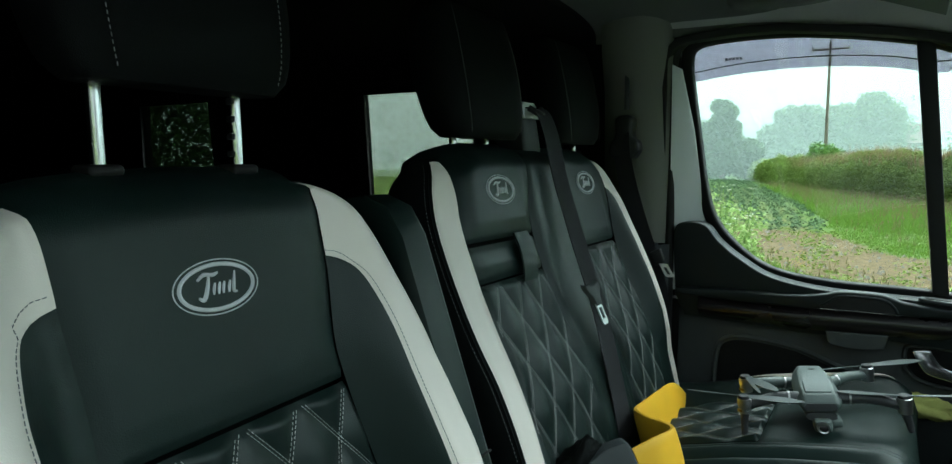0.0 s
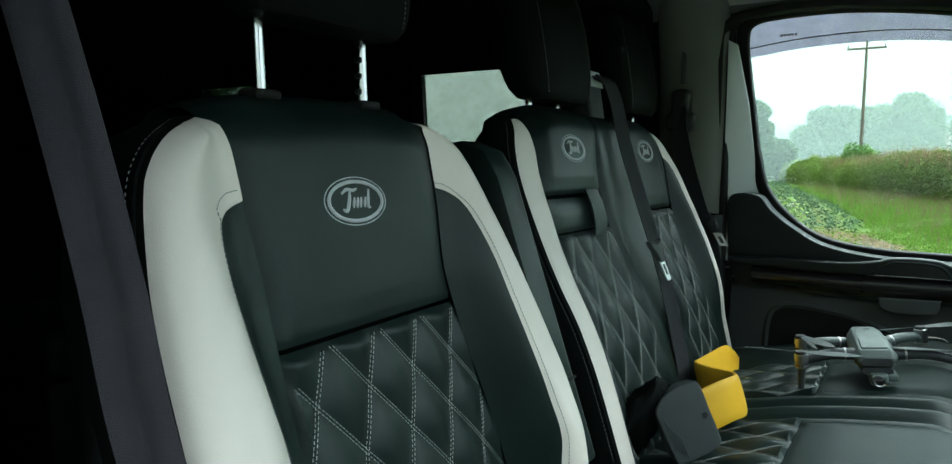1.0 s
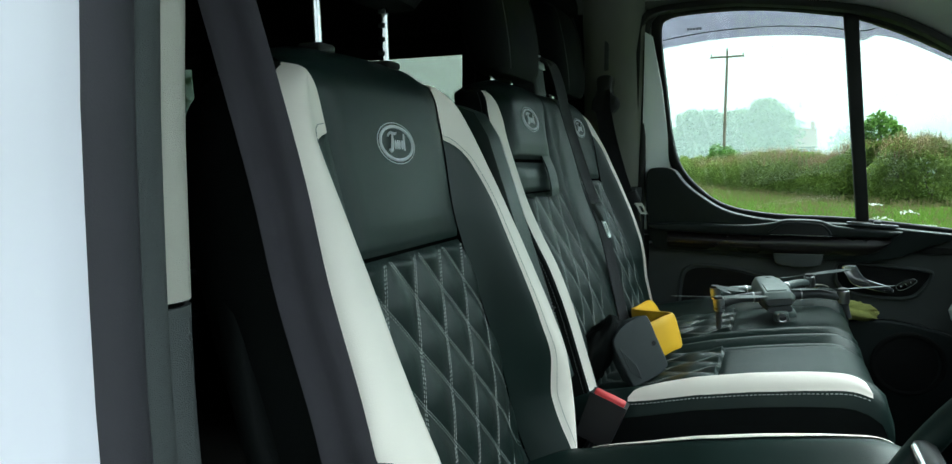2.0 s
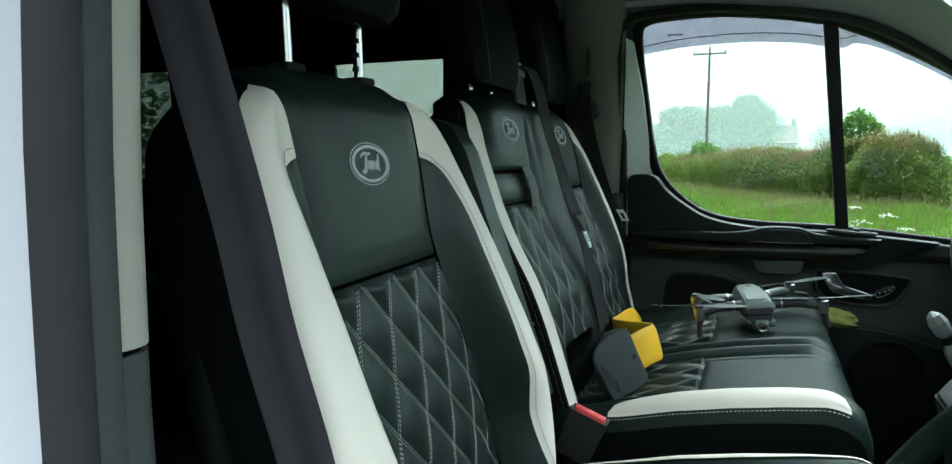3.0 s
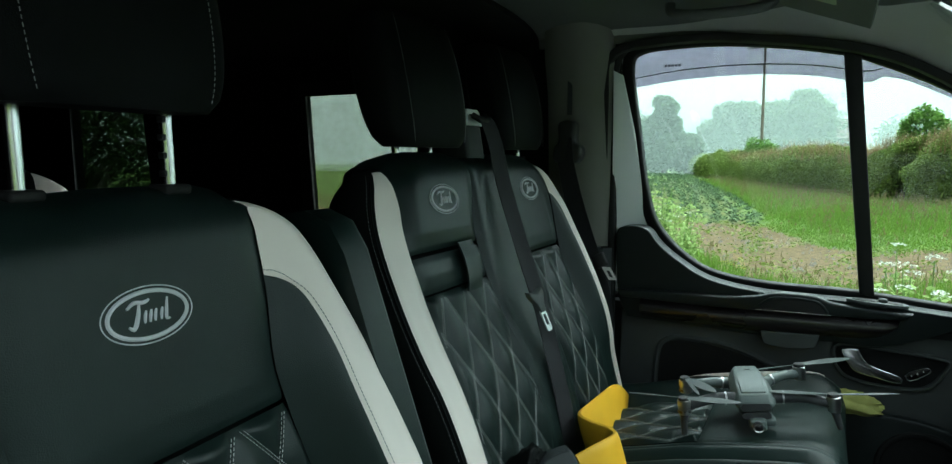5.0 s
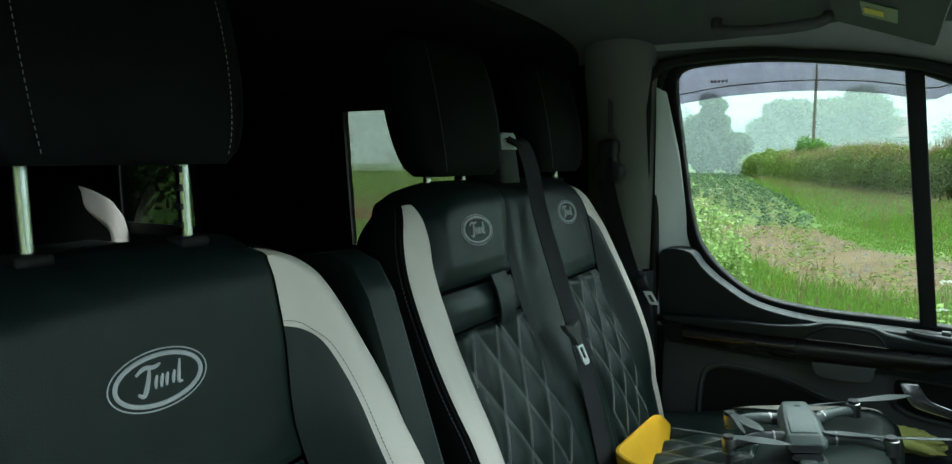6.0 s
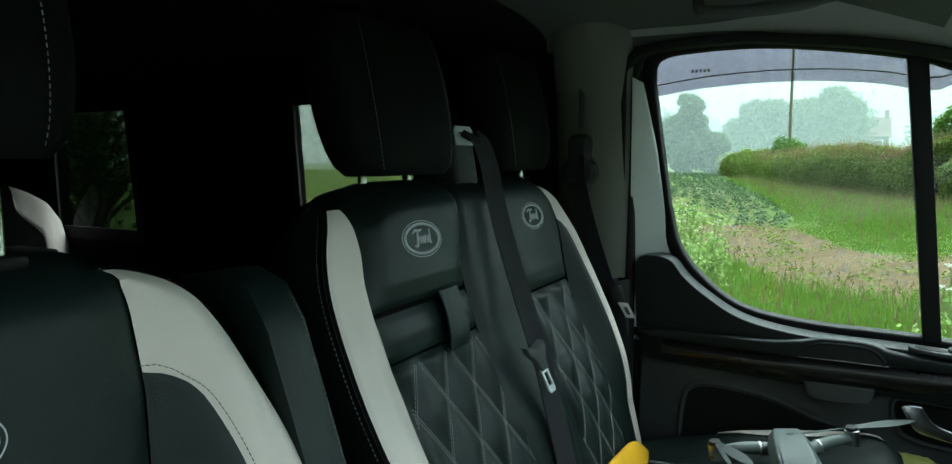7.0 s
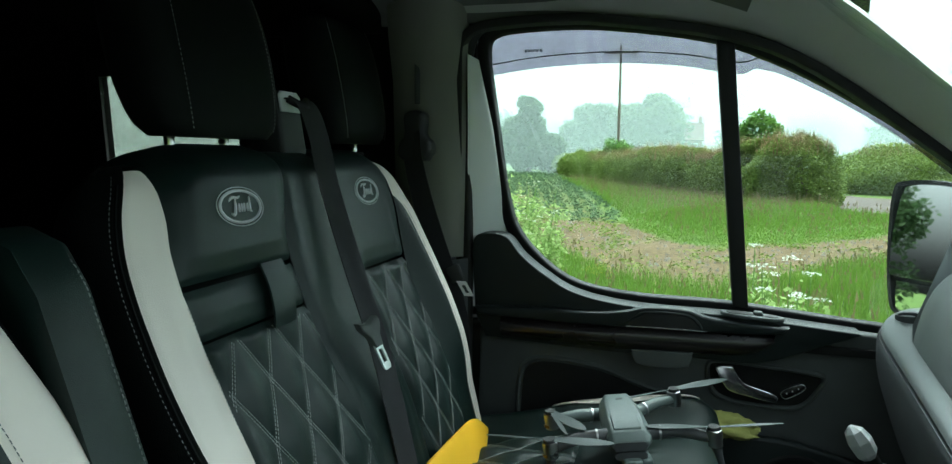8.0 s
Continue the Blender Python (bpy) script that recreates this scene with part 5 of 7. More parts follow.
def dashboard():
    """A lower panel with a ledge along its top, the padded upper part behind it, and a cup ring at the door end."""
    dash = thing("dashboard", (0.75, 0.82, 0.9), "grey plastic dashboard with cup holder ring at its end", "dashboard")

    def drop(y):
        return 0.20 * (max(y, 0.90) - 1.47)
    lower = ring2([(0.64, 0.62), (0.59, 0.80), (0.53, 0.95), (0.472, 1.08), (0.444, 1.14), (0.419, 1.21), (0.404, 1.26), (0.4005, 1.300), (0.403, 1.314)], 4)
    ys = [0.03 + 1.44 * k / 20 for k in range(20)] + [1.47 + 0.10 * math.sin(math.pi / 2 * k / 8) for k in range(9)]

    def turned(y):
        """How far the end of the panel has curved away."""
        return 0.060 * (1 - math.sqrt(max(0.0, 1 - (max(0.0, y - 1.47) / 0.102) ** 2)))
    part("lower_panel", sheet([[Vector((x + turned(y), y, z + drop(y))) for x, z in lower] for y in ys], -0.008), DASH_DARK, dash, "dark grey lower dashboard panel")
    part("dash_groove", tube([Vector((0.4035 + turned(y), y, 1.3165 + drop(y))) for y in ys], 0.0024, 6), RUBBER, dash, "dark joint under the ledge")
    ledge = ring2([(0.404, 1.318), (0.407, 1.326), (0.416, 1.3315), (0.432, 1.334), (0.50, 1.337), (0.60, 1.338)], 4)
    part("ledge", sheet([[Vector((x + turned(y), y, z + drop(y))) for x, z in ledge] for y in ys], -0.006), DASH_GREY, dash, "pale grey ledge of the dashboard")
    pad = ring2([(0.431, 1.325), (0.434, 1.355), (0.444, 1.395), (0.464, 1.432), (0.505, 1.458), (0.60, 1.464), (0.80, 1.43), (1.00, 1.37)], 4)
    rows = []
    for k, y in enumerate([0.05 + 1.30 * q / 16 for q in range(16)] + [1.40, 1.43, 1.448, 1.458, 1.462]):
        shrink = (0.0, 0.002, 0.008, 0.02, 0.034)[k - 16] if k >= 16 else 0.0
        rows.append([Vector((x + shrink, y, z + drop(y) - 0.6 * shrink * (z > 1.33))) for x, z in pad])
    body_ = part("upper_pad", sheet(rows, -0.008), DASH_GREY, dash, "grey padded top of the dashboard")
    part("end_cap", slab([(p.x, p.z) for p in rows[-1]] + [(1.0, 1.31), (0.47, 1.31)], 0.01, lambda a, b, d: Vector((a, 1.463 - d, b))), DASH_DARK, body_)
    at_ = Matrix.Translation((0.445, 1.520, 1.350)) @ Matrix.Rotation(radians(-6), 4, "Y")
    ring_ = part("cup_ring", lathe([(0.0145, -0.022), (0.0190, -0.022), (0.0200, 0.004), (0.0190, 0.008), (0.0160, 0.007), (0.0145, -0.020)], 32, at_), DASH_DARK, dash, "dark cup holder ring")
    part("ring_well", lathe([(0.0, -0.014), (0.0148, -0.013)], 24, at_), RUBBER, ring_)


def steering_wheel():
    wheel = thing("steering_wheel_assembly", (0.33, 0.40, 1.10), "black steering wheel with bright spoke trim", "steering wheel")
    m = Matrix.Translation((0.165, 0.40, 1.145)) @ Matrix.Rotation(radians(-58), 4, "Y")
    pts = [m @ Vector((0.185 * math.cos(2 * math.pi * k / 48), 0.185 * math.sin(2 * math.pi * k / 48), 0)) for k in range(48)]
    part("rim", tube(pts, 0.0155, 10, closed=True), LEATHER, wheel)
    part("hub", lathe([(0.0, 0.02), (0.05, 0.018), (0.07, 0.0), (0.06, -0.03), (0.0, -0.05)], 24, m), BLACK_PLASTIC, wheel)
    for a in (90, 270, 180):
        q = radians(a)
        sp = part("spoke", tube([m @ Vector((0.05 * math.cos(q), 0.05 * math.sin(q), 0)), m @ Vector((0.18 * math.cos(q), 0.18 * math.sin(q), 0))], 0.014, 8), BLACK_PLASTIC, wheel)
        part("spoke_trim", tube([m @ Vector((0.075 * math.cos(q), 0.075 * math.sin(q), 0.0125)), m @ Vector((0.165 * math.cos(q), 0.165 * math.sin(q), 0.0125))], 0.0045, 8), CHROME, sp, "bright spoke trim")
    part("column", tube([m @ Vector((0, 0, -0.04)), m @ Vector((0, 0, -0.42))], 0.05, 14), BLACK_PLASTIC, wheel)


def gear_console():
    """The stalk of the dashboard that carries the gear lever."""
    c = thing("gear_console", (0.38, 0.79, 0.62), "dark centre console with grey gear plate, bright edge and black lever", "gear lever")
    low = ring2([(0.33, 0.62), (0.285, 0.95), (0.262, 1.10), (0.252, 1.148), (0.262, 1.165), (0.36, 1.25), (0.46, 1.25)], 4) + [(0.52, 0.62)]
    part("console_body", slab(low, 0.13, lambda a, b, d: Vector((a, 0.735 + d, b)), 0.012, 3), BLACK_PLASTIC, c)
    plate = ring2([(0.246, 1.152), (0.237, 1.170), (0.241, 1.182), (0.274, 1.222), (0.34, 1.275), (0.40, 1.27), (0.40, 1.25), (0.30, 1.185)], 4)
    gp = part("gear_plate", slab(plate, 0.10, lambda a, b, d: Vector((a + 0.014, 0.75 + d, b - 0.012)), 0.006, 3), DASH_DARK, c, "grey plastic gear plate")
    part("plate_edge", tube([Vector((a + 0.014, 0.752, b - 0.012)) for a, b in ((0.240, 1.174), (0.241, 1.160), (0.248, 1.150), (0.270, 1.164))], 0.0028, 8), CHROME, gp, "bright edge of the gear plate")
    part("gear_lever", tube([Vector(p) for p in ((0.254, 0.728, 1.130), (0.259, 0.728, 1.18), (0.268, 0.731, 1.23))], [0.015, 0.0155, 0.016], 12), BLACK_PLASTIC, c, "black gear lever")
    part("gear_knob", lathe([(0.0, 0.052), (0.014, 0.050), (0.022, 0.036), (0.023, 0.018), (0.015, 0.0), (0.0, -0.002)], 20, Matrix.Translation((0.268, 0.731, 1.226)) @ Matrix.Rotation(radians(12), 4, "Y")), LEATHER, c, "rounded black gear knob")


def sun_visor():
    v = thing("sun_visor", (0.12, 1.40, 1.89), "grey sun visor with printed labels under the headlining", "sun visor")
    rows = [[Vector((0.02 + 0.15 * t + 0.02 * (y - 1.2), y, 1.912 - 0.055 * t)) for t in (0, 0.25, 0.5, 0.75, 1)] for y in (1.0, 1.1, 1.2, 1.3, 1.4, 1.47, 1.49)]
    pad = part("visor_pad", sheet(rows, 0.014), HEADLINER, v)
    def on(y, t):
        return Vector((0.02 + 0.15 * t + 0.02 * (y - 1.2), y, 1.912 - 0.055 * t - 0.017))
    part("label", sheet([[on(1.22, 0.28), on(1.22, 0.60)], [on(1.335, 0.28), on(1.335, 0.60)]], 0.001), LABEL_GREEN, pad, "pale green printed label")
    part("label", sheet([[on(1.245, 0.31) - Vector((0, 0, 0.003)), on(1.245, 0.48) - Vector((0, 0, 0.003))], [on(1.29, 0.31) - Vector((0, 0, 0.003)), on(1.29, 0.48) - Vector((0, 0, 0.003))]], 0.001), LABEL_YELLOW, pad, "yellow printed label")
    g = thing("grab_handle", (-0.09, 1.45, 1.88), "grey grab handle on the headlining above the passenger door", "grab handle")
    part("grip", tube(spline([(-0.19, 1.50, 1.925), (-0.175, 1.47, 1.897), (-0.09, 1.455, 1.888), (-0.005, 1.47, 1.897), (0.01, 1.50, 1.925)], 6), 0.010, 10), HEADLINER, g)


def door_mirror():
    mir = thing("door_mirror", (0.58, 1.93, 1.40), "black door mirror with two panes outside the window", "mirror")
    turn = radians(35)

    def loc(a, b, d):
        return Vector((0.600 - math.sin(turn) * a + math.cos(turn) * d, 1.920 + math.cos(turn) * a + math.sin(turn) * d, 1.425 + b))
    out = ring2([(-0.085, -0.135), (-0.093, -0.05), (-0.088, 0.09), (-0.070, 0.128), (-0.02, 0.140), (0.06, 0.138), (0.088, 0.115), (0.092, 0.0), (0.080, -0.125), (0.05, -0.155), (-0.06, -0.155), (-0.085, -0.135)], 4)[:-1]
    part("housing", slab(out, 0.13, lambda a, b, d: loc(a * (1 - 1.6 * d * d * 8 * 0.5), b * (1 - 1.6 * d * d * 8 * 0.5), d), 0.02, 3), BLACK_PLASTIC, mir, "black plastic mirror housing")
    part("rim", slab(out, 0.016, lambda a, b, d: loc(a, b, d - 0.018), 0.004, 2, holes=[offset_in(out, 0.008)]), RUBBER, mir, "black mirror rim")
    main = [(a, b) for a, b in offset_in(out, 0.010)]
    part("mirror_glass", slab([(a, max(b, -0.070)) for a, b in main if b > -0.10], 0.003, lambda a, b, d: loc(a, b, d - 0.018 + 0.09 * b)), MIRROR, mir, "main mirror glass")
    part("wide_angle_glass", slab([(a, min(b, -0.082)) for a, b in main if b < -0.05], 0.003, lambda a, b, d: loc(a, b, d - 0.012 + 0.10 * (b + 0.12))), MIRROR, mir, "small wide angle mirror glass")
    part("arm", tube([loc(0.0, -0.15, 0.07), Vector((0.66, 1.80, 1.30)), Vector((0.64, 1.70, 1.29))], 0.03, 10), BLACK_PLASTIC, mir)


body()
passenger_door()
dashboard()
steering_wheel()
gear_console()
sun_visor()
door_mirror()

# ---- loose things ----
def ribbon(pts, width, across, thick=0.0014, sag=0.0, crease=0.0):
    """A band of webbing along pts; across is its width direction."""
    rows = []
    n = len(pts)
    for i, p in enumerate(pts):
        a = Vector(across(i / (n - 1))) if callable(across) else Vector(across)
        d = (Vector(pts[min(i + 1, n - 1)]) - Vector(pts[max(i - 1, 0)])).normalized()
        a = (a - d * a.dot(d)).normalized()
        nrm = a.cross(d)
        rows.append([Vector(p) + a * (width * q) + nrm * (sag * (1 - 4 * q * q) + crease * math.sin(9 * q + 2.5 * math.sin(3.0 * i / n))) for q in [-0.5, -0.46] + [-0.4 + 0.05 * k_ for k_ in range(17)] + [0.46, 0.5]])
    return sheet(rows, thick)


def driver_belt():
    b = thing("driver_seat_belt", (-0.38, 0.12, 1.4), "dark grey driver seat belt hanging slack beside the seat", "seat belt", "seat belts")
    pts = spline([(-0.437, 0.068, 1.86), (-0.404, 0.088, 1.72), (-0.369, 0.109, 1.561), (-0.340, 0.118, 1.445), (-0.321, 0.122, 1.359), (-0.296, 0.134, 1.25), (-0.272, 0.138, 1.13), (-0.250, 0.120, 0.98)], 10)
    part("webbing", ribbon([p + Vector((0.0026, 0.0015, 0)) for p in pts], 0.0395, (0.86, 0.5, 0.06), 0.0014, 0.002, 0.0022), BELT_GREY, b, "woven dark grey belt webbing")
    t = slab(ring2([(-0.038, -0.006), (-0.041, 0.004), (-0.034, 0.012), (0.0, 0.014), (0.034, 0.012), (0.041, 0.004), (0.038, -0.006), (0.0, -0.010)], 4), 0.016,
             lambda a, c, d: Vector((-0.288 + 0.80 * a + 0.35 * (d - 0.006), 0.136 + 0.47 * a - 0.85 * (d - 0.006), 1.212 + c)), 0.004, 3)
    tg = part("tongue_grip", t, BLACK_PLASTIC, b, "black plastic belt tongue grip")
    part("screw", lathe([(0.0, 0.002), (0.004, 0.0015), (0.005, 0.0)], 14, Matrix.Translation((-0.284, 0.1255, 1.208)) @ Matrix.Rotation(radians(90), 4, "X")), CHROME, tg)
    part("tongue_plate", box((0.026, 0.003, 0.045), (-0.284, 0.136, 1.194), 0.001, 1, Matrix.Rotation(radians(30), 4, "Z")), CHROME, b, "steel belt tongue")
    part("upper_guide", slab(ring2([(-0.03, -0.03), (-0.04, 0.01), (-0.02, 0.04), (0.02, 0.04), (0.04, 0.01), (0.03, -0.03)], 4), 0.02, lambda a, c, d: Vector((-0.475 + a, 0.078 + d, 1.84 + c)), 0.006, 2), BLACK_PLASTIC, b)


def middle_belt():
    b = thing("middle_seat_belt", (-0.40, 1.19, 1.4), "black seat belt of the middle place with bright steel tongue", "seat belt", "seat belts")
    pts = spline([(-0.496, 1.210, 1.690), (-0.470, 1.207, 1.684), (-0.448, 1.203, 1.640), (-0.425, 1.195, 1.560), (-0.385, 1.186, 1.45), (-0.340, 1.176, 1.335), (-0.305, 1.172, 1.21), (-0.280, 1.172, 1.10)], 8)
    part("webbing", ribbon(pts, 0.044, lambda t: (0.25, 1.0, -0.05), 0.0014, 0.0015), WEBBING, b, "woven black belt webbing")
    tg = slab([(-0.029, 0.013), (-0.029, 0.003), (-0.014, -0.011), (-0.011, -0.026), (0.011, -0.026), (0.014, -0.011), (0.029, 0.003), (0.029, 0.013), (0.0, 0.007)], 0.011,
              lambda a, c, d: Vector((-0.362 + 0.019 + d - 0.34 * c, 1.141 + a - 0.25 * c, 1.366 + c)), 0.003, 2)
    part("tongue_grip", tg, DOOR_GREY, b, "dark grey plastic belt tongue grip")
    loop = [(-0.0115, -0.018), (0.0115, -0.018), (0.0115, -0.056), (0.008, -0.060), (-0.008, -0.060), (-0.0115, -0.056)]
    hole = [(-0.006, -0.030), (0.006, -0.030), (0.006, -0.050), (-0.006, -0.050)]
    part("tongue_plate", slab(loop, 0.0025, lambda a, c, d: Vector((-0.362 + 0.024 + d - 0.34 * c, 1.141 + a - 0.25 * c, 1.366 + c)), 0, holes=[hole]), STEEL, b, "bright steel belt tongue with slot")


def outer_belt():
    b = thing("outer_seat_belt", (-0.42, 1.58, 1.5), "black seat belt on the pillar beside the passenger door", "seat belt", "seat belts")
    part("height_adjuster", slab(ring2([(-0.024, -0.052), (-0.034, -0.040), (-0.030, -0.015), (-0.020, 0.0), (-0.022, 0.035), (-0.010, 0.046), (0.012, 0.046), (0.022, 0.035), (0.020, 0.0), (0.034, -0.015), (0.036, -0.035), (0.024, -0.052)], 4), 0.035, lambda a, c, d: Vector((-0.430 + a, 1.592 - d, 1.650 + c)), 0.010, 3), BLACK_PLASTIC, b, "black plastic belt guide on the pillar")
    pts = spline([(-0.432, 1.560, 1.655), (-0.428, 1.556, 1.60), (-0.415, 1.572, 1.52), (-0.392, 1.585, 1.43), (-0.360, 1.590, 1.33), (-0.345, 1.595, 1.24), (-0.34, 1.60, 1.05)], 7)
    part("webbing", ribbon(pts, 0.046, lambda t: (1.0, -0.5 + 1.0 * t, 0.1), 0.0014, 0.002), WEBBING, b, "woven black belt webbing")
    part("tongue_grip", box((0.030, 0.014, 0.034), (-0.350, 1.586, 1.372), 0.005, 2, Matrix.Rotation(radians(-25), 4, "Y")), BLACK_PLASTIC, b)
    part("tongue_plate", slab([(-0.010, 0), (0.010, 0), (0.010, -0.030), (-0.010, -0.030)], 0.0025, lambda a, c, d: Vector((-0.336 + a - 0.55 * c, 1.580 + d - 0.1 * c, 1.358 + c)), 0, holes=[[(-0.004, -0.008), (0.004, -0.008), (0.004, -0.024), (-0.004, -0.024)]]), STEEL, b, "bright steel belt tongue")


def buckle(name, at, lean):
    b = thing(name, at, "black belt buckle with red release button", "belt buckle", "belt buckles")
    m = Matrix.Translation(at) @ Matrix.Rotation(radians(lean), 4, "Y")
    body_ = slab([(-0.028, -0.075), (0.026, -0.075), (0.030, 0.0), (-0.030, 0.0)], 0.034, lambda a, c, d: m @ Vector((a, d - 0.017, c)), 0.005, 3)
    part("buckle_body", body_, BLACK_PLASTIC, b)
    part("release_button", box((0.050, 0.016, 0.012), (0, 0, 0), 0.003, 2, m @ Matrix.Translation((0, -0.007, 0.001))), RED, b, "red release button")
    part("stalk", tube([m @ Vector((0, 0, -0.07)), m @ Vector((-0.02, 0, -0.19))], 0.012, 8, flat=0.5), BLACK_PLASTIC, b)


def wheel_lock():
    """A grey lock box with a curved yellow arm lying along the rear of the double seat."""
    k = thing("steering_wheel_lock", (-0.22, 0.96, 1.10), "yellow and slate grey steering wheel lock lying on the double seat", "steering lock")
    nrm_ = Vector((0.45, -0.85, 0.25)).normalized()
    u_ = Vector((0.85, 0.45, 0)).normalized()
    v_ = nrm_.cross(u_)
    at_ = Vector((-0.2015, 0.904, 1.137))
    lay = lambda a, c, d: at_ + u_ * a + v_ * c - nrm_ * (0.052 - d)
    out = ring2([(-0.040, 0.034), (-0.020, 0.050), (0.004, 0.0595), (0.016, 0.057), (0.030, 0.022), (0.046, -0.020), (0.044, -0.030), (0.032, -0.041), (-0.008, -0.060), (-0.018, -0.058), (-0.032, -0.028), (-0.046, 0.004), (-0.048, 0.018)], 4)
    bx = part("lock_box", slab(out, 0.052, lay, 0.007, 3), BOX_GREY, k, "slate grey plastic lock box with ribs")
    for i in range(5):
        x0, x1 = -0.036 + 0.006 * i, -0.018 + 0.004 * i
        part("rib", tube([lay(x0, 0.002 - 0.006 * i, 0.0525), lay(x1, -0.040 - 0.002 * i, 0.0525)], 0.0014, 6), BOX_GREY, bx)
    part("key_hole", slab(ring2([(0.019, 0.014), (0.023, 0.017), (0.027, 0.013), (0.024, 0.008), (0.020, 0.008)], 4), 0.002, lambda a, c, d: lay(a, c, 0.0515 + d)), RUBBER, bx)
    # the arm: out from the box, round a hook, then along the backrest
    path = spline([(-0.200, 0.990, 1.130), (-0.176, 1.020, 1.142), (-0.164, 1.062, 1.142), (-0.180, 1.100, 1.136), (-0.225, 1.135, 1.124), (-0.258, 1.185, 1.112), (-0.266, 1.27, 1.100), (-0.268, 1.40, 1.088), (-0.268, 1.53, 1.076)], 7)
    rows = []
    n = len(path)
    for i, p in enumerate(path):
        d = (path[min(i + 1, n - 1)] - path[max(i - 1, 0)]).normalized()
        up = Vector((-0.30, 0, 1)).normalized()
        up = (up - d * up.dot(d)).normalized()
        nrm = d.cross(up).normalized()
        end = min(1.0, (n - 1 - i) / 6)
        w = (0.030 + 0.008 * smoothstep(0.35, 0.6, i / n)) * (1 - (1 - end) ** 3) + 0.004
        row = []
        for q in range(14):
            a = 2 * math.pi * q / 14
            row.append(p + up * (w * math.copysign(abs(math.sin(a)) ** 0.6, math.sin(a))) + nrm * (0.006 * math.copysign(abs(math.cos(a)) ** 0.6, math.cos(a))))
        rows.append(row)
    bm = bmesh.new()
    vs = grid(bm, rows, close_v=True)
    bm.faces.new(vs[0][::-1])
    bm.faces.new(vs[-1])
    bmesh.ops.recalc_face_normals(bm, faces=bm.faces)
    part("lock_arm", bm, YELLOW, k, "yellow rubber coated curved arm")
    part("arm_stud", lathe([(0.0, 0.004), (0.004, 0.003), (0.005, 0.0)], 12, Matrix.Translation((-0.158, 1.075, 1.112)) @ Matrix.Rotation(radians(90), 4, "Y")), RED, k, "small red stud")


def black_bag():
    """A soft pouch, crumpled between the backrest and the lock box."""
    b = thing("black_pouch", (-0.27, 0.89, 1.05), "crumpled soft black pouch behind the lock box", "pouch")
    rows = []
    for i in range(29):
        th = math.pi * i / 28
        row = []
        for j in range(40):
            ph = 2 * math.pi * j / 40
            v = Vector((math.sin(th) * math.cos(ph), math.sin(th) * math.sin(ph), math.cos(th)))
            fold = 1 + 0.22 * noise.noise(v * 1.5 + Vector((1, 4, 2))) + 0.22 * (abs(noise.noise(v * 2.6 + Vector((5, 0, 1)))) - 0.2) + 0.05 * noise.noise(v * 8)
            row.append(Vector((-0.286 + 0.034 * v.x * fold + 0.030 * v.z, 0.925 + 0.050 * v.y * fold, 1.118 + 0.072 * v.z * fold)))
        rows.append(row)
    bm = bmesh.new()
    grid(bm, rows, close_v=True)
    bmesh.ops.remove_doubles(bm, verts=bm.verts, dist=1e-5)
    bmesh.ops.recalc_face_normals(bm, faces=bm.faces)
    part("pouch_folds", bm, LEATHER_SHADE, b)


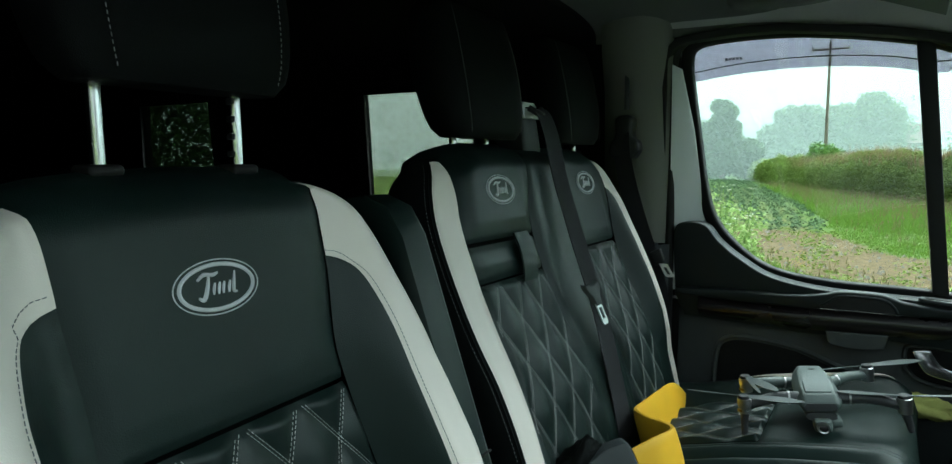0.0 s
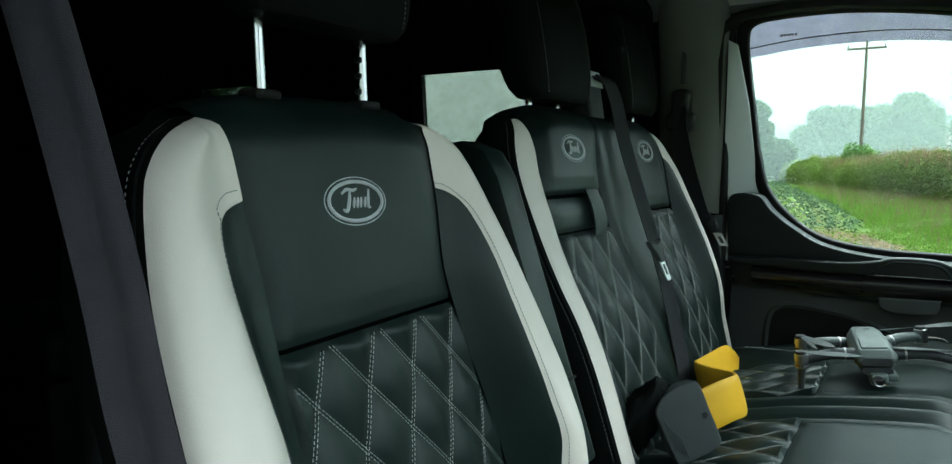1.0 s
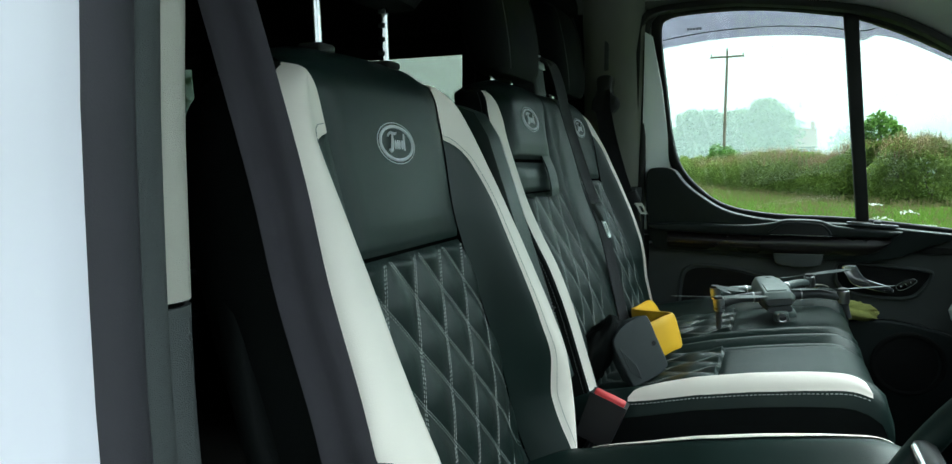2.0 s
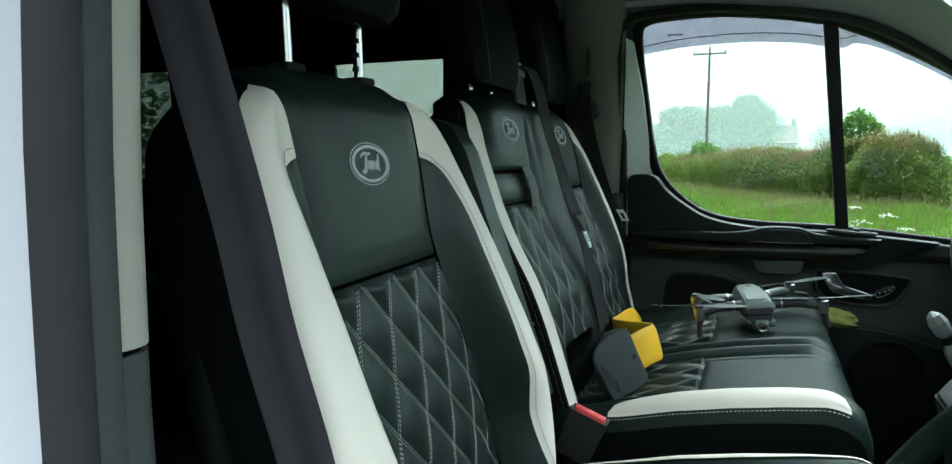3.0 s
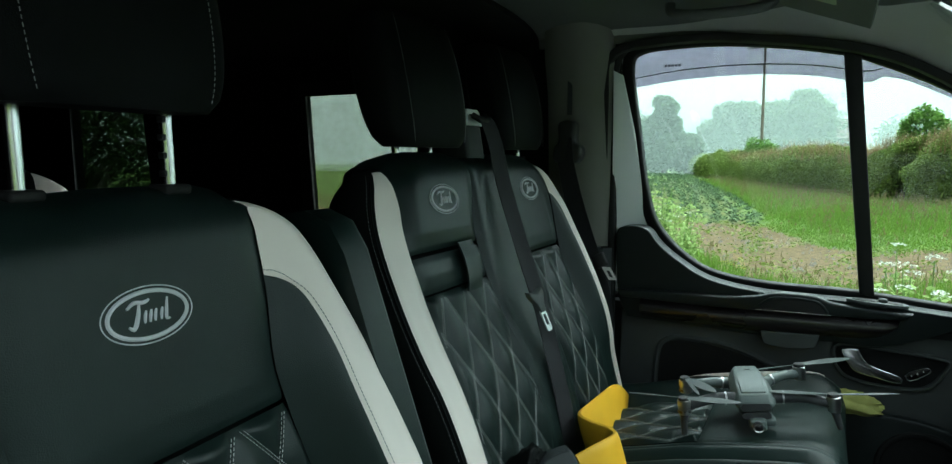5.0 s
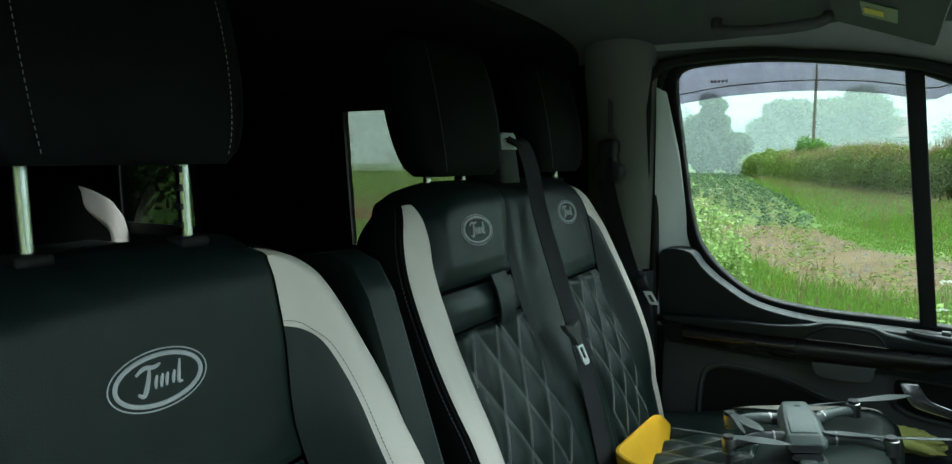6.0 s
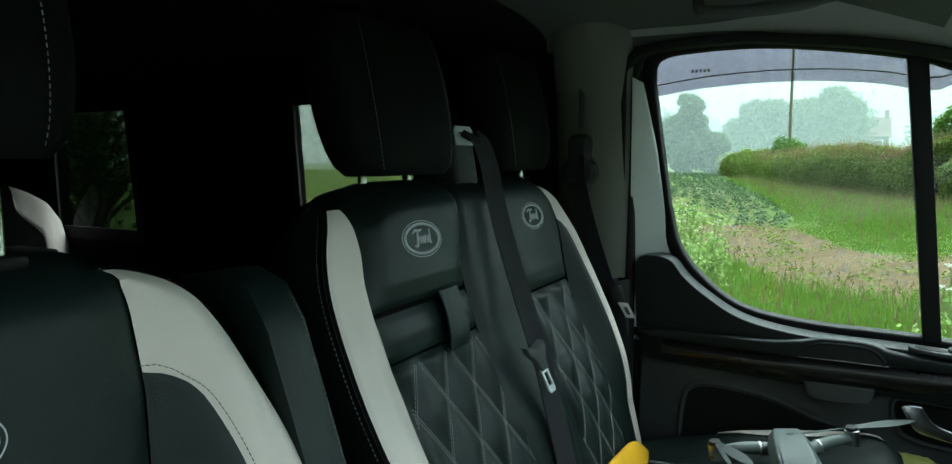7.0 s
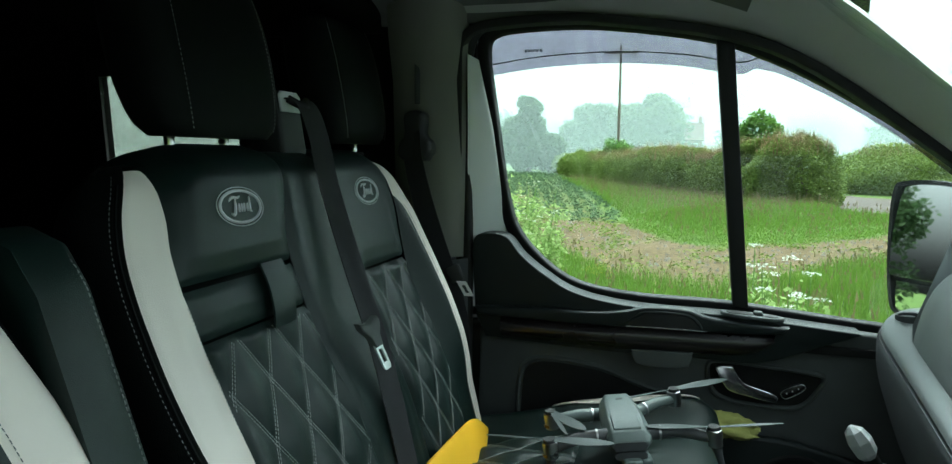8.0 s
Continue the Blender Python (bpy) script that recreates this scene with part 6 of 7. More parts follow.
def drone():
    d = thing("quadcopter_drone", (0.0, 1.39, 1.10), "grey folding quadcopter drone with camera standing on the seat cushion", "drone")
    m = Matrix.Translation((0.002, 1.385, 1.172)) @ Matrix.Diagonal((0.88, 0.88, 0.74, 1)) @ Matrix.Rotation(radians(12), 4, "Z") @ Matrix.Rotation(radians(-7), 4, "Y") @ Matrix.Rotation(radians(3), 4, "X")

    def loft(secs, n=20, p=0.5):
        rows = []
        for y, w, z0, z1 in secs:
            cz, hz = (z0 + z1) / 2, (z1 - z0) / 2
            rows.append([m @ Vector((w * math.copysign(abs(math.cos(a)) ** p, math.cos(a)), y, cz + hz * math.copysign(abs(math.sin(a)) ** p, math.sin(a)))) for a in [2 * math.pi * (k + 0.5) / n for k in range(n)]])
        bm = bmesh.new()
        vs = grid(bm, rows, close_v=True)
        bm.faces.new(vs[0][::-1])
        bm.faces.new(vs[-1])
        bmesh.ops.recalc_face_normals(bm, faces=bm.faces)
        return bm
    def facet(secs):
        """A hull of flat facets: (y, half top, half side, z low, z side, z top)."""
        bm = bmesh.new()
        rows = [[m @ Vector(p) for p in ((-tw, y, z1), (tw, y, z1), (w, y, zs + 0.006), (w, y, zs - 0.004), (0.72 * w, y, z0), (-0.72 * w, y, z0), (-w, y, zs - 0.004), (-w, y, zs + 0.006))] for y, tw, w, z0, zs, z1 in secs]
        vs = grid(bm, rows, close_v=True)
        bm.faces.new(vs[0][::-1])
        bm.faces.new(vs[-1])
        bmesh.ops.recalc_face_normals(bm, faces=bm.faces)
        bmesh.ops.bevel(bm, geom=[e for e in bm.edges if len(e.link_faces) == 2 and e.calc_face_angle(0) > 0.25], offset=0.0022, segments=2, affect="EDGES", profile=0.5)
        return bm
    hull = part("body", facet([(-0.086, 0.026, 0.033, -0.012, 0.000, 0.008), (-0.074, 0.029, 0.040, -0.020, 0.004, 0.024), (-0.030, 0.030, 0.042, -0.022, 0.006, 0.035), (0.035, 0.027, 0.040, -0.022, 0.006, 0.037), (0.082, 0.022, 0.034, -0.018, 0.006, 0.033), (0.102, 0.018, 0.026, -0.010, 0.006, 0.022)]), DRONE_GREY, d, "matt grey drone body with chamfered top")
    part("top_lid", facet([(-0.068, 0.022, 0.024, 0.020, 0.024, 0.0285), (-0.030, 0.023, 0.025, 0.026, 0.031, 0.0375), (0.030, 0.021, 0.023, 0.026, 0.031, 0.0395), (0.078, 0.017, 0.019, 0.024, 0.029, 0.0355)]), DRONE_GREY, hull, "smooth grey battery lid")
    part("lid_mark", box((0.012, 0.006, 0.001), (0, 0, 0), 0, 1, m @ Matrix.Translation((0.002, 0.045, 0.0395))), DRONE_DARK, hull)
    part("belly", loft([(-0.085, 0.028, -0.034, -0.016), (0.0, 0.032, -0.040, -0.016), (0.08, 0.028, -0.036, -0.014)], 18, 0.5), DRONE_DARK, d, "dark drone belly")
    for sx in (-1, 1):
        part("front_sensor", lathe([(0.0, 0.003), (0.006, 0.002), (0.008, 0.0), (0.008, -0.006)], 16, m @ Matrix.Translation((0.023 * sx, -0.084, -0.002)) @ Matrix.Rotation(radians(90), 4, "X")), PIANO, hull, "black front sensor")
    part("front_face", slab([(-0.026, -0.011), (0.026, -0.011), (0.030, -0.001), (0.025, 0.007), (-0.025, 0.007), (-0.030, -0.001)], 0.002, lambda a, b, dd: m @ Vector((a, -0.0855 - dd, b))), DRONE_DARK, hull, "dark front face with sensors")
    # gimbal camera
    gim = part("gimbal_yoke", merged(tube([m @ Vector(p) for p in ((0.0, -0.064, -0.020), (0.024, -0.072, -0.026), (0.030, -0.080, -0.042))], 0.007, 8), box((0.020, 0.020, 0.018), (0, 0, 0), 0.004, 2, m @ Matrix.Translation((0.026, -0.078, -0.042)))), DRONE_GREY, d, "grey camera gimbal yoke")
    part("camera_block", box((0.034, 0.030, 0.030), (0, 0, 0), 0.007, 3, m @ Matrix.Translation((0.0, -0.084, -0.044))), DRONE_GREY, gim, "grey camera block")
    part("camera_lens", lathe([(0.0, 0.006), (0.008, 0.006), (0.011, 0.008), (0.012, 0.0), (0.012, -0.012)], 20, m @ Matrix.Translation((-0.001, -0.102, -0.044)) @ Matrix.Rotation(radians(90), 4, "X")), BRUSHED, gim, "satin lens ring")
    part("lens_glass", lathe([(0.0, 0.002), (0.005, 0.0015), (0.008, 0.0)], 18, m @ Matrix.Translation((-0.001, -0.1085, -0.044)) @ Matrix.Rotation(radians(90), 4, "X")), PIANO, gim)
    # arms, motors, propellers
    THIN = (165, -5, 200, 282)
    spots = [(-0.140, -0.078, True, (-20, 165), True), (0.148, -0.072, True, (172, -5), False), (0.118, 0.108, False, (200, 12), False), (-0.132, 0.040, False, (300, 282), True)]
    for sx, sy, fr, blades, gold in spots:
        side = math.copysign(1, sx)
        root = Vector((0.036 * side, -0.055 if fr else 0.060, 0.008 if fr else -0.004))
        tip = Vector((sx, sy, -0.004 if fr else -0.002))
        mid_ = root.lerp(tip, 0.5) + Vector((0, 0.006 if fr else 0, 0.006))
        path = spline([m @ root, m @ mid_, m @ tip], 6)
        arm = part("arm", tube(path, [0.0112 - 0.003 * i / (len(path) - 1) for i in range(len(path))], 10), DRONE_DARK if fr else DRONE_GREY, d, "folding drone arm")
        part("arm_band", tube([path[2], path[2].lerp(path[3], 0.4)], 0.0119, 10), BRUSHED, arm)
        base = m @ Matrix.Translation(tip)
        part("motor", lathe([(0.0, 0.022), (0.010, 0.022), (0.0135, 0.019), (0.014, 0.004), (0.0125, -0.004), (0.0125, -0.016), (0.0, -0.018)], 20, base), BRUSHED, arm, "silver motor can")
        if gold:
            part("motor_band", sheet([[base @ Vector((0.0146 * math.cos(radians(q)), 0.0146 * math.sin(radians(q)), z_)) for z_ in (-0.004, -0.0065, -0.010)] for q in range(190, 246, 11)], -0.0008), GOLD, arm, "dull gold strip on the motor mount")
        part("motor_cap", lathe([(0.0, 0.027), (0.010, 0.027), (0.0115, 0.022), (0.0115, 0.019)], 18, base), BLACK_PLASTIC, arm)
        if fr:
            part("leg", tube([base @ Vector((0, 0, -0.012)), base @ Vector((0.004 * side, 0.002, -0.034)), base @ Vector((0.008 * side, 0.0, -0.088 if sx < 0 else -0.062))], [0.008, 0.0065, 0.005], 8), DRONE_DARK, arm, "slim landing leg")
        for b in blades:
            q = radians(b)
            ux, uy = math.cos(q), math.sin(q)
            rows = []
            for i in range(13):
                t = i / 12
                r = 0.008 + 0.108 * t
                ch = (0.0036 if b in THIN else 0.0118) * (math.sin(math.pi * min(1, 0.10 + 0.88 * t ** 1.5)) ** 0.7) + 0.0008
                tw = 0.25 * (1 - t)
                rows.append([base @ Vector((ux * r - uy * ch * s, uy * r + ux * ch * s, 0.0245 + ch * tw * s + 0.003 * t)) for s in (-0.9, 0, 1.0)])
            part("propeller_blade", sheet(rows, 0.0009), BLADE_GREY, arm, "thin propeller blade")


def cloth():
    c = thing("dusting_cloth", (0.185, 1.60, 1.08), "crumpled yellow green cloth in the door pocket", "cloth")
    rows = []
    for i in range(25):
        th = math.pi * i / 24
        row = []
        for j in range(40):
            ph = 2 * math.pi * j / 40
            v = Vector((math.sin(th) * math.cos(ph), math.sin(th) * math.sin(ph), math.cos(th)))
            fold = 1 + 0.30 * noise.noise(v * 1.7 + Vector((3, 1, 0))) + 0.26 * (abs(noise.noise(v * 3.1 + Vector((0, 7, 2)))) - 0.25) + 0.08 * noise.noise(v * 9)
            row.append(Vector((0.172 + 0.070 * v.x * fold, 1.608 + 0.026 * v.y * fold, 1.106 + 0.024 * v.z * fold - 0.006 * v.x)))
        rows.append(row)
    bm = bmesh.new()
    grid(bm, rows, close_v=True)
    bmesh.ops.remove_doubles(bm, verts=bm.verts, dist=1e-5)
    bmesh.ops.recalc_face_normals(bm, faces=bm.faces)
    part("folds", bm, CLOTH, c)


def spray_bottle():
    b = thing("spray_bottle", (0.44, 1.56, 0.99), "clear plastic bottle of pink cleaner leaning in the door pocket", "bottle")
    m = Matrix.Translation((0.440, 1.560, 1.050)) @ Matrix.Rotation(radians(-32), 4, "Y") @ Matrix.Diagonal((0.8, 0.8, 0.8, 1))
    part("bottle_body", lathe([(0.0, -0.075), (0.028, -0.073), (0.032, -0.060), (0.032, -0.01)], 20, m), PINK, b, "pink liquid in the bottle")
    part("bottle_shoulder", lathe([(0.032, -0.01), (0.0315, 0.015), (0.024, 0.034), (0.014, 0.042)], 20, m), CLEAR_PLASTIC, b, "milky plastic shoulder")
    part("collar", lathe([(0.014, 0.040), (0.017, 0.042), (0.017, 0.062), (0.012, 0.064)], 20, m), BLACK_PLASTIC, b, "black collar")
    cap = lathe([(0.014, 0.062), (0.024, 0.075), (0.027, 0.105), (0.020, 0.130), (0.006, 0.142), (0.0, 0.143)], 7, m)
    part("cap", cap, CLEAR_PLASTIC, b, "faceted clear plastic cap", smooth=False)


driver_belt()
middle_belt()
outer_belt()
buckle("belt_buckle", (-0.222, 0.762, 1.094), 20)
buckle("belt_buckle", (-0.245, 0.690, 1.016), 20)
wheel_lock()
black_bag()
drone()
cloth()
spray_bottle()

# ---- outside ----
rng = random.Random(7)


def leaves(name, spots, size, material, parent=None, label="", flat=0.0):
    """Many small leaves, each its own tilted blade: spots are (x, y, z)."""
    verts, faces = [], []
    for x, y, z in spots:
        s = size * rng.uniform(0.6, 1.35)
        a, t = rng.uniform(0, 2 * math.pi), rng.uniform(-1, 1) * (1 - flat)
        u = Vector((math.cos(a), math.sin(a), t)).normalized()
        w = u.cross(Vector((rng.uniform(-1, 1), rng.uniform(-1, 1), rng.uniform(0.2, 1)))).normalized()
        c = Vector((x, y, z))
        k = len(verts)
        verts += [c - u * s, c - w * s * 0.55 + u * s * 0.1, c + u * s, c + w * s * 0.55 + u * s * 0.1]
        faces.append((k, k + 1, k + 2, k + 3))
    return raw(name, verts, faces, material, parent, label)


NEAR_EDGE = [(-3.2, 14.6), (-1.87, 12.9), (-1.4, 11.4), (-0.75, 10.0), (-0.04, 9.1), (0.55, 8.9), (1.74, 10.2), (2.95, 12.2), (3.66, 13.4), (6.0, 15.4), (12.0, 17.0)]
FAR_EDGE = [(-3.2, 18.4), (-1.2, 18.0), (-0.83, 17.2), (-0.25, 15.3), (0.3, 14.0), (1.02, 13.5), (2.29, 14.4), (4.53, 16.9), (7.0, 18.2), (12.0, 19.0)]


def bare(x, y):
    """How bare the earth lies: 1 in the middle of the worn strip, 0.6 between the crop rows, 0 under grass."""
    d = min(y - line_at(NEAR_EDGE, x), line_at(FAR_EDGE, x) - y) + 0.5 * noise.noise(Vector((x * 0.9, y * 0.6, 4)))
    strip = smoothstep(-0.7, 0.9, d)
    if y > 16.5 and x < crop_line(y):
        strip = max(strip, 0.40 * smoothstep(0.0, 0.5, crop_line(y) - x) * smoothstep(70, 40, y))
    return strip


def ground():
    xs = [-600, -200, -80, -40, -25] + [-18 + 0.3 * k for k in range(104)] + [16, 25, 40, 80, 200, 600]
    ys = [-300, -60, -20, -5, 0, 2.2, 3, 5, 7] + [8 + 0.2 * k for k in range(60)] + [20 + 0.8 * k for k in range(50)] + [62, 70, 90, 120, 180, 300, 700]
    rows, mask = [], []
    for x in xs:
        rows.append([Vector((x, y, 0.03 * noise.noise(Vector((x * 0.3, y * 0.3, 0))) + 0.015 * noise.noise(Vector((x * 2.1, y * 2.1, 9))))) for y in ys])
        mask += [bare(x, y) if 7 <= y <= 62 and -18 <= x <= 16 else 0.0 for y in ys]
    g = part("ground", sheet(rows), FIELD)
    at = g.data.attributes.new("bare", "FLOAT", "POINT")
    at.data.foreach_set("value", mask)
    tagged(g, "green meadow and field with a strip of bare stony earth", "ground", kind="structure")

    def band(name, near, far, z, material, label, cat):
        """A strip of road between two slightly uneven edges."""
        na, fa = spline([(p, q, 0) for p, q in near], 10), spline([(p, q, 0) for p, q in far], 10)
        rows_ = []
        for k in range(91):
            i, j = min(len(na) - 1, round(k * (len(na) - 1) / 90)), min(len(fa) - 1, round(k * (len(fa) - 1) / 90))
            p, q = na[i], fa[j]
            p = p + Vector((0, 0.35 * noise.noise(p * 0.9), 0))
            q = q + Vector((0, 0.35 * noise.noise(q * 0.9 + Vector((5, 0, 0))), 0))
            rows_.append([p.lerp(q, m_ / 8) + Vector((0, 0, z + 0.012 * noise.noise(p.lerp(q, m_ / 8) * 1.7))) for m_ in range(9)])
        tagged(part(name, sheet(rows_), material), label, cat, kind="structure")
    band("lane", [(-60, -6.2), (-20, -6.2), (20, -6.2), (60, -6.2)], [(-60, 1.5), (-20, 1.5), (20, 1.5), (60, 1.5)], 0.05, LANE, "grey asphalt lane under the van", "road")
    band("road", [(5.0, 27.0), (5.4, 24.6), (6.3, 22.0), (12, 18.6), (40, 12)], [(6.6, 36), (7.4, 33.6), (8.9, 31.0), (16, 27.0), (40, 20)], 0.05, ROAD, "pale narrow road beyond the hedge", "road")


def crop_line(y):
    """Where the crop ends and the grass strip along the hedge begins."""
    return line_at([(17, -1.0), (20, -1.2), (28.7, -2.7), (44.4, -6.1), (95, -17)], y)


def verge():
    """Tall grass beside the van, short grass at the worn strip and long seeding grass under the hedge."""
    verts, faces, dv, df = [], [], [], []
    def blade(v, f_, x, y, h, w, lean):
        a = rng.uniform(0, 2 * math.pi)
        ux, uy = math.cos(a) * w, math.sin(a) * w
        b = rng.uniform(0, 2 * math.pi)
        lx, ly = math.cos(b) * lean * h, math.sin(b) * lean * h
        k = len(v)
        v += [(x - ux, y - uy, 0), (x + ux, y + uy, 0), (x + ux * 0.7 + lx * 0.35, y + uy * 0.7 + ly * 0.35, h * 0.6), (x - ux * 0.7 + lx * 0.35, y - uy * 0.7 + ly * 0.35, h * 0.6), (x + lx, y + ly, h)]
        f_ += [(k, k + 1, k + 2, k + 3), (k + 3, k + 2, k + 4)]

    def seed_stalk(x, y, h):
        """A thin stalk with a loose brownish plume."""
        lx, ly = rng.gauss(0, 0.10) * h, rng.gauss(0, 0.10) * h
        k = len(dv)
        w = 0.0016 + 0.0002 * y
        dv.extend([(x - w, y, 0), (x + w, y, 0), (x + lx, y + ly, h)])
        df.append((k, k + 1, k + 2))
        for q in range(5):
            f_ = 0.76 + 0.06 * q
            px, py, pz = x + lx * f_, y + ly * f_, h * f_
            b = rng.uniform(0, 2 * math.pi)
            r = (0.016 + 0.0005 * y) * (1.2 - f_) * 3
            k = len(dv)
            dv.extend([(px, py, pz), (px + r * math.cos(b), py + r * math.sin(b), pz + 0.012), (px + 0.3 * r * math.cos(b), py + 0.3 * r * math.sin(b), pz + 0.05)])
            df.append((k, k + 1, k + 2))
    for _ in range(60000):
        y = 2.5 + 9.5 * rng.random() ** 1.25
        x = rng.uniform(-0.55 * y - 1.0, 0.42 * y + 0.6)
        b_ = bare(x, y)
        if rng.random() < b_ * 1.15 - 0.05:
            continue
        tall = 0.26 + 0.20 * noise.noise(Vector((x * 0.7, y * 0.7, 3))) + 0.38 * smoothstep(6.0, 3.2, y)
        h = max(0.10, tall) * rng.uniform(0.5, 1.2) * (1 - 0.65 * b_)
        blade(verts, faces, x, y, h, 0.0022 + 0.0004 * y, rng.uniform(0.1, 0.6))
        if rng.random() < 0.022:
            seed_stalk(x, y, h * 1.25 + 0.10)
    for _ in range(120000):
        y = 11.0 + 38 * rng.random() ** 1.5
        x = rng.uniform(-0.16 * y, 0.36 * y)
        b_ = bare(x, y)
        if (y > 17 and x < crop_line(y) + 0.25 * noise.noise(Vector((x, y, 6)))) or (x > 5.0 and y > 22.5 - 0.45 * (x - 6)) or rng.random() < b_ * 1.25 - 0.08:
            continue
        past = y - line_at(FAR_EDGE, x)
        h = (0.05 + 0.22 * smoothstep(1.5, 7.0, past)) * rng.uniform(0.5, 1.3) * (1 - 0.5 * b_)
        blade(verts, faces, x, y, h, 0.004 + 0.0004 * y, rng.uniform(0.15, 0.7))
        if rng.random() < 0.07 * smoothstep(2.0, 8.0, past) + 0.01:
            seed_stalk(x, y, h + 0.16)
    g = raw("verge_grass", verts, faces, GRASS)
    tagged(g, "tall green verge grass beside the van", "grass", kind="stuff")
    g = raw("seeding_grass", dv, df, DRY_GRASS)
    tagged(g, "straw coloured seeding grass stalks", "grass", kind="stuff")
    # low weeds creeping over the bare earth
    weed = []
    for _ in range(520):
        x, y = rng.uniform(-3.5, 7), rng.uniform(9, 18)
        if not 0.25 < bare(x, y) or rng.random() < 0.5 * bare(x, y):
            continue
        r = rng.uniform(0.05, 0.16)
        weed += [(x + rng.gauss(0, r), y + rng.gauss(0, r), rng.uniform(0.02, 0.09)) for _k in range(26)]
    tagged(leaves("creeping_weeds", weed, 0.03, HEDGE_LEAF, flat=0.5), "low green weeds on the bare earth", "weeds", kind="stuff")


def stones():
    """Pale pebbles scattered on the bare earth."""
    verts, faces = [], []
    for _ in range(1500):
        x, y = rng.uniform(-2.4, 7), rng.uniform(9.2, 17.5)
        if bare(x, y) < 0.5:
            continue
        r = rng.choice((0.010, 0.014, 0.018, 0.024, 0.035)) * rng.uniform(0.8, 1.3)
        k = len(verts)
        verts += [(x - r, y, 0.0), (x, y - r * 0.8, 0.0), (x + r, y, 0.0), (x, y + r * 0.8, 0.0), (x + 0.2 * r, y, 0.02 + r * 0.7)]
        faces += [(k, k + 1, k + 4), (k + 1, k + 2, k + 4), (k + 2, k + 3, k + 4), (k + 3, k, k + 4)]
    tagged(raw("pebbles", verts, faces, PEBBLE), "pale pebbles on the bare earth", "stones", kind="stuff")


def crop():
    """Cabbage-like plants in rows that follow the edge of the field, with gaps."""
    spots = []
    for r in range(40):
        for k in range(100):
            y = 17.4 + k * 0.52 + rng.uniform(-0.12, 0.12)
            x = crop_line(y) - 0.25 - r * 0.46 + rng.uniform(-0.09, 0.09)
            if x < -0.2 * y - 3.0 or (y < 19 and x < -2.6) or noise.noise(Vector((x * 0.5, y * 0.35, 2))) < -0.22:
                continue
            w = rng.uniform(0.07, 0.13)
            for _ in range(20):
                spots.append((x + rng.gauss(0, w), y + rng.gauss(0, w), 0.03 + 0.17 * rng.random()))
    o = leaves("field_crop", spots, 0.046, CROP, flat=0.4)
    tagged(o, "rows of blue green leafy crop in the field", "crop", kind="stuff")


def umbel_plant(x, y, h, heads, spread):
    """A white flowering umbel plant: stems, feathery leaves, flat flower heads."""
    p = thing("cow_parsley", (x, y, 0), "white flowering cow parsley in the verge", "wild flower", "verge flowers")
    stems, flowers, lv = [], [], []
    for i in range(heads):
        a = rng.uniform(0, 2 * math.pi)
        r = spread * math.sqrt(rng.random())
        top = Vector((x + r * math.cos(a), y + r * math.sin(a), h * rng.uniform(0.72, 1.0)))
        base = Vector((x + 0.2 * r * math.cos(a), y + 0.2 * r * math.sin(a), 0.0))
        stems.append(tube(spline([base, base.lerp(top, 0.55) + Vector((0, 0, 0.05)), top], 3), [0.004, 0.0035, 0.003, 0.0028, 0.0025, 0.0022, 0.002], 5))
        R = rng.uniform(0.026, 0.044) * (1.0 if heads < 15 else 0.75)
        for u in range(9 if heads < 15 else 6):
            q, rr = 2.4 * u + rng.uniform(-0.3, 0.3), R * math.sqrt((u + 0.4) / 11)
            ux, uy, uz = top.x + rr * math.cos(q), top.y + rr * math.sin(q), top.z + 0.018 - 7 * rr * rr
            for k in range(6 if heads < 15 else 2):
                flowers.append((ux + rng.gauss(0, 0.0038), uy + rng.gauss(0, 0.0038), uz + rng.uniform(-0.003, 0.003)))
        for k in range(420 if heads > 15 else (200 if spread < 0.12 else 70)):
            q = rng.random() ** 0.7
            c = base.lerp(top, 0.15 + 0.78 * q)
            lv.append((c.x + rng.gauss(0, 0.045), c.y + rng.gauss(0, 0.045), c.z + rng.gauss(0, 0.02)))
    part("stems", merged(*stems), STEM, p)
    leaves("flower_heads", flowers, 0.0040, PETAL, p, "white flower heads", flat=0.5)
    leaves("leaves", lv, 0.014, PALE_LEAF, p)


def dock_plant(x, y, h):
    """An upright leafy weed with a reddish seed head."""
    p = thing("dock_plant", (x, y, 0), "tall yellow green dock plant at the field edge", "weed")
    stems, lv, seed = [], [], []
    for _ in range(5):
        top = Vector((x + rng.uniform(-0.14, 0.14), y + rng.uniform(-0.1, 0.1), h * rng.uniform(0.75, 1.0)))
        base = Vector((x + rng.uniform(-0.04, 0.04), y, 0))
        stems.append(tube([base, base.lerp(top, 0.5), top], [0.007, 0.005, 0.003], 5))
        for _k in range(34):
            q = rng.random()
            c = base.lerp(top, q)
            w = 0.07 * (1 - q) + 0.02
            lv.append((c.x + rng.gauss(0, w), c.y + rng.gauss(0, w), max(0.03, c.z + rng.gauss(0, 0.03))))
        for _k in range(20):
            c = base.lerp(top, rng.uniform(0.7, 1.0))
            seed.append((c.x + rng.gauss(0, 0.015), c.y + rng.gauss(0, 0.015), c.z))
    part("stems", merged(*stems), STEM, p)
    leaves("leaves", lv, 0.038, HEDGE_LEAF, p)
    leaves("seed_heads", seed, 0.014, HEDGE_TIP, p, "reddish seed heads")


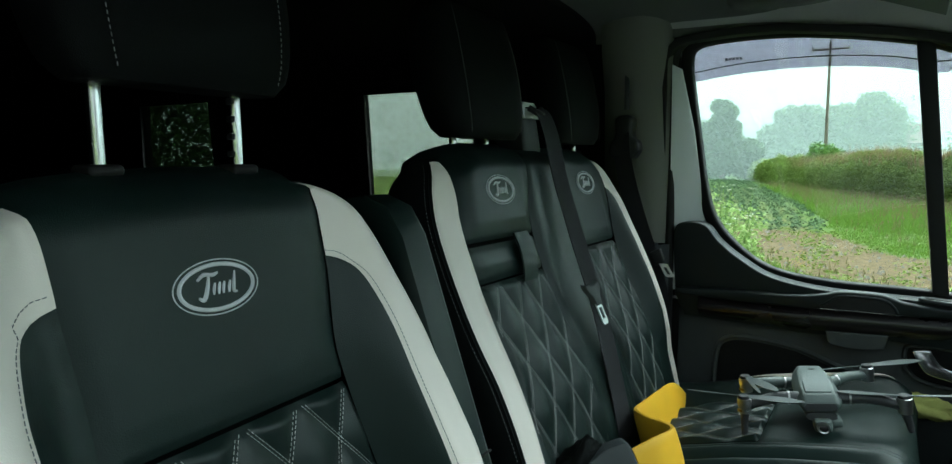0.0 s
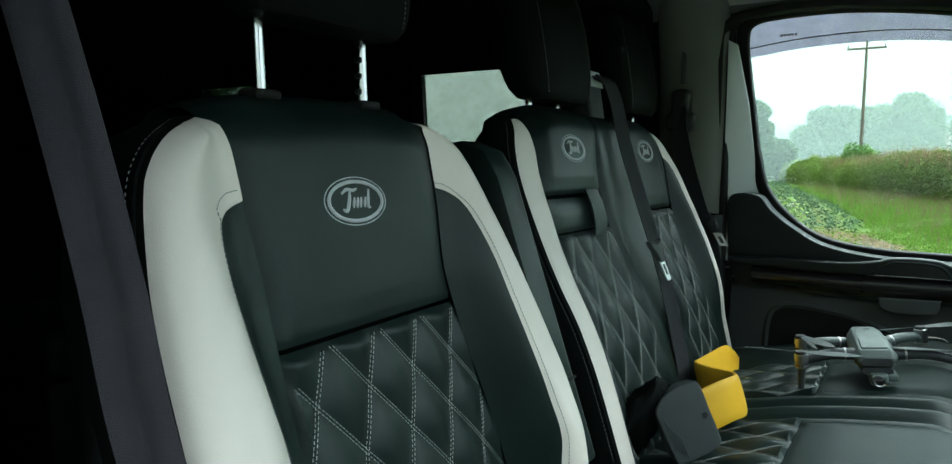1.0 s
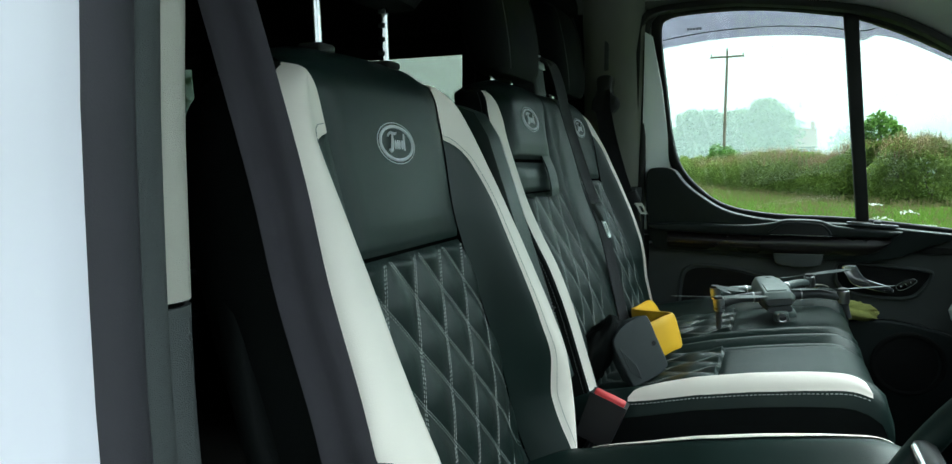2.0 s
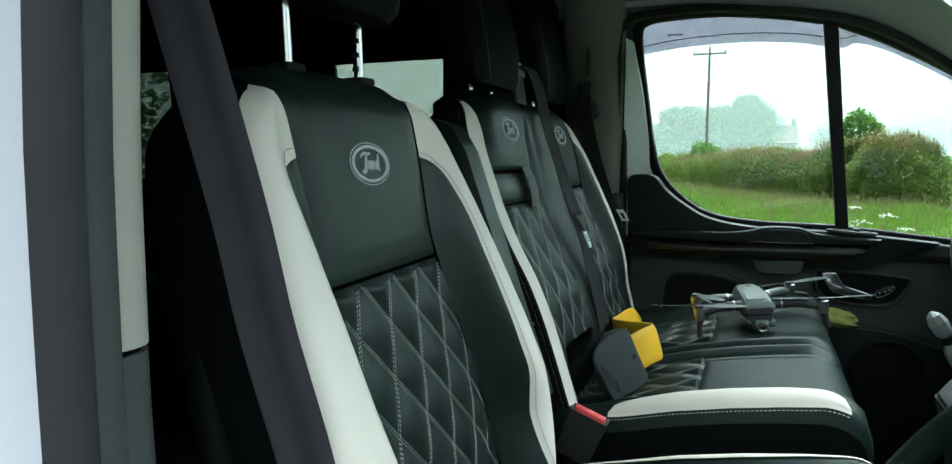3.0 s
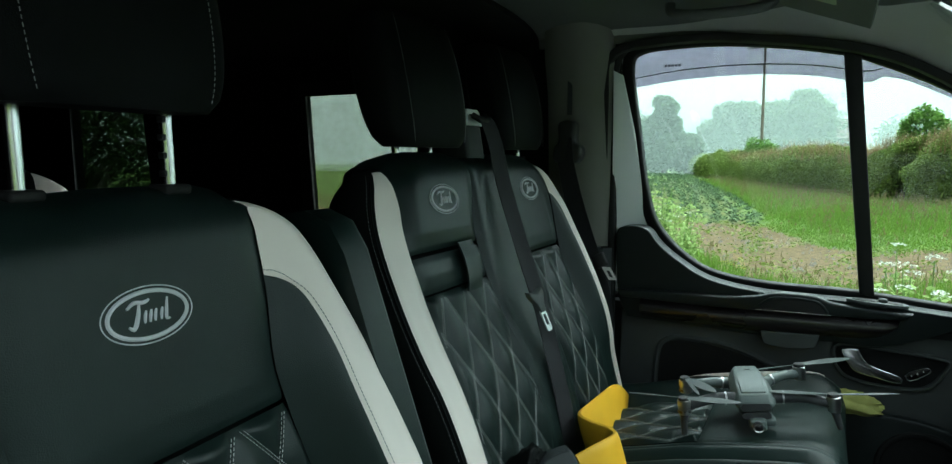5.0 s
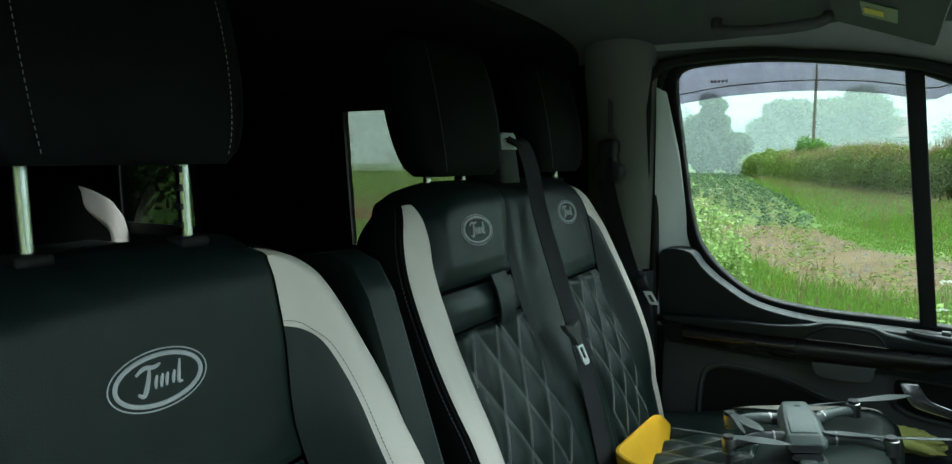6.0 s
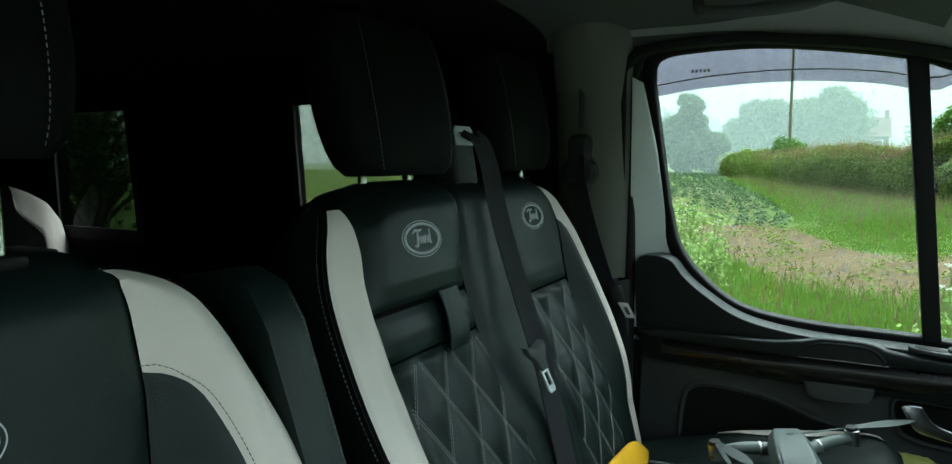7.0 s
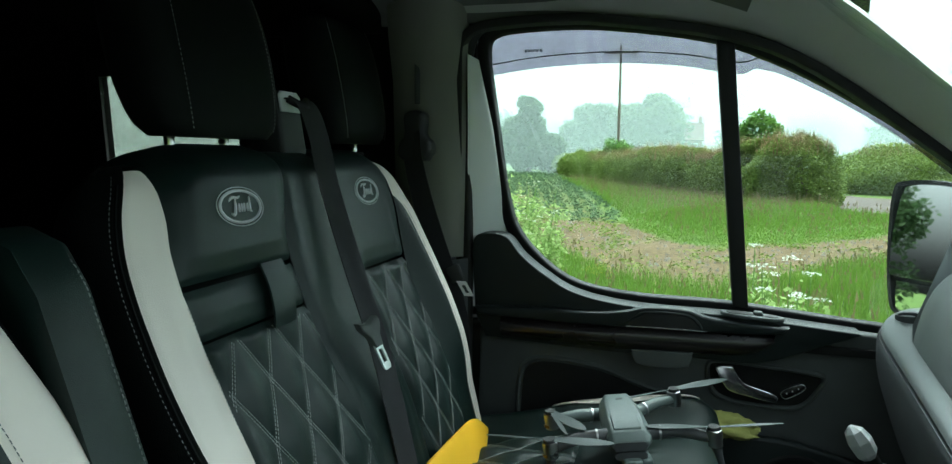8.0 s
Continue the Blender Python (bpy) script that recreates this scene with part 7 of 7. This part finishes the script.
def hedge():
    """The field hedge, running from far off to the big bush at the road."""
    line = [(-27, 125), (-14, 84), (-6.3, 55), (-1.2, 38), (1.6, 30.5), (3.3, 27.8)]
    pts = spline([(a, b, 0) for a, b in line], 40)
    h = thing("field_hedge", (1.9, 29.5, 0), "long leafy green field hedge with uneven top", "hedge")
    spots, stems = [], []
    for i, p in enumerate(pts):
        dist = p.y
        t = i / len(pts)
        n = int(700 if dist > 60 else (2000 if dist < 42 else 1000))
        nx = p + (pts[min(i + 1, len(pts) - 1)] - pts[max(0, i - 1)]) * 0.6
        for _ in range(n):
            q = p.lerp(nx, rng.random())
            top = 1.85 + 0.45 * smoothstep(0.7, 1.0, t) + 0.50 * noise.noise(Vector((q.x * 0.5, q.y * 0.22, 0))) + 0.22 * noise.noise(Vector((q.x * 2, q.y * 1.1, 5)))
            a = rng.uniform(0, math.pi)
            rad = rng.uniform(0.72, 1.0) * (1 + 0.12 * noise.noise(Vector((q.x * 1.6, q.y, a * 2))))
            wx = 0.95 + 0.35 * smoothstep(0.75, 1.0, t)
            spots.append((q.x + wx * rad * math.cos(a) * 1.0, q.y - wx * rad * abs(math.cos(a)) * 0.35 * (1 if math.cos(a) < 0 else -1), max(0.05, top * rad * abs(math.sin(a)) ** 0.55)))
        if i % 6 == 0:
            stems.append(tube([p, p + Vector((rng.uniform(-.1, .1), rng.uniform(-.1, .1), 1.2))], [0.05, 0.02], 6))
    part("stems", merged(*stems), BARK, h)
    leaves("foliage", [p for p in spots if p[1] < 58], 0.048, HEDGE_LEAF, h, "dense hedge leaves")
    leaves("foliage", [p for p in spots if p[1] >= 58], 0.12, HEDGE_LEAF, h, "dense hedge leaves")
    tw = []
    for _ in range(5000):
        i = rng.randrange(int(len(pts) * 0.45), len(pts))
        q = pts[i]
        t = i / len(pts)
        top = 1.85 + 0.45 * smoothstep(0.7, 1.0, t) + 0.50 * noise.noise(Vector((q.x * 0.5, q.y * 0.22, 0)))
        tw.append((q.x + rng.uniform(-0.9, 0.9), q.y + rng.uniform(-0.5, 0.5), top * rng.uniform(0.72, 1.0), rng.uniform(0.12, 0.45)))
    shoots("reddish_shoots", tw, h, "pale reddish shoots on the hedge top")


def shoots(name, spots, parent, label=""):
    """Thin upright twigs with a few small leaves: spots are (x, y, z, height)."""
    verts, faces = [], []
    for x, y, z, hh in spots:
        a = rng.uniform(0, math.pi)
        u = Vector((math.cos(a), math.sin(a), 0)) * 0.012
        p = Vector((x, y, z))
        q = p + Vector((rng.uniform(-0.25, 0.25) * hh, rng.uniform(-0.25, 0.25) * hh, hh))
        k = len(verts)
        verts += [p - u, p + u, q]
        faces.append((k, k + 1, k + 2))
        for f_ in (0.45, 0.7, 0.92):
            c = p.lerp(q, f_)
            b = rng.uniform(0, 2 * math.pi)
            w = Vector((math.cos(b), math.sin(b), rng.uniform(0.1, 0.7))) * 0.045
            s_ = Vector((-math.sin(b), math.cos(b), 0)) * 0.016
            k = len(verts)
            verts += [c, c + w * 0.5 + s_, c + w, c + w * 0.5 - s_]
            faces.append((k, k + 1, k + 2, k + 3))
    return raw(name, verts, faces, HEDGE_TIP, parent, label)


def bush(name, x, y, r, h, n, size, label, z0=0.0, material=None):
    b = thing(name, (x, y, 0), label, "bush")
    spots = []
    for _ in range(n):
        a, c = rng.uniform(0, 2 * math.pi), rng.uniform(-0.45, 1)
        s = math.sqrt(max(0, 1 - c * c))
        k = rng.uniform(0.75, 1.0) * (1 + 0.22 * noise.noise(Vector((math.cos(a) * s * 2.2 + x, math.sin(a) * s * 2.2, c * 2.2))))
        spots.append((x + r * k * s * math.cos(a), y + r * k * s * math.sin(a) * 0.8, z0 + max(0.04, 0.30 * h + 0.70 * h * k * c)))
    part("stems", merged(*[tube([Vector((x + rng.uniform(-.3, .3) * r, y, 0)), Vector((x + rng.uniform(-.6, .6) * r, y, z0 + h * 0.6))], [0.05, 0.015], 6) for _ in range(7)]), BARK, b)
    leaves("foliage", spots, size, material or HEDGE_LEAF, b)
    if n > 10000:
        tops = [p for p in spots if p[2] > z0 + 0.72 * h]
        shoots("shoots", [(p[0], p[1], p[2] - 0.05, rng.uniform(0.12, 0.48)) for p in rng.sample(tops, min(1500, len(tops)))], b, "pale reddish shoots")


def tree(x, y, h, r, n, size, label, lean=0.0, low=0.0):
    """A trunk with limbs and a crown of many leaf clumps."""
    t = thing("tree", (x, y, 0), label, "tree", "trees round the field")
    top = Vector((x + lean, y, h * 0.72))
    bits = [tube(spline([(x, y, 0), (x + 0.03 * h, y, h * 0.3), top], 5), [0.035 * h * (1 - 0.07 * k) for k in range(11)], 8)]
    clumps = []
    for k in range(44):
        a = rng.uniform(0, 2 * math.pi)
        f_ = rng.uniform(low, 1.0)
        rr = r * math.sin(math.pi * (0.12 + 0.80 * f_)) ** 0.7 * rng.uniform(0.45, 1.0)
        end = Vector((x + lean * f_ + rr * math.cos(a), y + rr * math.sin(a), h * (0.16 + 0.80 * f_)))
        st = Vector((x + lean * f_ * 0.5, y, max(0.1, end.z - 0.22 * h)))
        bits.append(tube([st, st.lerp(end, 0.5) + Vector((0, 0, 0.03 * h)), end], [0.010 * h, 0.006 * h, 0.002 * h], 5))
        clumps.append((end, r * rng.uniform(0.28, 0.48)))
    part("trunk", merged(*bits), BARK, t, "bark covered trunk and limbs")
    spots = []
    for _ in range(n):
        c, cr = rng.choice(clumps)
        v = Vector((rng.gauss(0, 1), rng.gauss(0, 1), rng.gauss(0, 0.8)))
        v = v.normalized() * cr * rng.uniform(0.3, 1.0) ** 0.7 * rng.choice((1.0, 1.0, 1.18))
        spots.append(tuple(c + v))
    leaves("crown", spots, size, TREE_LEAF, t, "leafy crown with gaps")


def pole():
    p = thing("utility_pole", (-3.85, 55, 0), "wooden utility pole with crossarm in the mist", "utility pole")
    part("pole", tube([(-3.85, 55, 0), (-3.85, 55, 5), (-3.85, 55, 9.9)], [0.13, 0.11, 0.085], 10), POLE_WOOD, p)
    part("crossarm", box((2.4, 0.12, 0.14), (-3.85, 54.9, 9.45), 0.02), POLE_WOOD, p)
    for dx in (-1.1, 0.0, 1.1):
        part("insulator", lathe([(0.03, 0), (0.07, 0.05), (0.07, 0.16), (0.03, 0.24), (0.0, 0.25)], 10, Matrix.Translation((-3.85 + dx, 54.9, 9.52 if dx else 9.88))), CLEAR_PLASTIC, p)


def house():
    h = thing("brick_house", (1.2, 112, 0), "pink brick house with clay roof and chimney in the mist", "house")
    part("wall", slab([(-4, 0), (4, 0), (4, 4.3), (0, 6.5), (-4, 4.3)], 6.6, lambda a, b, d: Vector((-2.2 + d, 112 + a, b))), BRICK, h, smooth=False)
    for y in (107.5, 116.5):
        part("roof", sheet([[Vector((x, y, 4.05)), Vector((x, 112, 6.75))] for x in (-2.5, 4.7)], 0.2), ROOF, h, "clay tile roof", smooth=False)
    part("chimney", box((0.55, 0.8, 2.0), (4.15, 112, 6.9), 0.03), BRICK, h, smooth=False)
    for x in (-0.6, 1.4, 3.2):
        w = part("window", box((1.1, 0.12, 1.3), (x, 107.95, 3.1)), SILVER_TRIM, h, smooth=False)
        part("pane", box((0.9, 0.06, 1.05), (x, 107.87, 3.1)), PIANO, w, smooth=False)


def mist():
    """Standing sheets, added to lay the mist's haze between the near hedge, the trees and the horizon."""
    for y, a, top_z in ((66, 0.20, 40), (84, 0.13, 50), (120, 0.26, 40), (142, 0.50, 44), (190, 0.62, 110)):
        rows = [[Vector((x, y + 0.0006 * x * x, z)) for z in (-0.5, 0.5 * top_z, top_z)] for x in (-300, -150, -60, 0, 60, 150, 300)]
        # haze colour is set by hand, paler before the trees than behind them
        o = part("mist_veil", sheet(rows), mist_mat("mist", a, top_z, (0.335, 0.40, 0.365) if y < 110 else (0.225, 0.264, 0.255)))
        tagged(o, "pale veil of mist over the field", "mist", kind="structure")


ground()
verge()
stones()
crop()
umbel_plant(0.43, 2.62, 1.36, 9, 0.10)
umbel_plant(0.36, 2.76, 1.30, 6, 0.10)
umbel_plant(-0.80, 4.3, 1.62, 18, 0.26)
umbel_plant(-1.02, 4.9, 1.58, 16, 0.26)
umbel_plant(-0.70, 3.7, 1.36, 18, 0.14)
umbel_plant(0.75, 3.4, 1.0, 5, 0.15)
dock_plant(-0.98, 6.6, 0.95)
hedge()
bush("hedge_end_bush", 4.20, 26.6, 1.62, 2.42, 36000, 0.040, "big rounded hawthorn bush at the end of the hedge")
bush("young_ash", 3.25, 29.0, 0.85, 1.5, 3000, 0.07, "lighter green young tree over the hedge", 1.9, ASH_LEAF)
bush("hedge_shrub", -3.5, 49, 1.45, 2.85, 5000, 0.09, "darker shrub in the field hedge", 0.0, ASH_LEAF)
bush("roadside_hedge", 12.5, 39, 5.5, 2.35, 60000, 0.065, "hedge across the road")
bush("roadside_hedge", 22, 41, 6.5, 2.45, 40000, 0.08, "hedge across the road")
tree(-14.4, 73, 7.7, 1.5, 22000, 0.26, "misty tree with a narrow top at the field edge", low=0.35)
tree(-15.3, 73.5, 5.2, 2.3, 30000, 0.26, "low misty tree at the field edge")
tree(-12.4, 74, 3.6, 1.6, 11000, 0.26, "low misty thicket at the field edge")
tree(-10.9, 102, 8.6, 3.6, 40000, 0.30, "broad misty tree behind the pole")
tree(-5.6, 100, 8.2, 3.0, 30000, 0.30, "misty tree behind the pole")
tree(-2.6, 101, 9.6, 3.6, 40000, 0.30, "broad misty tree behind the hedge")
tree(1.0, 104, 9.9, 2.0, 900, 0.20, "thin topped misty tree by the house")
tree(-0.2, 103, 5.2, 1.9, 8000, 0.30, "low misty tree by the house")
tree(-11.6, 7.8, 6.2, 2.5, 9000, 0.075, "leafy tree close behind the van", low=0.0)
tree(-14.5, 9.8, 6.5, 3.0, 7000, 0.09, "leafy tree behind the van", low=0.0)
tree(-19.0, 7.0, 7.0, 3.2, 6000, 0.11, "leafy tree behind the van", low=0.05)
def lane_hedge():
    """The hedge that closes the other side of the lane."""
    h = thing("lane_hedge", (0, -8.6, 0), "tall green hedge across the lane from the driver door", "hedge")
    spots = []
    for _ in range(30000):
        x = rng.uniform(-26, 26)
        top = 3.3 + 0.5 * noise.noise(Vector((x * 0.4, 0, 0)))
        a = rng.uniform(0, math.pi)
        spots.append((x, -8.6 + 1.0 * math.cos(a) * rng.uniform(0.7, 1.0), max(0.05, top * math.sin(a) ** 0.5 * rng.uniform(0.7, 1.0))))
    part("stems", merged(*[tube([Vector((x, -8.6, 0)), Vector((x + 0.2, -8.6, 2.2))], [0.08, 0.03], 6) for x in range(-26, 27, 2)]), BARK, h)
    leaves("foliage", spots, 0.13, HEDGE_LEAF, h)


lane_hedge()
for fx, fy, fh in ((-34, 135, 9), (-22, 150, 8), (14, 140, 7), (26, 150, 9), (40, 145, 8), (56, 150, 9)):
    tree(fx, fy, fh, 6.5, 2500, 0.5, "faint far tree in the mist", low=0.0)
tree(-11.8, 3.42, 3.3, 0.95, 6000, 0.06, "leafy roadside tree behind the van", low=0.0)
pole()
house()
mist()

# ---- the van from outside ----
def van_outside():
    """White outer panels, front end and wheels that close the van."""
    def panel(name, outline, y, sgn, holes=(), label="white painted van side", lean=0.05):
        tagged(part(name, slab(outline, 0.012, lambda a, b, d: Vector((a, y + sgn * (d - lean * smoothstep(1.2, 1.9, b)), b)), 0.0, holes=holes), WHITE_PAINT), label, "body panel", kind="structure")
    arch_r = [(-1.90 + 0.40 * math.cos(math.pi * (1 - k / 12)), 0.40 + 0.38 * math.sin(math.pi * k / 12)) for k in range(13)]
    arch_f = [(1.28 + 0.40 * math.cos(math.pi * (1 - k / 12)), 0.40 + 0.38 * math.sin(math.pi * k / 12)) for k in range(13)]
    win1 = [(-1.33, 1.385), (-0.875, 1.385), (-0.875, 1.81), (-1.33, 1.81)]
    win2 = [(-2.42, 1.405), (-1.945, 1.405), (-1.975, 1.83), (-2.42, 1.83)]
    rear = [(-3.0, 0.38), (-2.30, 0.38)] + arch_r[1:-1] + [(-1.50, 0.38), (-0.38, 0.38), (-0.38, 1.93), (-3.0, 1.93)]
    panel("body_side_left", rear, 1.719, 1, [win1, win2], lean=0.0)
    rear_r = [(-3.0, 0.38), (-2.30, 0.38)] + arch_r[1:-1] + [(-1.50, 0.38), (-1.20, 0.38), (-1.20, 1.93), (-3.0, 1.93)]
    panel("body_side_right", rear_r, -0.130, -1)
    wing = [(0.82, 0.38), (0.88, 0.40)] + arch_f[1:-1] + [(1.68, 0.40), (2.02, 0.45), (2.06, 0.80), (2.02, 1.06), (1.06, 1.33), (0.82, 1.36)]
    panel("front_wing_left", wing, 1.735, 1, label="white painted front wing")
    panel("front_wing_right", wing, -0.100, -1, label="white painted front wing")
    nose = [[Vector((2.04 + 0.05 * math.sin(math.pi * k / 8) - 0.05 * t, -0.10 + 1.84 * k / 8, 0.40 + 0.68 * t)) for k in range(9)] for t in (0, 0.3, 0.6, 0.85, 1.0)]
    tagged(part("front_panel", sheet(nose, 0.01), WHITE_PAINT), "white van front", "body panel", kind="structure")
    tail = slab([(-0.13, 0.40), (1.78, 0.40), (1.78, 1.95), (-0.13, 1.95)], 0.012, lambda a, b, d: Vector((-3.012 - d, a, b)))
    tagged(part("tail_panel", tail, WHITE_PAINT), "white van tail", "body panel", kind="structure")
    sill = box((1.20, 0.10, 0.18), (0.22, -0.055, 0.50), 0.02, 3)
    tagged(part("door_sill", sill, WHITE_PAINT), "white door sill under the open driver door", "sill", kind="structure")
    base = box((4.6, 1.5, 0.16), (-0.55, 0.82, 0.46), 0.03, 2)
    tagged(part("underbody", base, RUBBER), "black underbody of the van", "underbody", kind="structure")
    for x in (-1.90, 1.28):
        for y, s in ((0.02, -1), (1.62, 1)):
            w = thing("wheel", (x, y, 0.05), "black tyre on a grey steel wheel of the van", "wheel", "van wheels")
            m = Matrix.Translation((x, y, 0.385)) @ Matrix.Rotation(radians(90), 4, "X")
            part("tyre", lathe([(0.22, -0.095), (0.30, -0.105), (0.325, -0.085), (0.333, -0.04), (0.333, 0.04), (0.325, 0.085), (0.30, 0.105), (0.22, 0.095)], 40, m), RUBBER, w, "black rubber tyre")
            part("rim", lathe([(0.0, -0.03 * s), (0.06, -0.035 * s), (0.12, -0.01 * s), (0.20, -0.05 * s), (0.225, -0.09 * s), (0.225, 0.09 * s)], 32, m), BRUSHED, w, "grey steel wheel")


van_outside()
